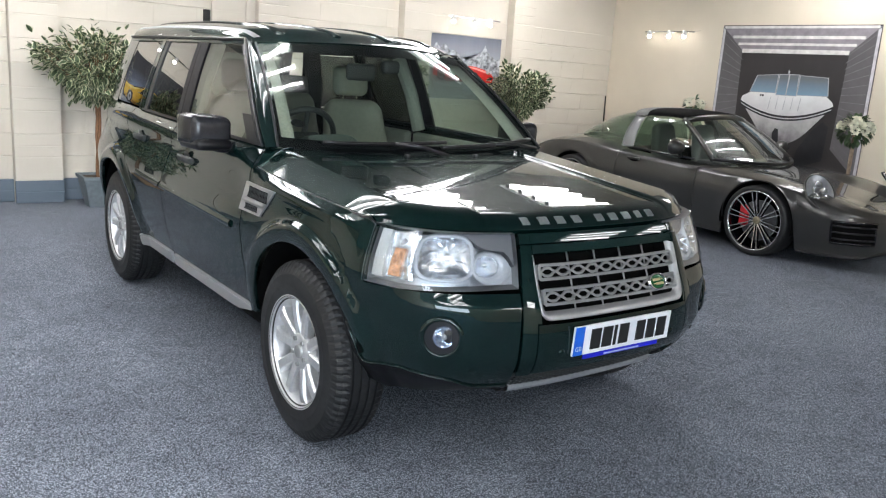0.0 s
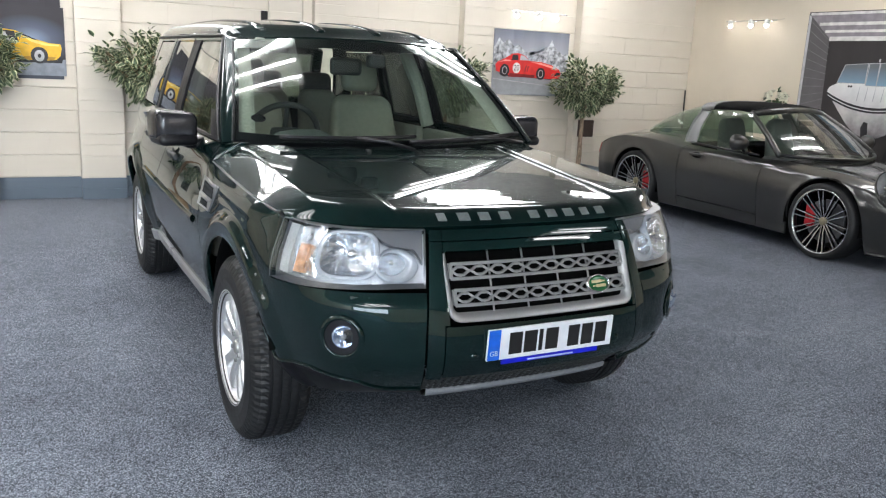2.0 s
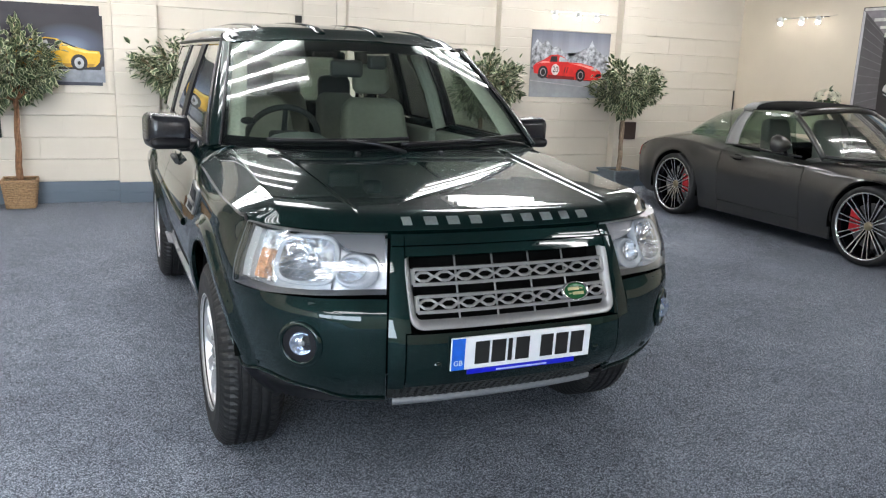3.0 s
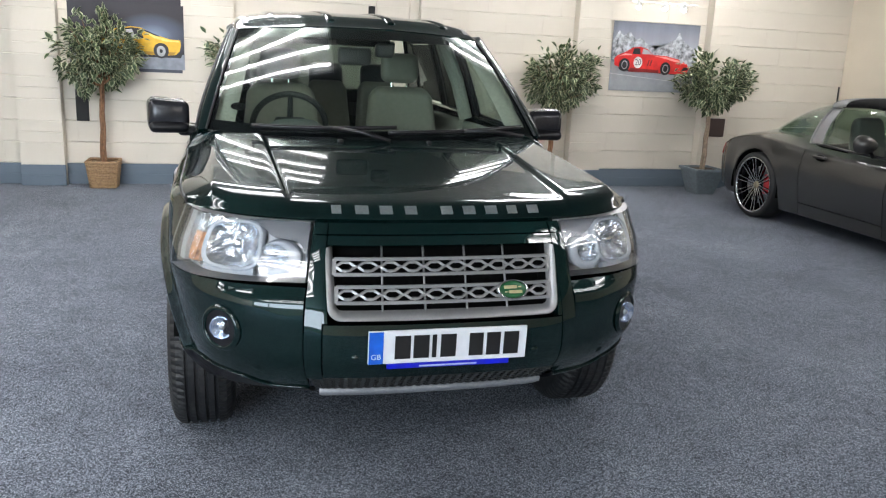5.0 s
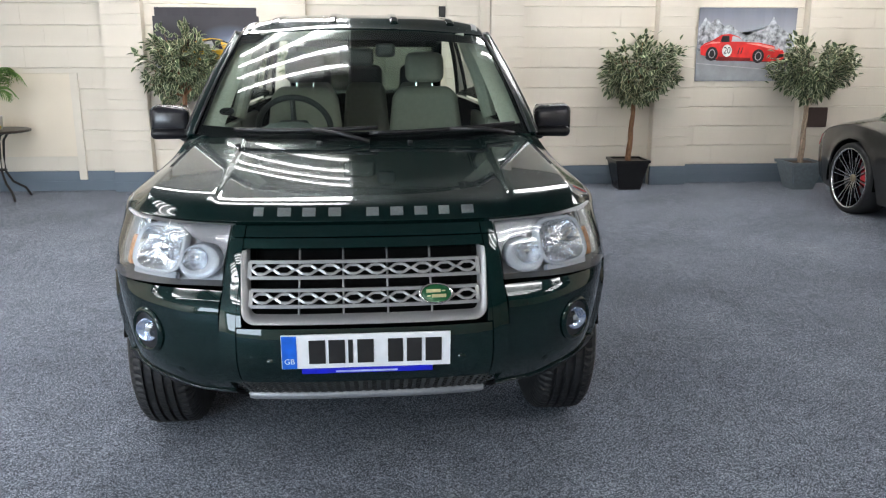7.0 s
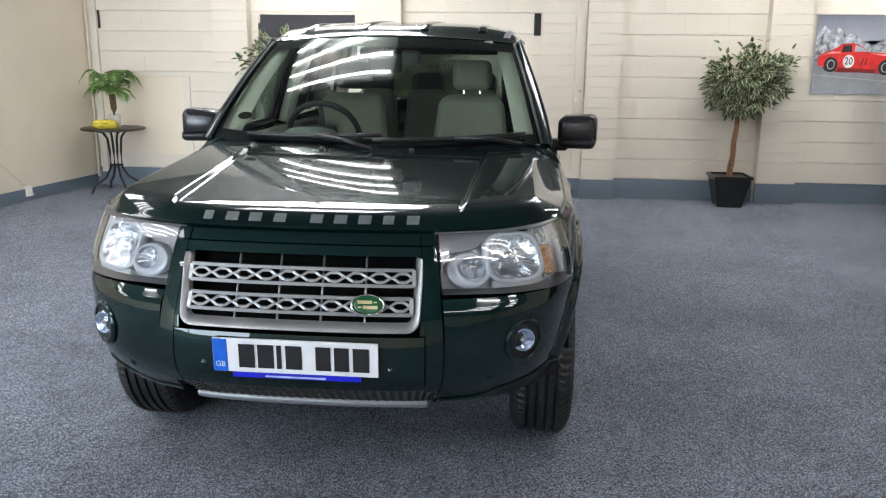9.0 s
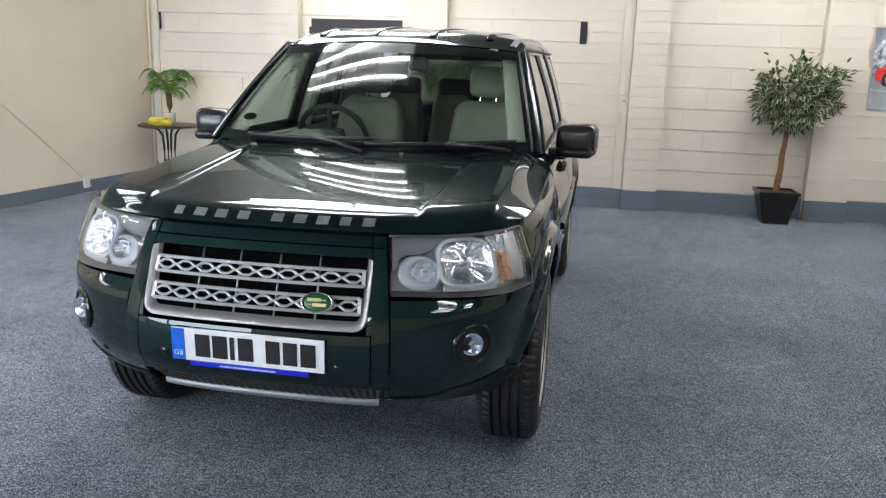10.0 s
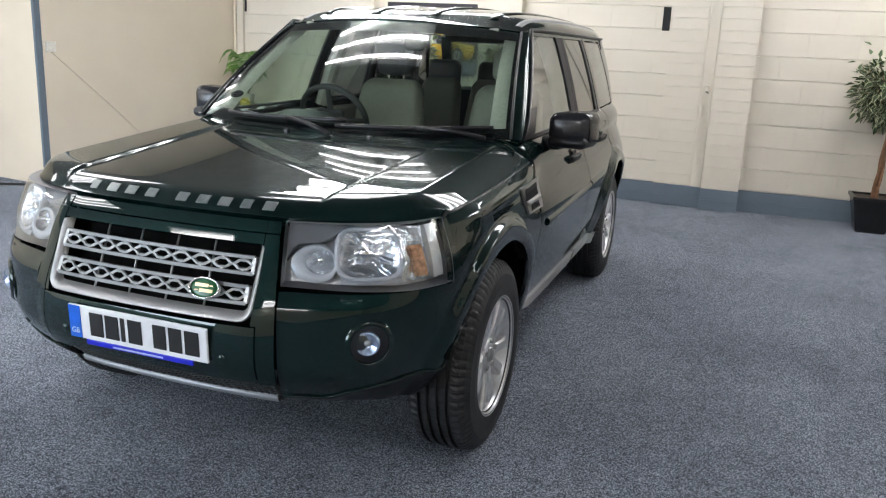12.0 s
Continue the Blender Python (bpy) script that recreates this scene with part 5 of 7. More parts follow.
haze.l.new(place.outputs[0], grad.inputs[0])
haze.base(haze.ramp(grad.outputs["Fac"], (0.0, (0.017, 0.014, 0.020)), (0.5, (0.07, 0.085, 0.13)), (1.0, (0.22, 0.28, 0.40))))
print_shape("print_haze", [(-0.588, -0.21), (0.588, -0.21), (0.588, 0.30), (-0.588, 0.30)], haze.m, yellow, 0.0082)
low_ = lambda pts: [(x, z * 0.98 - 0.075) for x, z in pts]
print_shape("print_car", low_(car_y), YEL, yellow, 0.012)
print_shape("print_band", low_([(-0.27, 0.005), (-0.11, 0.112), (0.05, 0.138), (0.13, 0.13), (0.17, 0.03)]), PRINTBLACK, yellow, 0.013)
print_shape("print_window", low_([(-0.20, 0.015), (-0.10, 0.098), (0.05, 0.122), (0.09, 0.03)]), PRINTGREY, yellow, 0.0142)
print_shape("print_sill", low_([(-0.5, -0.105), (0.5, -0.105), (0.47, -0.138), (-0.45, -0.138)]), ink("print_ochre", (0.42, 0.22, 0.012)), yellow, 0.013)
print_shape("print_louvre", low_([(0.12, 0.125), (0.17, 0.125), (0.34, 0.055), (0.30, 0.055)]), PRINTBLACK, yellow, 0.0135)
print_shape("print_shine", low_([(0.16, 0.112), (0.30, 0.058), (0.44, 0.022), (0.53, 0.018), (0.53, 0.004), (0.40, 0.005), (0.28, 0.035)])[::-1], ink("print_gold", (0.85, 0.62, 0.16)), yellow, 0.0138)
for x in (0.345, -0.36):
    print_shape("print_arch", disc(x, -0.165, 0.08), PRINTBLACK, yellow, 0.0135)
    print_shape("print_wheel", disc(x, -0.17, 0.055, sq=0.85), PRINTGREY, yellow, 0.015)
    print_shape("print_hub", disc(x, -0.17, 0.02, sq=0.85), PRINTBLACK, yellow, 0.0165)

red = sheet_poster("car_poster", 1.15, 0.81, fade("print_sky", (0.46, 0.48, 0.53), (0.10, 0.11, 0.15), 0.10, 0.40, 0.4, 4), "poster of a red racing car before snowy mountains")
red.matrix_world = ROOM @ Matrix.Translation((4.31, -0.012, 1.578))
random.seed(3)
ridge_pts = [(-0.57, 0.18), (-0.5, 0.30), (-0.44, 0.24), (-0.36, 0.29), (-0.28, 0.20), (-0.2, 0.22), (-0.1, 0.14), (0.0, 0.10), (0.1, 0.15), (0.18, 0.17), (0.25, 0.22), (0.30, 0.31), (0.34, 0.23), (0.42, 0.17), (0.5, 0.12), (0.57, 0.16), (0.57, -0.12), (-0.57, -0.12)]
SNOW = fade("print_snow", (0.055, 0.06, 0.07), (0.42, 0.44, 0.47), -0.05, 0.3, 0.8, 15)
print_shape("print_mountain", ridge_pts, SNOW, red, 0.009)
print_shape("print_road", [(-0.572, -0.402), (0.572, -0.402), (0.572, -0.12), (-0.572, -0.07)], fade("print_road", (0.34, 0.355, 0.375), (0.22, 0.23, 0.24), -0.4, -0.1, 0.25, 9), red, 0.0105)
print_shape("print_line", [(-0.57, -0.20), (0.5, -0.29), (0.5, -0.296), (-0.57, -0.21)], PRINTGREY, red, 0.0115)
REDINK = ink("print_red", (0.62, 0.02, 0.018))
print_shape("print_shadow", [(-0.45, -0.165), (0.46, -0.20), (0.5, -0.16), (-0.48, -0.13)], PRINTBLACK, red, 0.012)
print_shape("print_car", [(-0.53, -0.11), (-0.54, -0.03), (-0.50, 0.01), (-0.40, 0.05), (-0.30, 0.11), (-0.20, 0.12), (-0.10, 0.09), (-0.03, 0.03), (0.15, 0.025), (0.32, -0.01), (0.44, -0.06), (0.47, -0.11), (0.45, -0.17), (0.3, -0.185), (0.05, -0.18), (-0.33, -0.16)], REDINK, red, 0.0135)
print_shape("print_window", [(-0.31, 0.03), (-0.29, 0.095), (-0.21, 0.10), (-0.20, 0.03)], PRINTBLACK, red, 0.015)
print_shape("print_screen", [(-0.18, 0.035), (-0.17, 0.10), (-0.10, 0.08), (-0.04, 0.035)], PRINTGREY, red, 0.015)
for x, z in ((-0.40, -0.10), (0.15, -0.125)):
    print_shape("print_arch", disc(x, z, 0.078, sq=0.9), PRINTBLACK, red, 0.015)
    print_shape("print_wheel", disc(x, z, 0.05, sq=0.8), PRINTGREY, red, 0.0165)
    print_shape("print_hub", disc(x, z, 0.04, sq=0.75), PRINTBLACK, red, 0.018)
for x in (-0.10, -0.065):
    print_shape("print_slot", [(x, -0.10), (x + 0.012, -0.10), (x + 0.03, -0.03), (x + 0.018, -0.03)], PRINTBLACK, red, 0.015)
for pts in ([(-0.50, -0.005), (-0.40, 0.035), (-0.32, 0.03), (-0.31, 0.018), (-0.42, 0.012)], [(-0.02, 0.018), (0.15, 0.013), (0.32, -0.022), (0.43, -0.066), (0.30, -0.045), (0.14, -0.008)]):
    print_shape("print_shine", pts[::-1], ink("print_shine", (0.85, 0.30, 0.26)), red, 0.0142)
print_shape("print_belly", [(-0.34, -0.178), (0.06, -0.178), (0.06, -0.145), (-0.32, -0.13)], ink("print_belly", (0.20, 0.008, 0.008)), red, 0.0142)
print_shape("print_nose", [(0.36, -0.15), (0.455, -0.13), (0.46, -0.10), (0.40, -0.10)], PRINTBLACK, red, 0.0142)
print_shape("print_roundel", disc(-0.225, -0.065, 0.068, sq=0.85), ink("print_white", (0.75, 0.75, 0.72)), red, 0.0165)
for x in (0.36, 0.42):
    print_shape("print_lamp", disc(x, -0.035, 0.022), PRINTGREY, red, 0.015)
lettering("race_number", "20", 0.105, PRINTBLACK, red, pose(-0.225, -0.0185, -0.065, 90) @ Matrix.Diagonal((0.8, 1, 1, 1)), "black race number 20")

# large banner of a boat in a garage
boat = sheet_poster("boat_banner", 2.05, 1.75, fade("print_garage", (0.040, 0.034, 0.034), (0.020, 0.0165, 0.017), -0.9, 0.5, 0.3, 3), "large banner of a white motor boat in a garage")
boat.matrix_world = ROOM @ Matrix.Translation((RIGHT - 0.006, -2.96, 1.475)) @ Matrix.Rotation(math.radians(-90), 4, "Z")
BW_, BH_ = 1.025, 0.875
WALLINK = fade("print_side_wall", (0.19, 0.178, 0.186), (0.06, 0.056, 0.060), -0.5, 0.8, 0.55, 9)
for k in (-1, 1):
    print_shape("print_side", [(k * BW_, -BH_), (k * BW_, 0.86), (k * 0.70, 0.56), (k * 0.66, -0.55)][::k], WALLINK, boat, 0.009)
    print_shape("print_edge", [(k * 1.02, -BH_), (k * 1.02, 0.84), (k * 0.985, 0.82), (k * 0.985, -BH_)][::k], ink("print_pale", (0.55, 0.53, 0.55)), boat, 0.0105)
for k in (-1, 1):
    for j in range(15):
        f = (j + 0.5) / 15
        zo, zi_ = -BH_ + (0.86 + BH_) * f, -0.55 + 1.11 * f
        print_shape("print_course", [(k * BW_, zo - 0.004), (k * BW_, zo + 0.004), (k * 0.68, zi_ + 0.004), (k * 0.68, zi_ - 0.004)][::k], ink("print_mortar", (0.15, 0.143, 0.15)), boat, 0.0098)
print_shape("print_ceiling", [(-BW_, 0.86), (-0.70, 0.56), (0.70, 0.56), (BW_, 0.86)][::-1], ink("print_ceiling", (0.22, 0.20, 0.22)), boat, 0.0095)
for z, w, h in ((0.85, 1.0, 0.03), (0.73, 0.86, 0.035), (0.645, 0.77, 0.03), (0.56, 0.70, 0.05)):
    print_shape("print_beam", [(-w, z - h / 2), (w, z - h / 2), (w, z + h / 2), (-w, z + h / 2)], ink("print_beam", (0.62, 0.6, 0.58)), boat, 0.0115)
print_shape("print_pull", [(-0.015, 0.30), (0.005, 0.30), (0.005, 0.335), (-0.015, 0.335)], PRINTGREY, boat, 0.0115)
HULL = fade("print_hull", (0.42, 0.40, 0.43), (0.80, 0.79, 0.78), -0.5, 0.1, 0.1, 6)
bow = lambda x: 1 - (x / 0.62) ** 2
xs_b = [-0.62 + 1.24 * i / 16 for i in range(17)]
keel = [(x * 0.86, -0.20 - 0.36 * max(0, 1 - abs(x / 0.56) ** 2.0) if abs(x) < 0.56 else -0.20) for x in xs_b[1:-1]]
print_shape("print_keel", [(-0.53, -0.16)] + keel + [(0.53, -0.16)], fade("print_keel", (0.13, 0.12, 0.125), (0.50, 0.48, 0.48), -0.55, -0.22, 0.2, 5), boat, 0.0122)
print_shape("print_stripe", [(x * 0.97, -0.12 - 0.15 * bow(x)) for x in xs_b] + [(x * 0.98, -0.06 - 0.15 * bow(x)) for x in xs_b[::-1]], PRINTBLACK, boat, 0.0128)
print_shape("print_waterline", [(x * 0.972, -0.098 - 0.15 * bow(x)) for x in xs_b] + [(x * 0.972, -0.088 - 0.15 * bow(x)) for x in xs_b[::-1]], HULL, boat, 0.0131)
print_shape("print_hull", [(x, -0.055 - 0.155 * bow(x)) for x in xs_b] + [(0.60, -0.01), (0.52, 0.05), (0.2, 0.055), (-0.2, 0.06), (-0.5, 0.05), (-0.6, 0.0)], HULL, boat, 0.0134)
PANE = fade("print_pane", (0.20, 0.33, 0.46), (0.12, 0.13, 0.14), 0.06, 0.24, 0.15, 8)
for pts in ([(-0.50, 0.06), (-0.42, 0.26), (-0.14, 0.28), (-0.15, 0.06)], [(-0.13, 0.04), (-0.115, 0.28), (0.0, 0.285), (-0.01, 0.04)], [(0.005, 0.04), (0.02, 0.285), (0.13, 0.285), (0.13, 0.04)], [(0.15, 0.05), (0.155, 0.28), (0.50, 0.265), (0.53, 0.06)]):
    cx, cz = sum(p[0] for p in pts) / 4, sum(p[1] for p in pts) / 4
    print_shape("print_frame", [(cx + (x - cx) * (1 + 0.010 / abs(x - cx)), cz + (z - cz) * 1.06) for x, z in pts], PRINTGREY, boat, 0.0138)
    print_shape("print_pane", pts, PANE, boat, 0.0146)
for x in (-0.34, -0.31):
    print_shape("print_horn", disc(x, 0.02, 0.013), PRINTBLACK, boat, 0.0155)
for j in range(5):
    print_shape("print_deck_line", [(-0.22 + 0.1 * j, -0.14), (-0.20 + 0.1 * j, 0.02), (-0.195 + 0.1 * j, 0.02), (-0.21 + 0.1 * j, -0.14)], PRINTGREY, boat, 0.0155)
print_shape("print_motor", [(-0.09, -0.56), (-0.11, -0.44), (-0.08, -0.37), (-0.03, -0.38), (-0.01, -0.54)], PRINTBLACK, boat, 0.0155)
print_shape("print_cover", [(0.40, -0.36), (0.52, -0.24), (0.60, -0.3), (0.58, -0.7), (0.2, -0.85), (0.25, -0.6)], PRINTBLACK, boat, 0.0118)

# spot lights on bars
BULB = glowing("spot_glow", (1.0, 0.97, 0.92), 24.0)
track = tagged(new("spot_bar"), "slim steel bar with three small bright spot lamps", "spot lights", "spot bars")
part("bar", between((-0.42, 0, 0), (0.42, 0, 0), 0.008), CHROME, track)
for x in (-0.40, 0.40):
    part("bracket", between((x, 0, 0), (x, 0.145, 0.03), 0.007), CHROME, track)
for x in (-0.34, 0.0, 0.255):
    head = part("lamp_head", lathe([(0.012, 0.05), (0.028, 0.035), (0.034, 0.0), (0.03, -0.02)], 20, m=pose(x, 0, -0.03, 18)), plain("spot_head", (0.7, 0.7, 0.68), 0.4), track, smooth=True)
    part("bulb", lathe([(0, -0.030), (0.016, -0.026), (0.027, -0.012), (0.029, 0.0), (0.020, 0.02), (0, 0.024)], 16, m=pose(x, -0.004, -0.056, -20)), BULB, head)
track.matrix_world = ROOM @ pose(4.30, -0.15, 2.20)
copy_thing(track, ROOM @ pose(-1.64, -0.15, 2.20))
copy_thing(track, pose(6.90, 5.56, 2.255, 0, 0, -90))

# ---- plants ----
def leaf_mat(name, a, b):
    m = Mat(name, a, 0.45)
    isl = m.n.new("ShaderNodeNewGeometry").outputs["Random Per Island"]
    m.base(m.ramp(isl, (0.0, a), (1.0, b)))
    return m.m


LEAF = leaf_mat("ficus_leaf", (0.03, 0.055, 0.022), (0.085, 0.125, 0.055))
LEAF_EDGE = leaf_mat("ficus_leaf_margin", (0.42, 0.45, 0.26), (0.66, 0.66, 0.46))
BARK = plain("ficus_bark", (0.22, 0.11, 0.055), 0.8, scale=30, vary=0.35, bump=0.6)
PALEBARK = plain("pale_bark", (0.28, 0.21, 0.15), 0.8, scale=30, vary=0.35, bump=0.6)
SOIL = plain("soil", (0.07, 0.05, 0.035), 0.95, scale=60, vary=0.4, bump=0.8)


def add_leaf(bm, p, d, up, size, mats=(0, 1)):
    """A pointed, folded leaf with a pale margin."""
    d = d.normalized()
    s = d.cross(up)
    s = s.normalized() if s.length > 1e-4 else Vector((1, 0, 0))
    n = s.cross(d).normalized()
    w = size * 0.31
    mid = [p + d * size * t - n * size * 0.12 * t * t for t in (0.0, 0.35, 0.7, 1.0)]
    for sgn in (1, -1):
        i1, i2 = mid[1] + s * sgn * w * 0.70 + n * w * 0.22, mid[2] + s * sgn * w * 0.47 + n * w * 0.16
        o1, o2 = mid[1] + s * sgn * w + n * w * 0.3, mid[2] + s * sgn * w * 0.72 + n * w * 0.2
        q = [bm.verts.new(v) for v in (mid[0], mid[1], mid[2], mid[3], i1, i2, o1, o2)]
        for f, m in (((0, 1, 4), 0), ((1, 2, 5, 4), 0), ((2, 3, 5), 0), ((0, 4, 6), 1), ((4, 5, 7, 6), 1), ((5, 3, 7), 1)):
            face = bm.faces.new([q[i] for i in (f if sgn > 0 else f[::-1])])
            face.material_index = mats[m]


def ficus(name, u, v, pot, base, top, crown_z, rx, rz, seed, label, lean_=(0, 0), bark=BARK, leaves=2200, lobes=()):
    random.seed(seed)
    rnd = random.Random(seed)
    plant = tagged(new(name), label, "potted tree", "indoor trees")
    plant.matrix_world = ROOM @ pose(u, v, 0)
    ph, pw0, pw1 = pot[1], pot[2], pot[3]
    if pot[0] == "basket":
        body_ = part("basket", box(-pw0, pw0, -pw0, pw0, 0, 0.012), WICKER, plant, "woven wicker basket")
        rows_ = 15
        for j in range(rows_):
            z = 0.012 + (ph - 0.02) * j / (rows_ - 1)
            w = pw0 + (pw1 - pw0) * j / (rows_ - 1)
            ring_ = []
            for side_ in range(4):
                for i in range(8):
                    t = -1 + 2 * i / 8
                    q = (0.008 if (i + j) % 2 else -0.002)
                    ring_.append([(t * w, -w - q), (w + q, t * w), (-t * w, w + q), (-w - q, -t * w)][side_])
            part("weave", tube([(x, y, z) for x, y in ring_] + [(*ring_[0], z)], ph / rows_ * 0.52, segments=6), WICKER, body_, smooth=True)
        part("rim", tube([(-pw1, -pw1, ph), (pw1, -pw1, ph), (pw1, pw1, ph), (-pw1, pw1, ph), (-pw1, -pw1, ph)], 0.014, segments=6), WICKER, body_, smooth=True)
    else:
        bm = bmesh.new()
        ring = lambda w, z: [bm.verts.new(p) for p in ((-w, -w, z), (w, -w, z), (w, w, z), (-w, w, z))]
        levels = [ring(pw0, 0), ring(pw1, ph - 0.03), ring(pw1 + 0.012, ph - 0.03), ring(pw1 + 0.012, ph), ring(pw1 - 0.012, ph), ring(pw1 - 0.016, ph - 0.05)]
        bm.faces.new(levels[0][::-1])
        for a_, b_ in zip(levels, levels[1:]):
            for i in range(4):
                bm.faces.new((a_[i], a_[(i + 1) % 4], b_[(i + 1) % 4], b_[i]))
        bmesh.ops.bevel(bm, geom=[e for e in bm.edges if abs(e.verts[0].co.z - e.verts[1].co.z) > 0.05], offset=0.01, segments=2, affect="EDGES")
        part("pot", bm, pot[4], plant, pot[5])
    part("soil", box(-pw1 + 0.014, pw1 - 0.014, -pw1 + 0.014, pw1 - 0.014, ph - 0.06, ph - 0.02), SOIL, plant)
    for j in range(3):
        pts = []
        for t in np.linspace(0, 1, 16):
            a = 2.1 * j + t * 5.0
            r = 0.020 * (1 - 0.35 * t)
            pts.append((lean_[0] * t + r * math.cos(a), lean_[1] * t + r * math.sin(a), ph - 0.05 + (top - ph + 0.05) * t))
        part("trunk", tube(pts, 0.017, segments=8, taper=0.75), bark, plant, smooth=True)
    c = Vector((lean_[0], lean_[1], crown_z))
    bm, limbs = bmesh.new(), bmesh.new()
    ends = []
    for j in range(46):
        d = Vector((rnd.gauss(0, 1), rnd.gauss(0, 1), rnd.gauss(0.12, 0.85))).normalized()
        k = rnd.uniform(0.72, 1.08)
        e = c + Vector((d.x * rx * k, d.y * rx * 0.9 * k, d.z * rz * k))
        ends.append(e)
    for lx, lz, n_ in lobes:
        ends += [c + Vector((lx + rnd.uniform(-0.05, 0.05), rnd.uniform(-0.08, 0.08), lz + rnd.uniform(-0.05, 0.05))) for _ in range(n_)]
    start = Vector((lean_[0], lean_[1], top - 0.03))
    for e in ends:
        mid_ = (start + e) / 2 + Vector((0, 0, 0.04))
        tube([start, mid_, e], 0.006, limbs, 5, 0.4)
        for _ in range(leaves // len(ends)):
            t = rnd.uniform(0.35, 1.05)
            p = (start * (1 - t) ** 2 + mid_ * 2 * t * (1 - t) + e * t * t) + Vector((rnd.gauss(0, 0.035), rnd.gauss(0, 0.035), rnd.gauss(0, 0.035)))
            d = (p - c).normalized() * 0.8 + Vector((rnd.gauss(0, 0.6), rnd.gauss(0, 0.6), rnd.gauss(0.0, 0.5)))
            add_leaf(bm, p, d, Vector((rnd.gauss(0, 0.4), rnd.gauss(0, 0.4), 1)), rnd.uniform(0.06, 0.098))
    tagged(part("limb", limbs, bark, plant), kind="stuff")
    crown = part("crown", bm, [LEAF, LEAF_EDGE], plant, "variegated green and cream leaves")
    tagged(crown, kind="stuff")
    return plant


WICKER = plain("wicker", (0.34, 0.21, 0.11), 0.7, scale=70, vary=0.35, bump=0.5)
POTBLACK = plain("pot_black", (0.012, 0.012, 0.013), 0.25, scale=20)
POTGREY = plain("pot_grey", (0.16, 0.19, 0.21), 0.6, scale=30)
# (kind, height, half width at foot, half width at rim, material, label)
ficus("ficus_tree", -1.96, -0.18, ("basket", 0.27, 0.12, 0.15), 0.27, 1.05, 1.38, 0.40, 0.38, 11, "variegated weeping fig in a woven wicker basket", (0.02, 0.0))
ficus("ficus_tree", 2.905, -0.325, ("pot", 0.335, 0.125, 0.185, POTBLACK, "glossy black square pot"), 0.33, 0.98, 1.33, 0.41, 0.34, 12, "variegated weeping fig in a glossy black square pot", (0.03, 0.0), lobes=((0.45, 0.18, 5),))
ficus("ficus_tree", 4.855, -0.47, ("pot", 0.31, 0.12, 0.19, POTGREY, "blue-grey square pot"), 0.31, 1.0, 1.32, 0.42, 0.30, 13, "variegated weeping fig in a blue-grey square pot", (0.0, 0.0), PALEBARK, lobes=((0.42, 0.14, 6), (-0.15, 0.30, 3)))
ficus("ficus_tree", -0.358, -0.385, ("pot", 0.30, 0.12, 0.17, POTGREY, "blue-grey square pot"), 0.30, 1.0, 1.38, 0.37, 0.34, 14, "variegated weeping fig in a blue-grey square pot by the pier", (0.0, 0.0), lobes=((-0.5, 0.05, 7),))

# round table with a small palm
table = tagged(new("round_table"), "round dark bistro table with bent metal legs", "table")
table.matrix_world = ROOM @ pose(-3.80, -0.46, 0)
IRON = plain("table_iron", (0.02, 0.018, 0.016), 0.5, scale=60)
part("tabletop", lathe([(0, 0.69), (0.325, 0.69), (0.34, 0.697), (0.34, 0.712), (0.325, 0.718), (0, 0.718)], 48), plain("table_brown", (0.035, 0.026, 0.02), 0.35, scale=30), table, smooth=False)
for j in range(4):
    a = math.pi / 4 + j * math.pi / 2
    pts = [(r * math.cos(a), r * math.sin(a), z) for r, z in ((0.20, 0.69), (0.12, 0.665), (0.075, 0.60), (0.06, 0.45), (0.06, 0.28), (0.12, 0.17), (0.24, 0.09), (0.29, 0.0))]
    part("leg", tube(pts, 0.013, segments=8), IRON, table, smooth=True)
part("leg_ring", tube([(0.065 * math.cos(a), 0.065 * math.sin(a), 0.30) for a in np.linspace(0, 2 * math.pi, 21)], 0.009, segments=6), IRON, table, smooth=True)
cloth = tagged(new("yellow_cloth"), "crumpled yellow cloth on the round table", "cloth")
cloth.matrix_world = ROOM @ pose(-3.83, -0.58, 0.718)
bm = bmesh.new()
bmesh.ops.create_icosphere(bm, subdivisions=4, radius=1)
for v_ in bm.verts:
    k_ = 1 + 0.3 * noise.noise(v_.co * 3.0) + 0.12 * noise.noise(v_.co * 9)
    v_.co = Vector((v_.co.x * 0.14 * k_, v_.co.y * 0.10 * k_, max(0.0, v_.co.z * 0.055 * k_ + 0.035)))
part("folds", bm, plain("cloth_yellow", (0.62, 0.50, 0.06), 0.85, scale=120, vary=0.3), cloth, smooth=True)
palm = tagged(new("palm_plant"), "small green palm in a white pot on the round table", "potted palm")
palm.matrix_world = ROOM @ pose(-3.79, -0.44, 0.718) @ Matrix.Diagonal((0.85, 0.85, 1, 1))
part("pot", lathe([(0, 0.0), (0.07, 0.0), (0.085, 0.13), (0.092, 0.135), (0.085, 0.135), (0.08, 0.11), (0, 0.11)], 28), plain("pot_white", (0.7, 0.68, 0.62), 0.4), palm, smooth=True)
part("trunk", tube([(0, 0, 0.1), (0.005, 0, 0.2), (-0.005, 0, 0.36)], 0.034, segments=10, taper=1.2), plain("palm_trunk", (0.10, 0.06, 0.03), 0.9, scale=50, vary=0.5, bump=0.9), palm)
FROND = leaf_mat("palm_leaf", (0.06, 0.15, 0.02), (0.19, 0.31, 0.07))
rnd = random.Random(5)
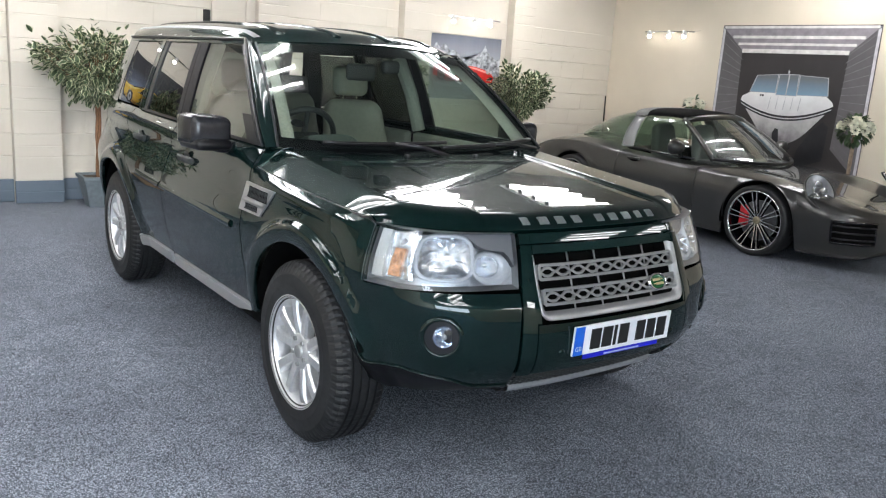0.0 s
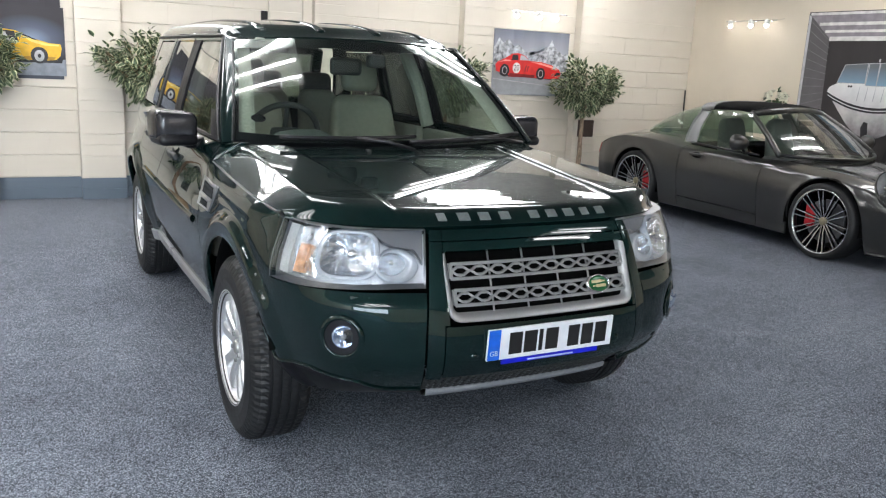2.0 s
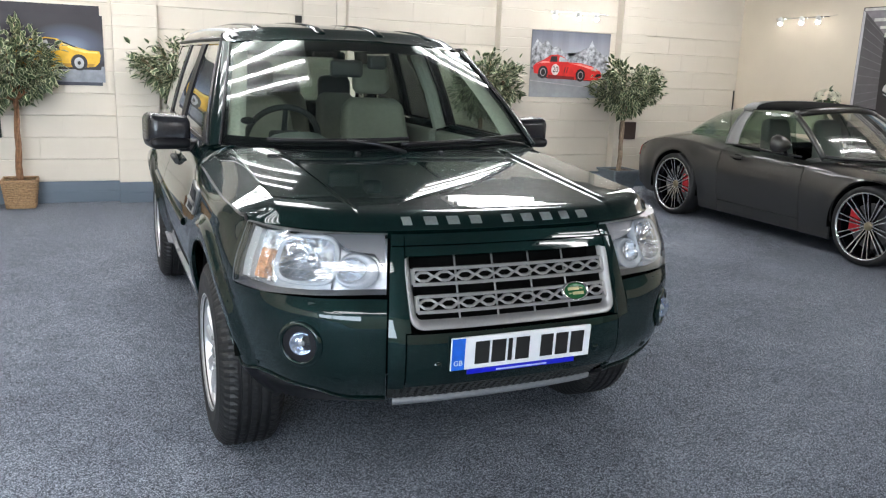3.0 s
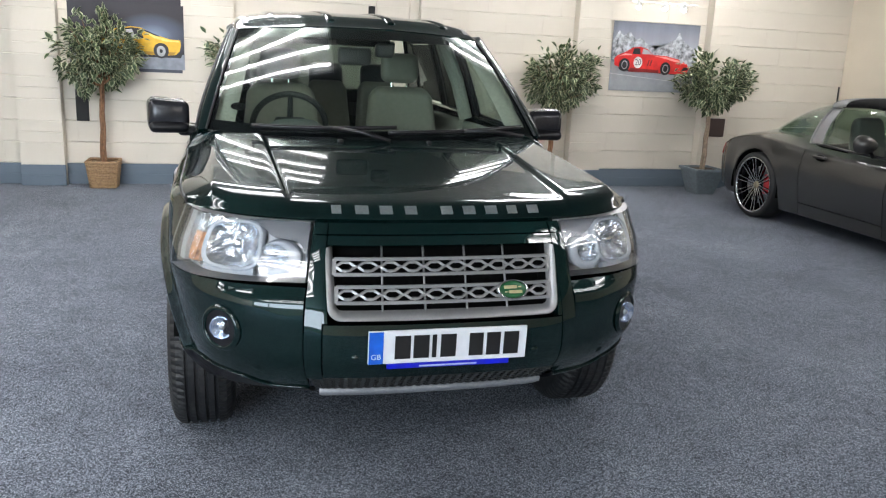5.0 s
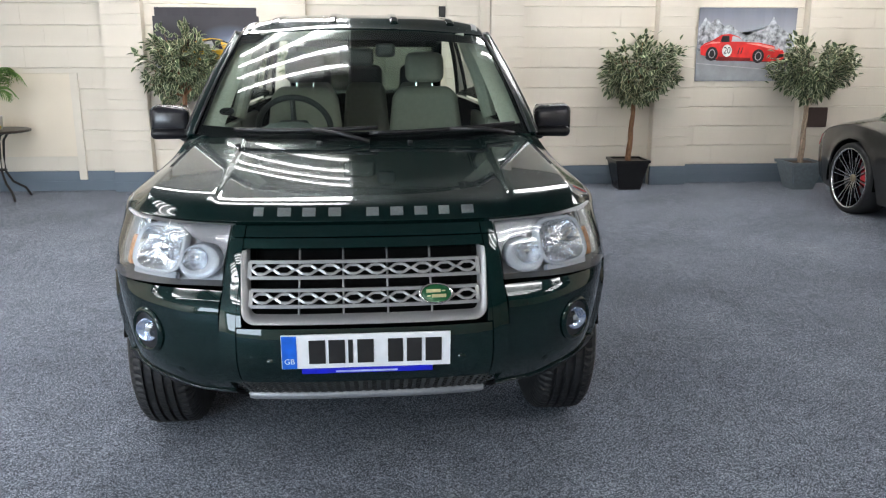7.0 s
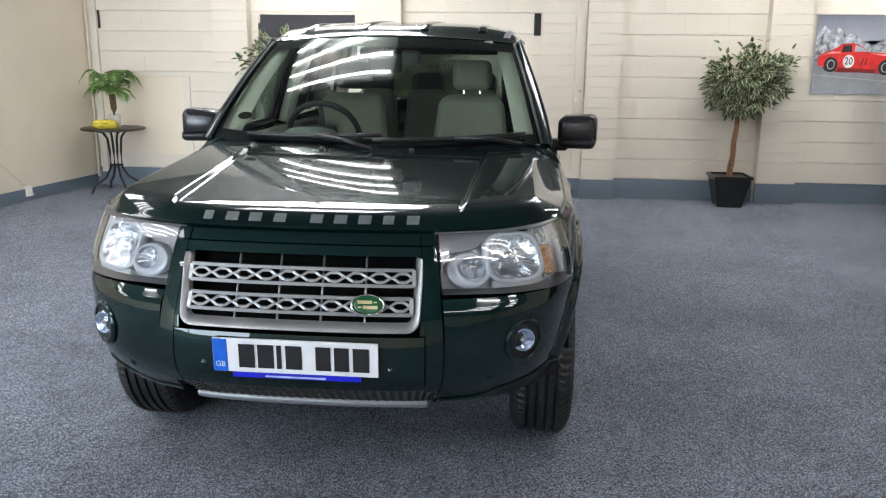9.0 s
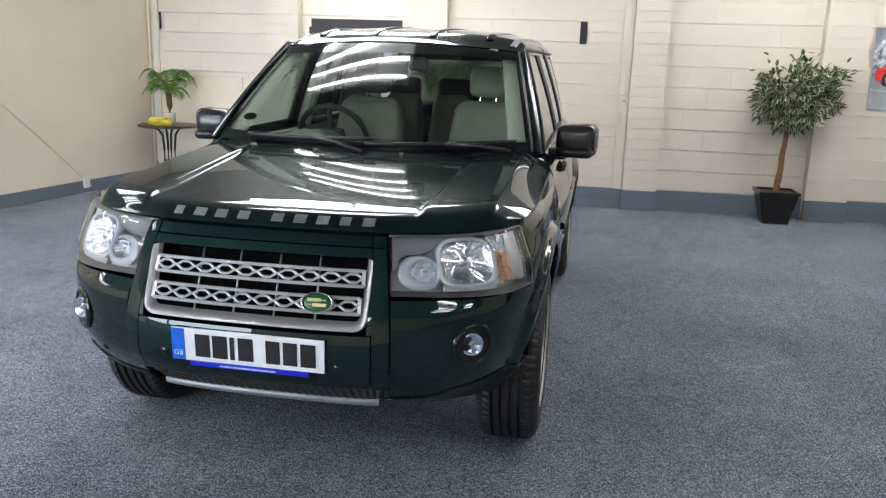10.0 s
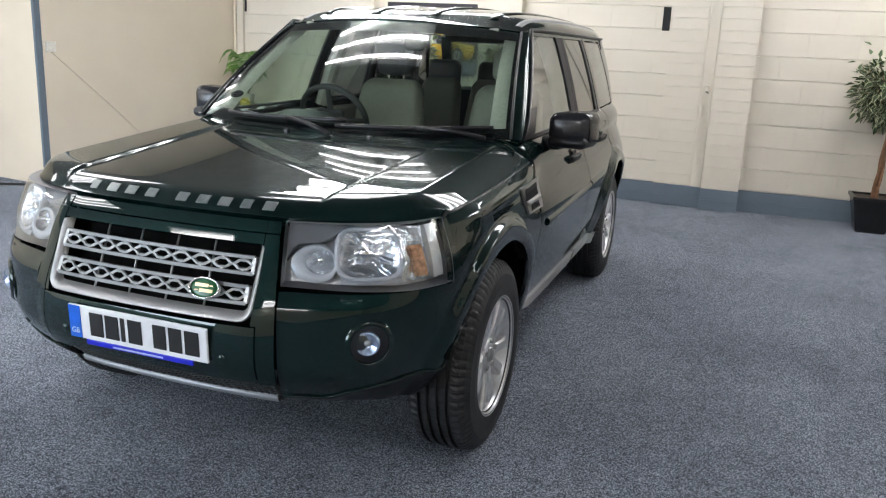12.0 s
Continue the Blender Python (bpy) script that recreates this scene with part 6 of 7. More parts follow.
for j in range(15):
    a = j * 2.4 + rnd.uniform(-0.2, 0.2)
    rise, reach = rnd.uniform(0.10, 0.36), rnd.uniform(0.28, 0.44)
    bm = bmesh.new()
    spine = [Vector((reach * t * math.cos(a), reach * t * math.sin(a), 0.35 + rise * math.sin(2.2 * t) - 0.16 * t * t)) for t in np.linspace(0, 1, 16)]
    tube(spine, 0.005, bm, 5, 0.3)
    for i in range(2, 16):
        d = (spine[i] - spine[i - 1]).normalized()
        s_ = d.cross(Vector((0, 0, 1))).normalized()
        L = 0.15 * math.sin(math.pi * min(1, 0.2 + i / 19))
        for sgn in (1, -1):
            tip = spine[i] + s_ * sgn * L * 0.8 + d * L * 0.6 - Vector((0, 0, L * 0.45))
            w_ = d * 0.011
            m_ = (spine[i] + tip) / 2 + Vector((0, 0, 0.012))
            q = [bm.verts.new(p) for p in (spine[i] - w_ * 0.6, spine[i] + w_ * 0.6, m_ + w_, tip, m_ - w_)]
            bm.faces.new(q if sgn > 0 else q[::-1])
    part("frond", bm, FROND, palm)


# white flower arrangements on stands
def flowers(u, v, top, radius, seed, n):
    rnd = random.Random(seed)
    f = tagged(new("flower_stand"), "round bunch of white roses on a slim stand", "flowers", "flower stands")
    f.matrix_world = pose(u, v, 0)
    part("stand", tube([(0, 0, 0), (0.01, 0, top * 0.5), (0, 0, top - radius * 0.6)], 0.022, segments=8), PALEBARK, f, smooth=True)
    part("foot", lathe([(0, 0.03), (0.12, 0.03), (0.14, 0.0), (0, 0)], 24), SLOT, f)
    WHITE_ = plain("petal_white", (0.78, 0.76, 0.62), 0.7, scale=40, vary=0.15)
    bm = bmesh.new()
    for _ in range(n * 5):
        d = Vector((rnd.gauss(0, 1), rnd.gauss(0, 1), rnd.gauss(-0.1, 0.8))).normalized()
        add_leaf(bm, Vector((0, 0, top - radius * 0.5)) + d * radius * 0.7, d + Vector((0, 0, -0.4)), Vector((0, 0, 1)), 0.075, (0, 0))
    tagged(part("leaves", bm, leaf_mat("rose_leaf", (0.02, 0.05, 0.015), (0.05, 0.09, 0.03)), f), kind="stuff")
    for _ in range(n):
        d = Vector((rnd.gauss(0, 1), rnd.gauss(0, 1), abs(rnd.gauss(0.2, 0.7)))).normalized()
        c = Vector((0, 0, top - radius * 0.5)) + Vector((d.x, d.y, d.z * 0.7)) * radius * 0.9
        bm = bmesh.new()
        q = d.to_track_quat("Z", "Y").to_matrix().to_4x4()
        for r_, h_, k_ in ((0.052, 0.0, 6), (0.040, 0.012, 6), (0.022, 0.02, 4)):
            for i in range(k_):
                a = 2 * math.pi * i / k_ + h_ * 40
                pa = [Vector((r_ * 0.3 * math.cos(a), r_ * 0.3 * math.sin(a), h_ - 0.01))] + [Vector((r_ * w_ * math.cos(a + da), r_ * w_ * math.sin(a + da), h_ + e_)) for w_, da, e_ in ((0.8, -0.6, 0.012), (1.1, 0, 0.014), (0.8, 0.6, 0.012))]
                bm.faces.new([bm.verts.new(Matrix.Translation(c) @ q @ v_) for v_ in pa])
        part("bloom", bm, WHITE_, f)


flowers(6.45, 2.55, 1.29, 0.19, 21, 34)
flowers(6.8, 4.92, 1.365, 0.13, 22, 12)

# shop window behind the camera's left
win = structure("window_1", box(LEFT - 3.2, -2.6, FRONT - 0.12, FRONT - 0.06, 0.5, 0.56), plain("window_frame_white", (0.6, 0.6, 0.6), 0.5), "wide shop window letting in cool daylight", "window")
for x in (LEFT - 3.16, -5.3, -2.64):
    part("window_frame", box(x - 0.04, x + 0.04, FRONT - 0.12, FRONT - 0.06, 0.56, 2.75), plain("window_bar_white", (0.6, 0.6, 0.6), 0.5), win)
day = bpy.data.lights.new("daylight", "AREA")
day.shape, day.size, day.size_y, day.energy, day.color = "RECTANGLE", 5.3, 2.15, 540.0, (0.74, 0.87, 1.0)
lamp_ob = new("daylight", day)
lamp_ob.matrix_world = ROOM @ pose(-5.3, FRONT - 0.15, 1.65, 90, 0, 0)

# ---- the grey sports car ----
# its own frame: x across, y to its rear from the front axle, z up
sports = tagged(new("sports_car"), "dark grey metallic sports car with black soft roof and silver hoop", "car")
sports.matrix_world = pose(5.465, 2.395, 0)
SP_Y = [-1.00, -0.96, -0.85, -0.6, -0.3, 0.0, 0.3, 0.7, 1.2, 1.8, 2.2, 2.45, 2.8, 3.15, 3.38, 3.46]
SP_W = [0.30, 0.52, 0.72, 0.84, 0.89, 0.905, 0.90, 0.885, 0.885, 0.90, 0.92, 0.926, 0.905, 0.81, 0.64, 0.45]
SP_S = [0.50, 0.53, 0.57, 0.645, 0.715, 0.755, 0.765, 0.785, 0.80, 0.825, 0.865, 0.88, 0.85, 0.775, 0.685, 0.64]
SP_C = [0.49, 0.52, 0.555, 0.615, 0.665, 0.715, 0.775, 0.812, 0.825, 0.85, 0.90, 0.92, 0.90, 0.82, 0.72, 0.66]
SP_R, SP_HUB = 0.375, 0.335


def sp_low(y):
    z = np.interp(y, [-1.0, -0.9, -0.4, 0.5, 2.0, 3.0, 3.46], [0.20, 0.145, 0.135, 0.14, 0.15, 0.19, 0.30])
    for hub in (0.0, 2.45):
        d = SP_R**2 - (y - hub) ** 2
        z = np.where(d > 0, np.maximum(z, SP_HUB + np.sqrt(np.maximum(d, 0))), z)
    return z


def sp_skin(y, v):
    """The sports car's skin: v from 0 at the sill over the shoulder (0.6) to 1 at the middle of the lid."""
    y, v = np.broadcast_arrays(np.asarray(y, float), np.asarray(v, float))
    w, zs, zc, zl = (smooth_interp(y, SP_Y, k) for k in (SP_W, SP_S, SP_C)), None, None, None
    w, zs, zc = w
    zl = sp_low(y)
    t = np.clip(v / 0.6, 0, 1)
    z_side = zl + (zs - 0.05 - zl) * t
    h = (z_side - 0.17) / (zs - 0.17)
    x_side = w * (0.93 + 0.07 * np.sin(np.clip(h * 1.35, 0, 1) * math.pi / 2)) - w * 0.075 * np.clip((h - 0.55) / 0.45, 0, 1) ** 2
    u = np.clip((v - 0.6) / 0.4, 0, 1)
    x0 = x_side
    th = u * math.pi / 2
    x_top = x0 * (1 - u) ** 1.0
    crown = (zs - 0.05) + 0.05 * np.sin(np.clip(u / 0.28, 0, 1) * math.pi / 2)
    blend = np.clip((u - 0.18) / 0.5, 0, 1)
    blend = blend * blend * (3 - 2 * blend)
    z_top = crown * (1 - blend) + zc * blend
    for hub in (0.0, 2.45):
        r = np.hypot(y - hub, z_side - SP_HUB)
        x_side = x_side + 0.012 * np.exp(-(((r - SP_R) / 0.05) ** 2))
    return np.stack([np.where(v <= 0.6, x_side, x_top), y, np.where(v <= 0.6, z_side, z_top)], -1)


ya = np.array(sorted(set(np.round(np.concatenate([np.linspace(-1.0, 3.46, 90), SP_R * np.cos(np.linspace(0.02, 3.12, 40)), 2.45 + SP_R * np.cos(np.linspace(0.02, 3.12, 40))]), 4))))
va = np.concatenate([np.linspace(0, 0.6, 20), np.linspace(0.6, 1, 28)[1:]])
for name, y0, y1, v0, v1, label in (("front_body", -1.0, 0.745, 0, 1, "grey metallic nose and front wing"), ("door", 0.752, 1.80, 0.12, 0.66, "grey metallic door"), ("sill", 0.752, 1.80, 0, 0.112, ""), ("rear_body", 1.807, 3.46, 0, 1, "grey metallic rear quarter")):
    ys = np.concatenate([[y0], ya[(ya > y0 + 0.003) & (ya < y1 - 0.003)], [y1]])
    vs_ = va[(va > v0) & (va < v1)]
    vs_ = np.concatenate([[v0], vs_, [v1]])
    g = sp_skin(ys[:, None], vs_[None])
    for k in (1, -1):
        sheet(name, g if k > 0 else mirrored(g), GREY_PAINT, sports, 0.015, label, flip=(k < 0))
yy_ = np.linspace(-0.99, -0.40, 24)
lip_ = sp_skin(yy_, np.zeros(24))
for k in (1, -1):
    g = np.stack([lip_ * np.array([f, 1, 1]) + np.array([0, dy_, dz_]) for f, dy_, dz_ in ((0.96, 0.02, 0.012), (1.012, -0.012, 0.010), (1.012, -0.012, -0.012), (0.94, 0.03, -0.022))], 1)
    sheet("front_splitter", g if k > 0 else mirrored(g), BLACK, sports, label="black plastic splitter under the nose", flip=(k > 0))
part("underbody", box(-0.62, 0.62, -0.8, 3.3, 0.16, 0.5, 0.05), DARK, sports)
for k in (1, -1):
    part("sill_core", box(k * 0.6, k * 0.82, 0.42, 2.04, 0.16, 0.35), DARK, sports)
    for hub in (0.0, 2.45):
        a = np.linspace(-0.2, math.pi + 0.2, 30)
        rows = np.array([[(k * x, hub + 0.379 * math.cos(t), SP_HUB + 0.379 * math.sin(t)) for x in (0.55, 0.7, 0.83, 0.905)] for t in a])
        sheet("wheel_arch_liner", rows, DARK, sports, flip=(k > 0))
        bm = bmesh.new()
        bm.faces.new([bm.verts.new((k * 0.6, hub + 0.385 * math.cos(t), SP_HUB + 0.385 * math.sin(t))) for t in np.linspace(0, math.pi, 24)])
        part("arch_wall", bm, DARK, sports)

FACE = plain("machined_spoke", (0.75, 0.74, 0.73), 0.22, 0.9, scale=80, vary=0.05)
CALIPER = plain("caliper_red", (0.6, 0.02, 0.03), 0.35)


def slim_wheel(parent, x, hub, k, spin):
    w = new("wheel")
    w.parent = parent
    w.matrix_basis = pose(x, hub, SP_HUB) @ Matrix.Rotation(math.pi / 2 * k, 4, "Y") @ Matrix.Rotation(spin, 4, "Z")
    part("tyre", lathe([(0.276, -0.11), (0.296, -0.124), (0.318, -0.12), (0.335, -0.10), (0.338, 0.0), (0.335, 0.10), (0.318, 0.12), (0.296, 0.124), (0.276, 0.113)], 72), RUBBER, w, "low black tyre", True)
    rim = part("rim", lathe([(0.262, -0.10), (0.276, -0.11), (0.276, 0.11), (0.285, 0.118), (0.278, 0.121), (0.270, 0.112), (0.262, 0.09), (0.262, -0.1), (0.262, -0.1)], 64), GLOSSBLACK, w, "black and silver slim-spoked rim", True)
    for i in range(10):
        for da in (-0.058, 0.058):
            a = 2 * math.pi * i / 10
            bm = bmesh.new()
            sec = []
            for r, off, wd, top in ((0.035, 0.0, 0.0062, 0.07), (0.12, 0.4, 0.0062, 0.088), (0.270, 1.0, 0.0066, 0.108)):
                c, s_ = r, r * math.tan(da) * (0.4 + 0.6 * off) + (0.010 if da > 0 else -0.010)
                sec.append([bm.verts.new(p) for p in ((c, s_ - wd, top - 0.03), (c, s_ - wd * 0.7, top), (c, s_ + wd * 0.7, top), (c, s_ + wd, top - 0.03))])
            for p, q in zip(sec, sec[1:]):
                for j in range(3):
                    f = bm.faces.new((p[j], q[j], q[j + 1], p[j + 1]))
                    f.material_index = 0 if j == 1 else 1
            bmesh.ops.recalc_face_normals(bm, faces=bm.faces)
            bm.transform(Matrix.Rotation(a, 4, "Z"))
            part("spoke", bm, [FACE, GLOSSBLACK], rim)
    part("centre_cap", lathe([(0, 0.085), (0.025, 0.084), (0.034, 0.078), (0.04, 0.06)], 24), plain("cap_gold", (0.28, 0.24, 0.16), 0.35, 0.5), rim, smooth=True)
    part("brake_disc", cyl(0.19, 0.19, 0.02, Matrix.Translation((0, 0, 0.03)), 40), plain("disc_steel", (0.25, 0.25, 0.26), 0.35, 0.9), w)
    part("rim_lip", lathe([(0.270, 0.112), (0.273, 0.118), (0.279, 0.1225), (0.284, 0.120)], 64), FACE, rim, "bright machined lip", True)
    side = 1 if hub < 1 else -1
    bm = box(-0.075, 0.125, min(side * 0.10, side * 0.195), max(side * 0.10, side * 0.195), 0.02, 0.065, 0.014)
    bm.transform(Matrix.Rotation(-spin, 4, "Z"))
    part("brake_caliper", bm, CALIPER, w, "red brake caliper")


for hub in (0.0, 2.45):
    for k in (1, -1):
        slim_wheel(sports, k * 0.795, hub, k, 0.15)


# cabin of the sports car
def sp_screen(x, v):
    half = 0.70 + (0.535 - 0.70) * v
    foot, head = 0.37 + 0.32 * x**2, 1.08 + 0.14 * x**2
    y = foot + (head - foot) * v
    z = 0.81 + 0.02 * x**2 + (1.232 - 0.05 * x**2 - 0.81 - 0.02 * x**2) * v + 0.02 * np.sin(math.pi * v)
    return np.stack(np.broadcast_arrays(x * half, y, z), -1)


xs = np.linspace(-1, 1, 25)
vs_ = np.linspace(0, 1, 16)
sheet("windscreen", sp_screen(xs[:, None], vs_[None]), SCREEN, sports)
for k in (1, -1):
    pts = [tuple(p) for p in sp_screen(np.full(12, float(k)), np.linspace(-0.02, 1.0, 12))]
    bm = tube(pts, 0.028, segments=10)
    part("screen_pillar", bm, GREY_PAINT, sports, "grey windscreen pillar", True)
part("screen_header", tube([tuple(p) for p in sp_screen(np.linspace(-1, 1, 15), np.ones(15))], 0.033, segments=8), GREY_PAINT, sports, smooth=True)
part("screen_foot", tube([tuple(p) for p in sp_screen(np.linspace(-1, 1, 15), np.zeros(15))], 0.018, segments=8), BLACK, sports, smooth=True)


def sp_roof(y, a):
    half = smooth_interp(y, [1.06, 1.3, 1.6, 1.9], [0.535, 0.555, 0.57, 0.58])
    th = a * math.pi / 2
    top = smooth_interp(y, [1.06, 1.3, 1.6, 1.9], [1.245, 1.275, 1.285, 1.27])
    edge_ = smooth_interp(y, [1.06, 1.3, 1.6, 1.9], [1.185, 1.20, 1.195, 1.17])
    x = half * np.sin(th) ** 0.7
    return np.stack(np.broadcast_arrays(x, y + 0.13 * a**2 * np.clip((1.5 - y) / 0.44, 0, 1), edge_ + (top - edge_) * np.cos(th) ** 0.7), -1)


g = sp_roof(np.linspace(1.135, 1.73, 20)[:, None], np.linspace(0, 1, 16)[None])
g = np.concatenate([mirrored(g[:, ::-1]), g[:, 1:]], axis=1)
sheet("soft_top", np.transpose(g, (1, 0, 2)), plain("soft_top_cloth", (0.0025, 0.0025, 0.003), 0.95, scale=300, vary=0.3, bump=0.4, Specular_IOR_Level=0.15), sports, 0.008, "black fabric roof panel")
# silver hoop behind the doors
for k in (1, -1):
    t = np.linspace(0, 1, 16)
    rows = []
    for d, o in ((0.0, 0.0), (0.015, 0.014), (0.105, 0.014), (0.12, 0.0)):
        yb, yt = 1.63 + d * 1.25, 1.70 + d
        p0 = np.array([0.80 + o, yb + 0.02, 0.84])
        p1 = np.array([0.585 + o * 0.8, yt, 1.17])
        rows.append(np.outer(1 - t, p0) + np.outer(t, p1) + np.outer(np.sin(math.pi * t), [0.028, 0, 0.012]))
    g = np.stack(rows)
    sheet("hoop", g if k > 0 else mirrored(g), plain("hoop_silver", (0.22, 0.22, 0.225), 0.5, 0.4, scale=100, vary=0.04), sports, 0.02, "brushed silver roll hoop", flip=(k > 0))
g = sp_roof(np.linspace(1.69, 1.86, 6)[:, None], np.linspace(0, 1, 16)[None]) + np.array([0, 0, 0.006])
g = np.concatenate([mirrored(g[:, ::-1]), g[:, 1:]], axis=1)
sheet("hoop_top", np.transpose(g, (1, 0, 2)), plain("hoop_top_silver", (0.22, 0.22, 0.225), 0.5, 0.4, scale=100, vary=0.04), sports, 0.02)
# rear glass bowl
t = np.linspace(0, 1, 20)
a = np.linspace(-1, 1, 31)
top = np.stack([0.575 * np.sign(a) * np.abs(a) ** 0.8, 1.86 + 0.0 * a, 1.262 - 0.10 * np.abs(a) ** 3], -1)
low = np.stack([0.70 * np.sin(a * math.pi / 2), 2.35 + 0.55 * np.cos(a * math.pi / 2) - 0.42 * np.abs(a) ** 4, 0.90 + 0.0 * a], -1)
low[:, 1] = np.where(np.abs(a) > 0.85, low[:, 1] - (np.abs(a) - 0.85) * 1.2, low[:, 1])
g = low[:, None] * (1 - t)[None, :, None] + top[:, None] * t[None, :, None] + np.sin(math.pi * t)[None, :, None] * np.array([0, 0.03, 0.05])
sheet("rear_glass", g, glass("rear_glass_green", (0.38, 0.52, 0.45)), sports, flip=True)
for k in (1, -1):
    # door windows
    u, t = np.linspace(0, 1, 10)[:, None], np.linspace(0, 1, 10)[None]
    yl, yr = 0.86 + 0.30 * t, 1.64 + 0.06 * t
    yy_ = yl + (yr - yl) * u
    xx_ = 0.80 + (0.575 - 0.80) * t + 0.03 * np.sin(math.pi * t)
    g = np.stack(np.broadcast_arrays(xx_ + 0 * u, yy_, 0.82 + (1.175 - 0.82) * t + 0 * u), -1)
    sheet("door_glass", g if k > 0 else mirrored(g), TINTED, sports, flip=(k < 0))
    p = [(k * 0.80, 0.84, 0.815), (k * 0.81, 1.2, 0.822), (k * 0.805, 1.72, 0.845)]
    part("belt_trim", tube(p, 0.012, segments=6), BLACK, sports, smooth=True)
    # mirror
    bm = bmesh.new()
    bmesh.ops.create_uvsphere(bm, u_segments=28, v_segments=16, radius=1)
    for v_ in bm.verts:
        t = (v_.co.x * k + 1) / 2
        v_.co = Vector((v_.co.x * 0.115, v_.co.y * (0.10 if v_.co.y < 0 else 0.012), v_.co.z * (0.064 + 0.032 * t) + 0.010 * t))
    bmesh.ops.recalc_face_normals(bm, faces=bm.faces)
    mir = part("door_mirror", bm, GREY_PAINT, sports, "grey door mirror", True)
    mir.matrix_basis = pose(k * 0.945, 0.98, 0.915)
    part("mirror_glass", lathe([(0, 0.014), (0.085, 0.0135), (0.093, 0.010)], 28, m=pose(k * 0.004, 0, 0.004, -90) @ Matrix.Diagonal((1, 0.68, 1, 1))), CHROME, mir, smooth=True)
    part("mirror_foot", tube([(-k * 0.13, 0.02, -0.10), (-k * 0.08, 0.0, -0.06), (-k * 0.02, 0, -0.04)], 0.018, segments=8), BLACK, mir, smooth=True)
    # handle, lamps, intakes
    hp = sp_skin(1.55, 0.44)
    bm = box(-0.006, 0.022, -0.085, 0.085, -0.014, 0.014, 0.007)
    bm.transform(Matrix.Translation((k * (hp[0] - 0.004), 1.55, 0.735)) @ Matrix.Diagonal((k, 1, 1, 1)))
    part("door_handle", bm, GREY_PAINT, sports, smooth=True)
    part("handle_cup", lathe([(0, 0.004), (0.8, 0.002), (1, -0.003)], 24, m=Matrix.Translation((k * (hp[0] + 0.0), 1.55, 0.73)) @ Matrix.Rotation(k * math.pi / 2, 4, "Y") @ Matrix.Diagonal((0.03, 0.07, 1, 1))), DARK, sports, smooth=True)
    c = Vector((0.715, -0.485, 0.69))
    nrm = Vector((0.45, -0.56, 0.70)).normalized()
    q = nrm.to_track_quat("Z", "Y").to_matrix().to_4x4()
    m_ = Matrix.Translation((c.x * k, c.y, c.z - 0.012)) @ (q if k > 0 else Matrix.Diagonal((-1, 1, 1, 1)) @ q)
    oval = Matrix.Diagonal((0.128, 0.195, 1, 1))
    head = part("headlamp", lathe([(0, -0.02), (0.6, -0.015), (0.9, 0.0), (0.97, 0.012)], 36, m=m_ @ oval), plain("lamp_grey", (0.42, 0.42, 0.44), 0.3, 0.6), sports, "oval clear headlamp", True)
    part("lamp_frame", lathe([(0.93, 0.0), (0.97, 0.016), (1.03, 0.014), (1.06, -0.01)], 36, m=m_ @ oval), GREY_PAINT, head, smooth=True)
    for ox, oy in ((-0.036, -0.07), (0.036, -0.07), (-0.036, 0.01), (0.036, 0.01), (0.0, 0.085)):
        part("lamp_cell", lathe([(0.0, -0.004), (0.02, 0.0), (0.030, 0.014), (0.034, 0.014), (0.036, 0.0)], 20, m=m_ @ Matrix.Translation((ox, oy, 0.0))), CHROME, head, smooth=True)
    part("lamp_glass", lathe([(0, 0.034), (0.5, 0.030), (0.8, 0.022), (0.97, 0.014)], 36, m=m_ @ oval), LENS, head, smooth=True)
    for y0, y1, z0, z1 in ((-0.955, -0.70, 0.27, 0.46),):
        yy_ = np.linspace(y0, y1, 10)
        lo = sp_low(yy_)
        zs_ = smooth_interp(yy_, SP_Y, SP_S)
        va_ = lambda z: 0.6 * (z - lo) / (zs_ - 0.05 - lo)
        tt = np.linspace(0, 1, 6)
        g = np.stack([sp_skin(yy_, np.clip(va_(z0 + (z1 - z0) * q_), 0, 0.6)) for q_ in tt], 1) * np.array([1.006, 1, 1]) + np.array([0, -0.004, 0])
        # no hole here: a near-black patch on the skin paints the intake's shade
        sheet("side_intake", g if k > 0 else mirrored(g), DARK, sports, flip=(k < 0), label="black bumper intake")
        ring = np.concatenate([g[:, 0], g[-1, 1:], g[-2::-1, -1], g[0, -2::-1]]) * np.array([1.008, 1, 1])
        part("intake_frame", tube([tuple(p) for p in (ring if k > 0 else mirrored(ring))], 0.012, segments=8), GLOSSBLACK, sports, smooth=True)
        for q_ in (0.2, 0.5, 0.8):
            pts = sp_skin(yy_, np.clip(va_(z0 + (z1 - z0) * q_), 0, 0.6)) * np.array([k * 1.012, 1, 1]) + np.array([0, -0.008, 0])
            part("intake_slat", tube([tuple(p) for p in pts], 0.008, segments=6), BLACK, sports, smooth=True)
    g = sp_skin(np.linspace(3.28, 3.42, 6)[:, None], np.linspace(0.44, 0.60, 5)[None]) * np.array([1.008, 1, 1])
    sheet("tail_lamp", g if k > 0 else mirrored(g), plain("tail_red", (0.35, 0.01, 0.01), 0.15), sports, 0.01, "red tail lamp", flip=(k < 0))
    g = sp_skin(np.linspace(-0.44, -0.36, 4)[:, None], np.array([0.46, 0.50])[None]) * np.array([1.006, 1, 1])
    sheet("side_marker", g if k > 0 else mirrored(g), LENS, sports, flip=(k < 0))
SEATGREY = plain("seat_grey", (0.16, 0.17, 0.16), 0.6, scale=80)
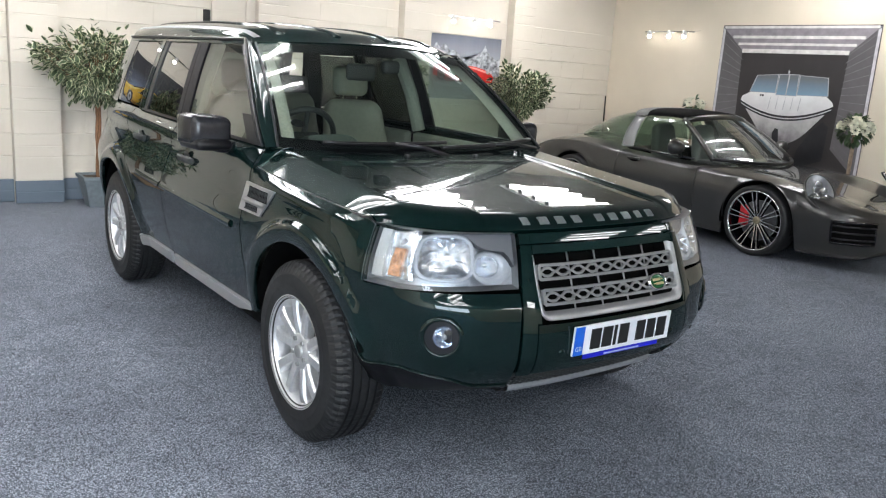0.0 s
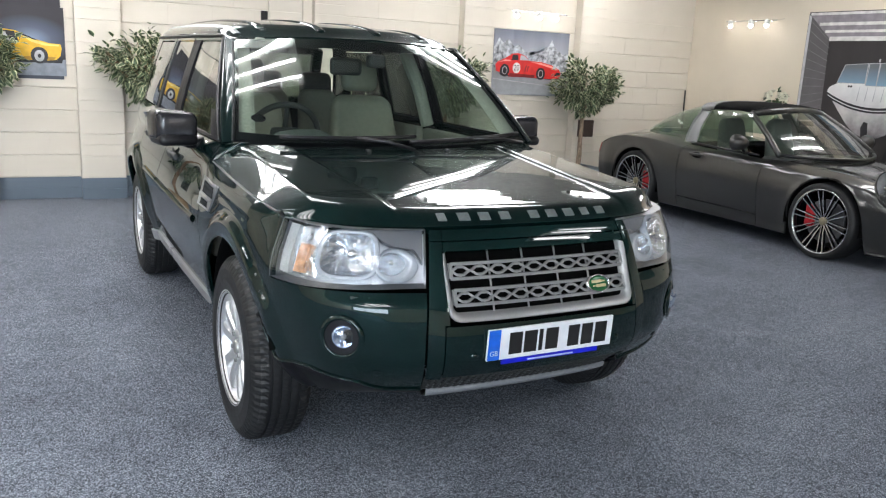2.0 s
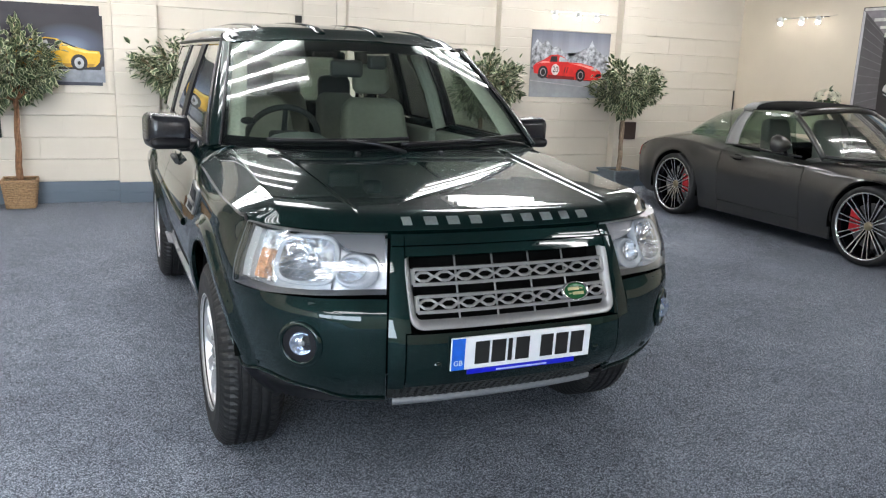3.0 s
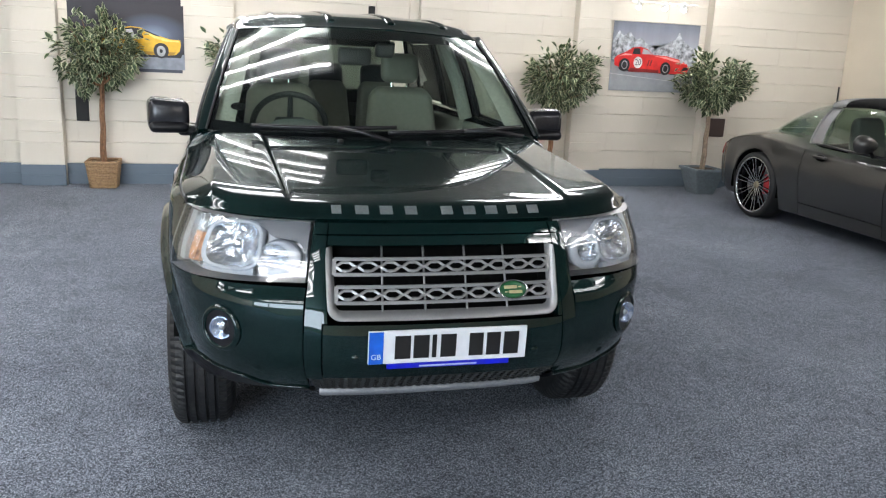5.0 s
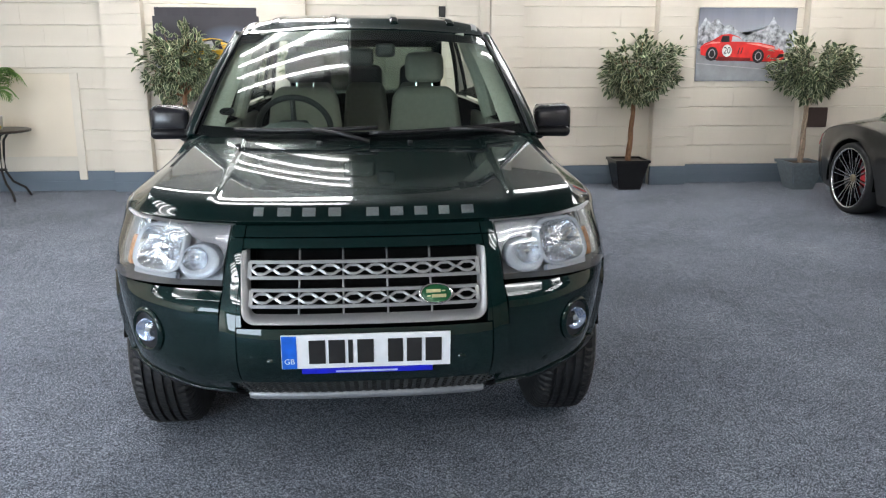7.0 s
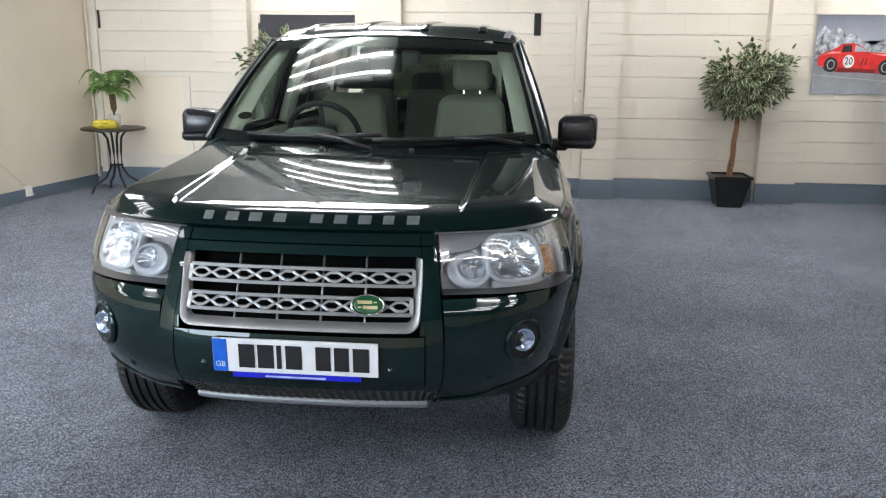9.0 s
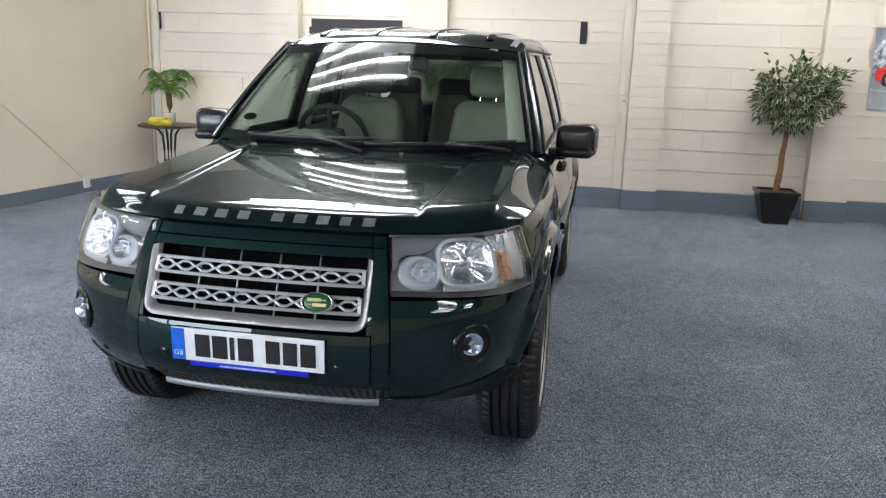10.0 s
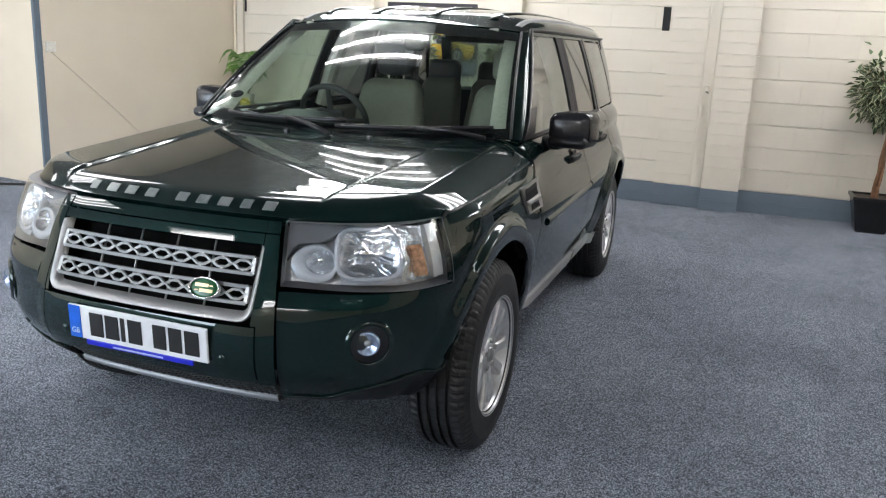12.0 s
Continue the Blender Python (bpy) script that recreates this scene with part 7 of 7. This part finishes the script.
for x in (-0.36, 0.36):
    seat = new("seat")
    seat.parent = sports
    seat.matrix_basis = pose(x, 1.45, 0)
    bm = box(-0.23, 0.23, -0.06, 0.06, 0.0, 0.66, 0.055, 4)
    for v_ in bm.verts:
        v_.co.x *= 1 - 0.45 * max(0, v_.co.z - 0.42) / 0.24
    bm.transform(pose(0, 0.05, 0.46, -12))
    part("backrest", bm, SEATGREY, seat, "grey leather backrest", True)
    part("cushion", box(-0.24, 0.24, -0.45, 0.06, 0.36, 0.50, 0.05, 3), SEATGREY, seat, smooth=True)
part("cabin_tub", box(-0.70, 0.70, 0.75, 2.2, 0.3, 0.36), DARK, sports)
part("dashboard", box(-0.68, 0.68, 0.62, 0.92, 0.66, 0.80, 0.04, 3), TRIM_DARK, sports, smooth=True)
part("parcel_shelf", box(-0.62, 0.62, 1.85, 2.7, 0.78, 0.84, 0.03), TRIM_DARK, sports)
part("mirror_inside", box(-0.11, 0.11, 0.98, 1.0, 1.08, 1.14, 0.01), TRIM_DARK, sports)

# ---- ceiling lamps: trays of four tubes ----
TUBE = glowing("tube_glow", (0.985, 0.98, 1.0), TUBE_POWER)
lamps = []
# unseen trays at (2.5, -1.7) and (4.4, -1.4) are added to brighten the floor
PLACES = [(-0.72, 2.4), (-0.72, 4.8), (-1.9, 4.8), (1.78, 3.25), (2.8, 5.1), (6.2, 2.9), (5.1, 5.3), (2.5, -1.7), (4.4, -1.4), (-3.25, 2.4), (-3.25, 0.9), (-3.25, -1.0), (-3.25, -3.6), (-1.9, -2.9), (0.7, -5.6), (-6.4, -1.0), (-6.4, 1.0)]
for xx, yy in PLACES:
    if not lamps:
        lamp = tagged(new("ceiling_light"), "white ceiling light tray with four bare fluorescent tubes", "ceiling light", "ceiling light trays")
        part("tray", box(-0.58, 0.58, -0.52, 0.52, -0.03, 0.0, 0.004), plain("tray_white", (0.88, 0.88, 0.87), 0.5), lamp)
        for k in range(4):
            dy = -0.39 + 0.26 * k
            part("tube", between((-0.55, dy, -0.060), (0.55, dy, -0.060), 0.026, segments=12), TUBE, lamp)
            part("end_cap", box(-0.575, -0.55, dy - 0.03, dy + 0.03, -0.085, -0.03), CEILING, lamp)
        lamp.matrix_world = pose(xx, yy, CEIL)
    else:
        lamp = copy_thing(lamps[0], pose(xx, yy, CEIL))
    lamps.append(lamp)
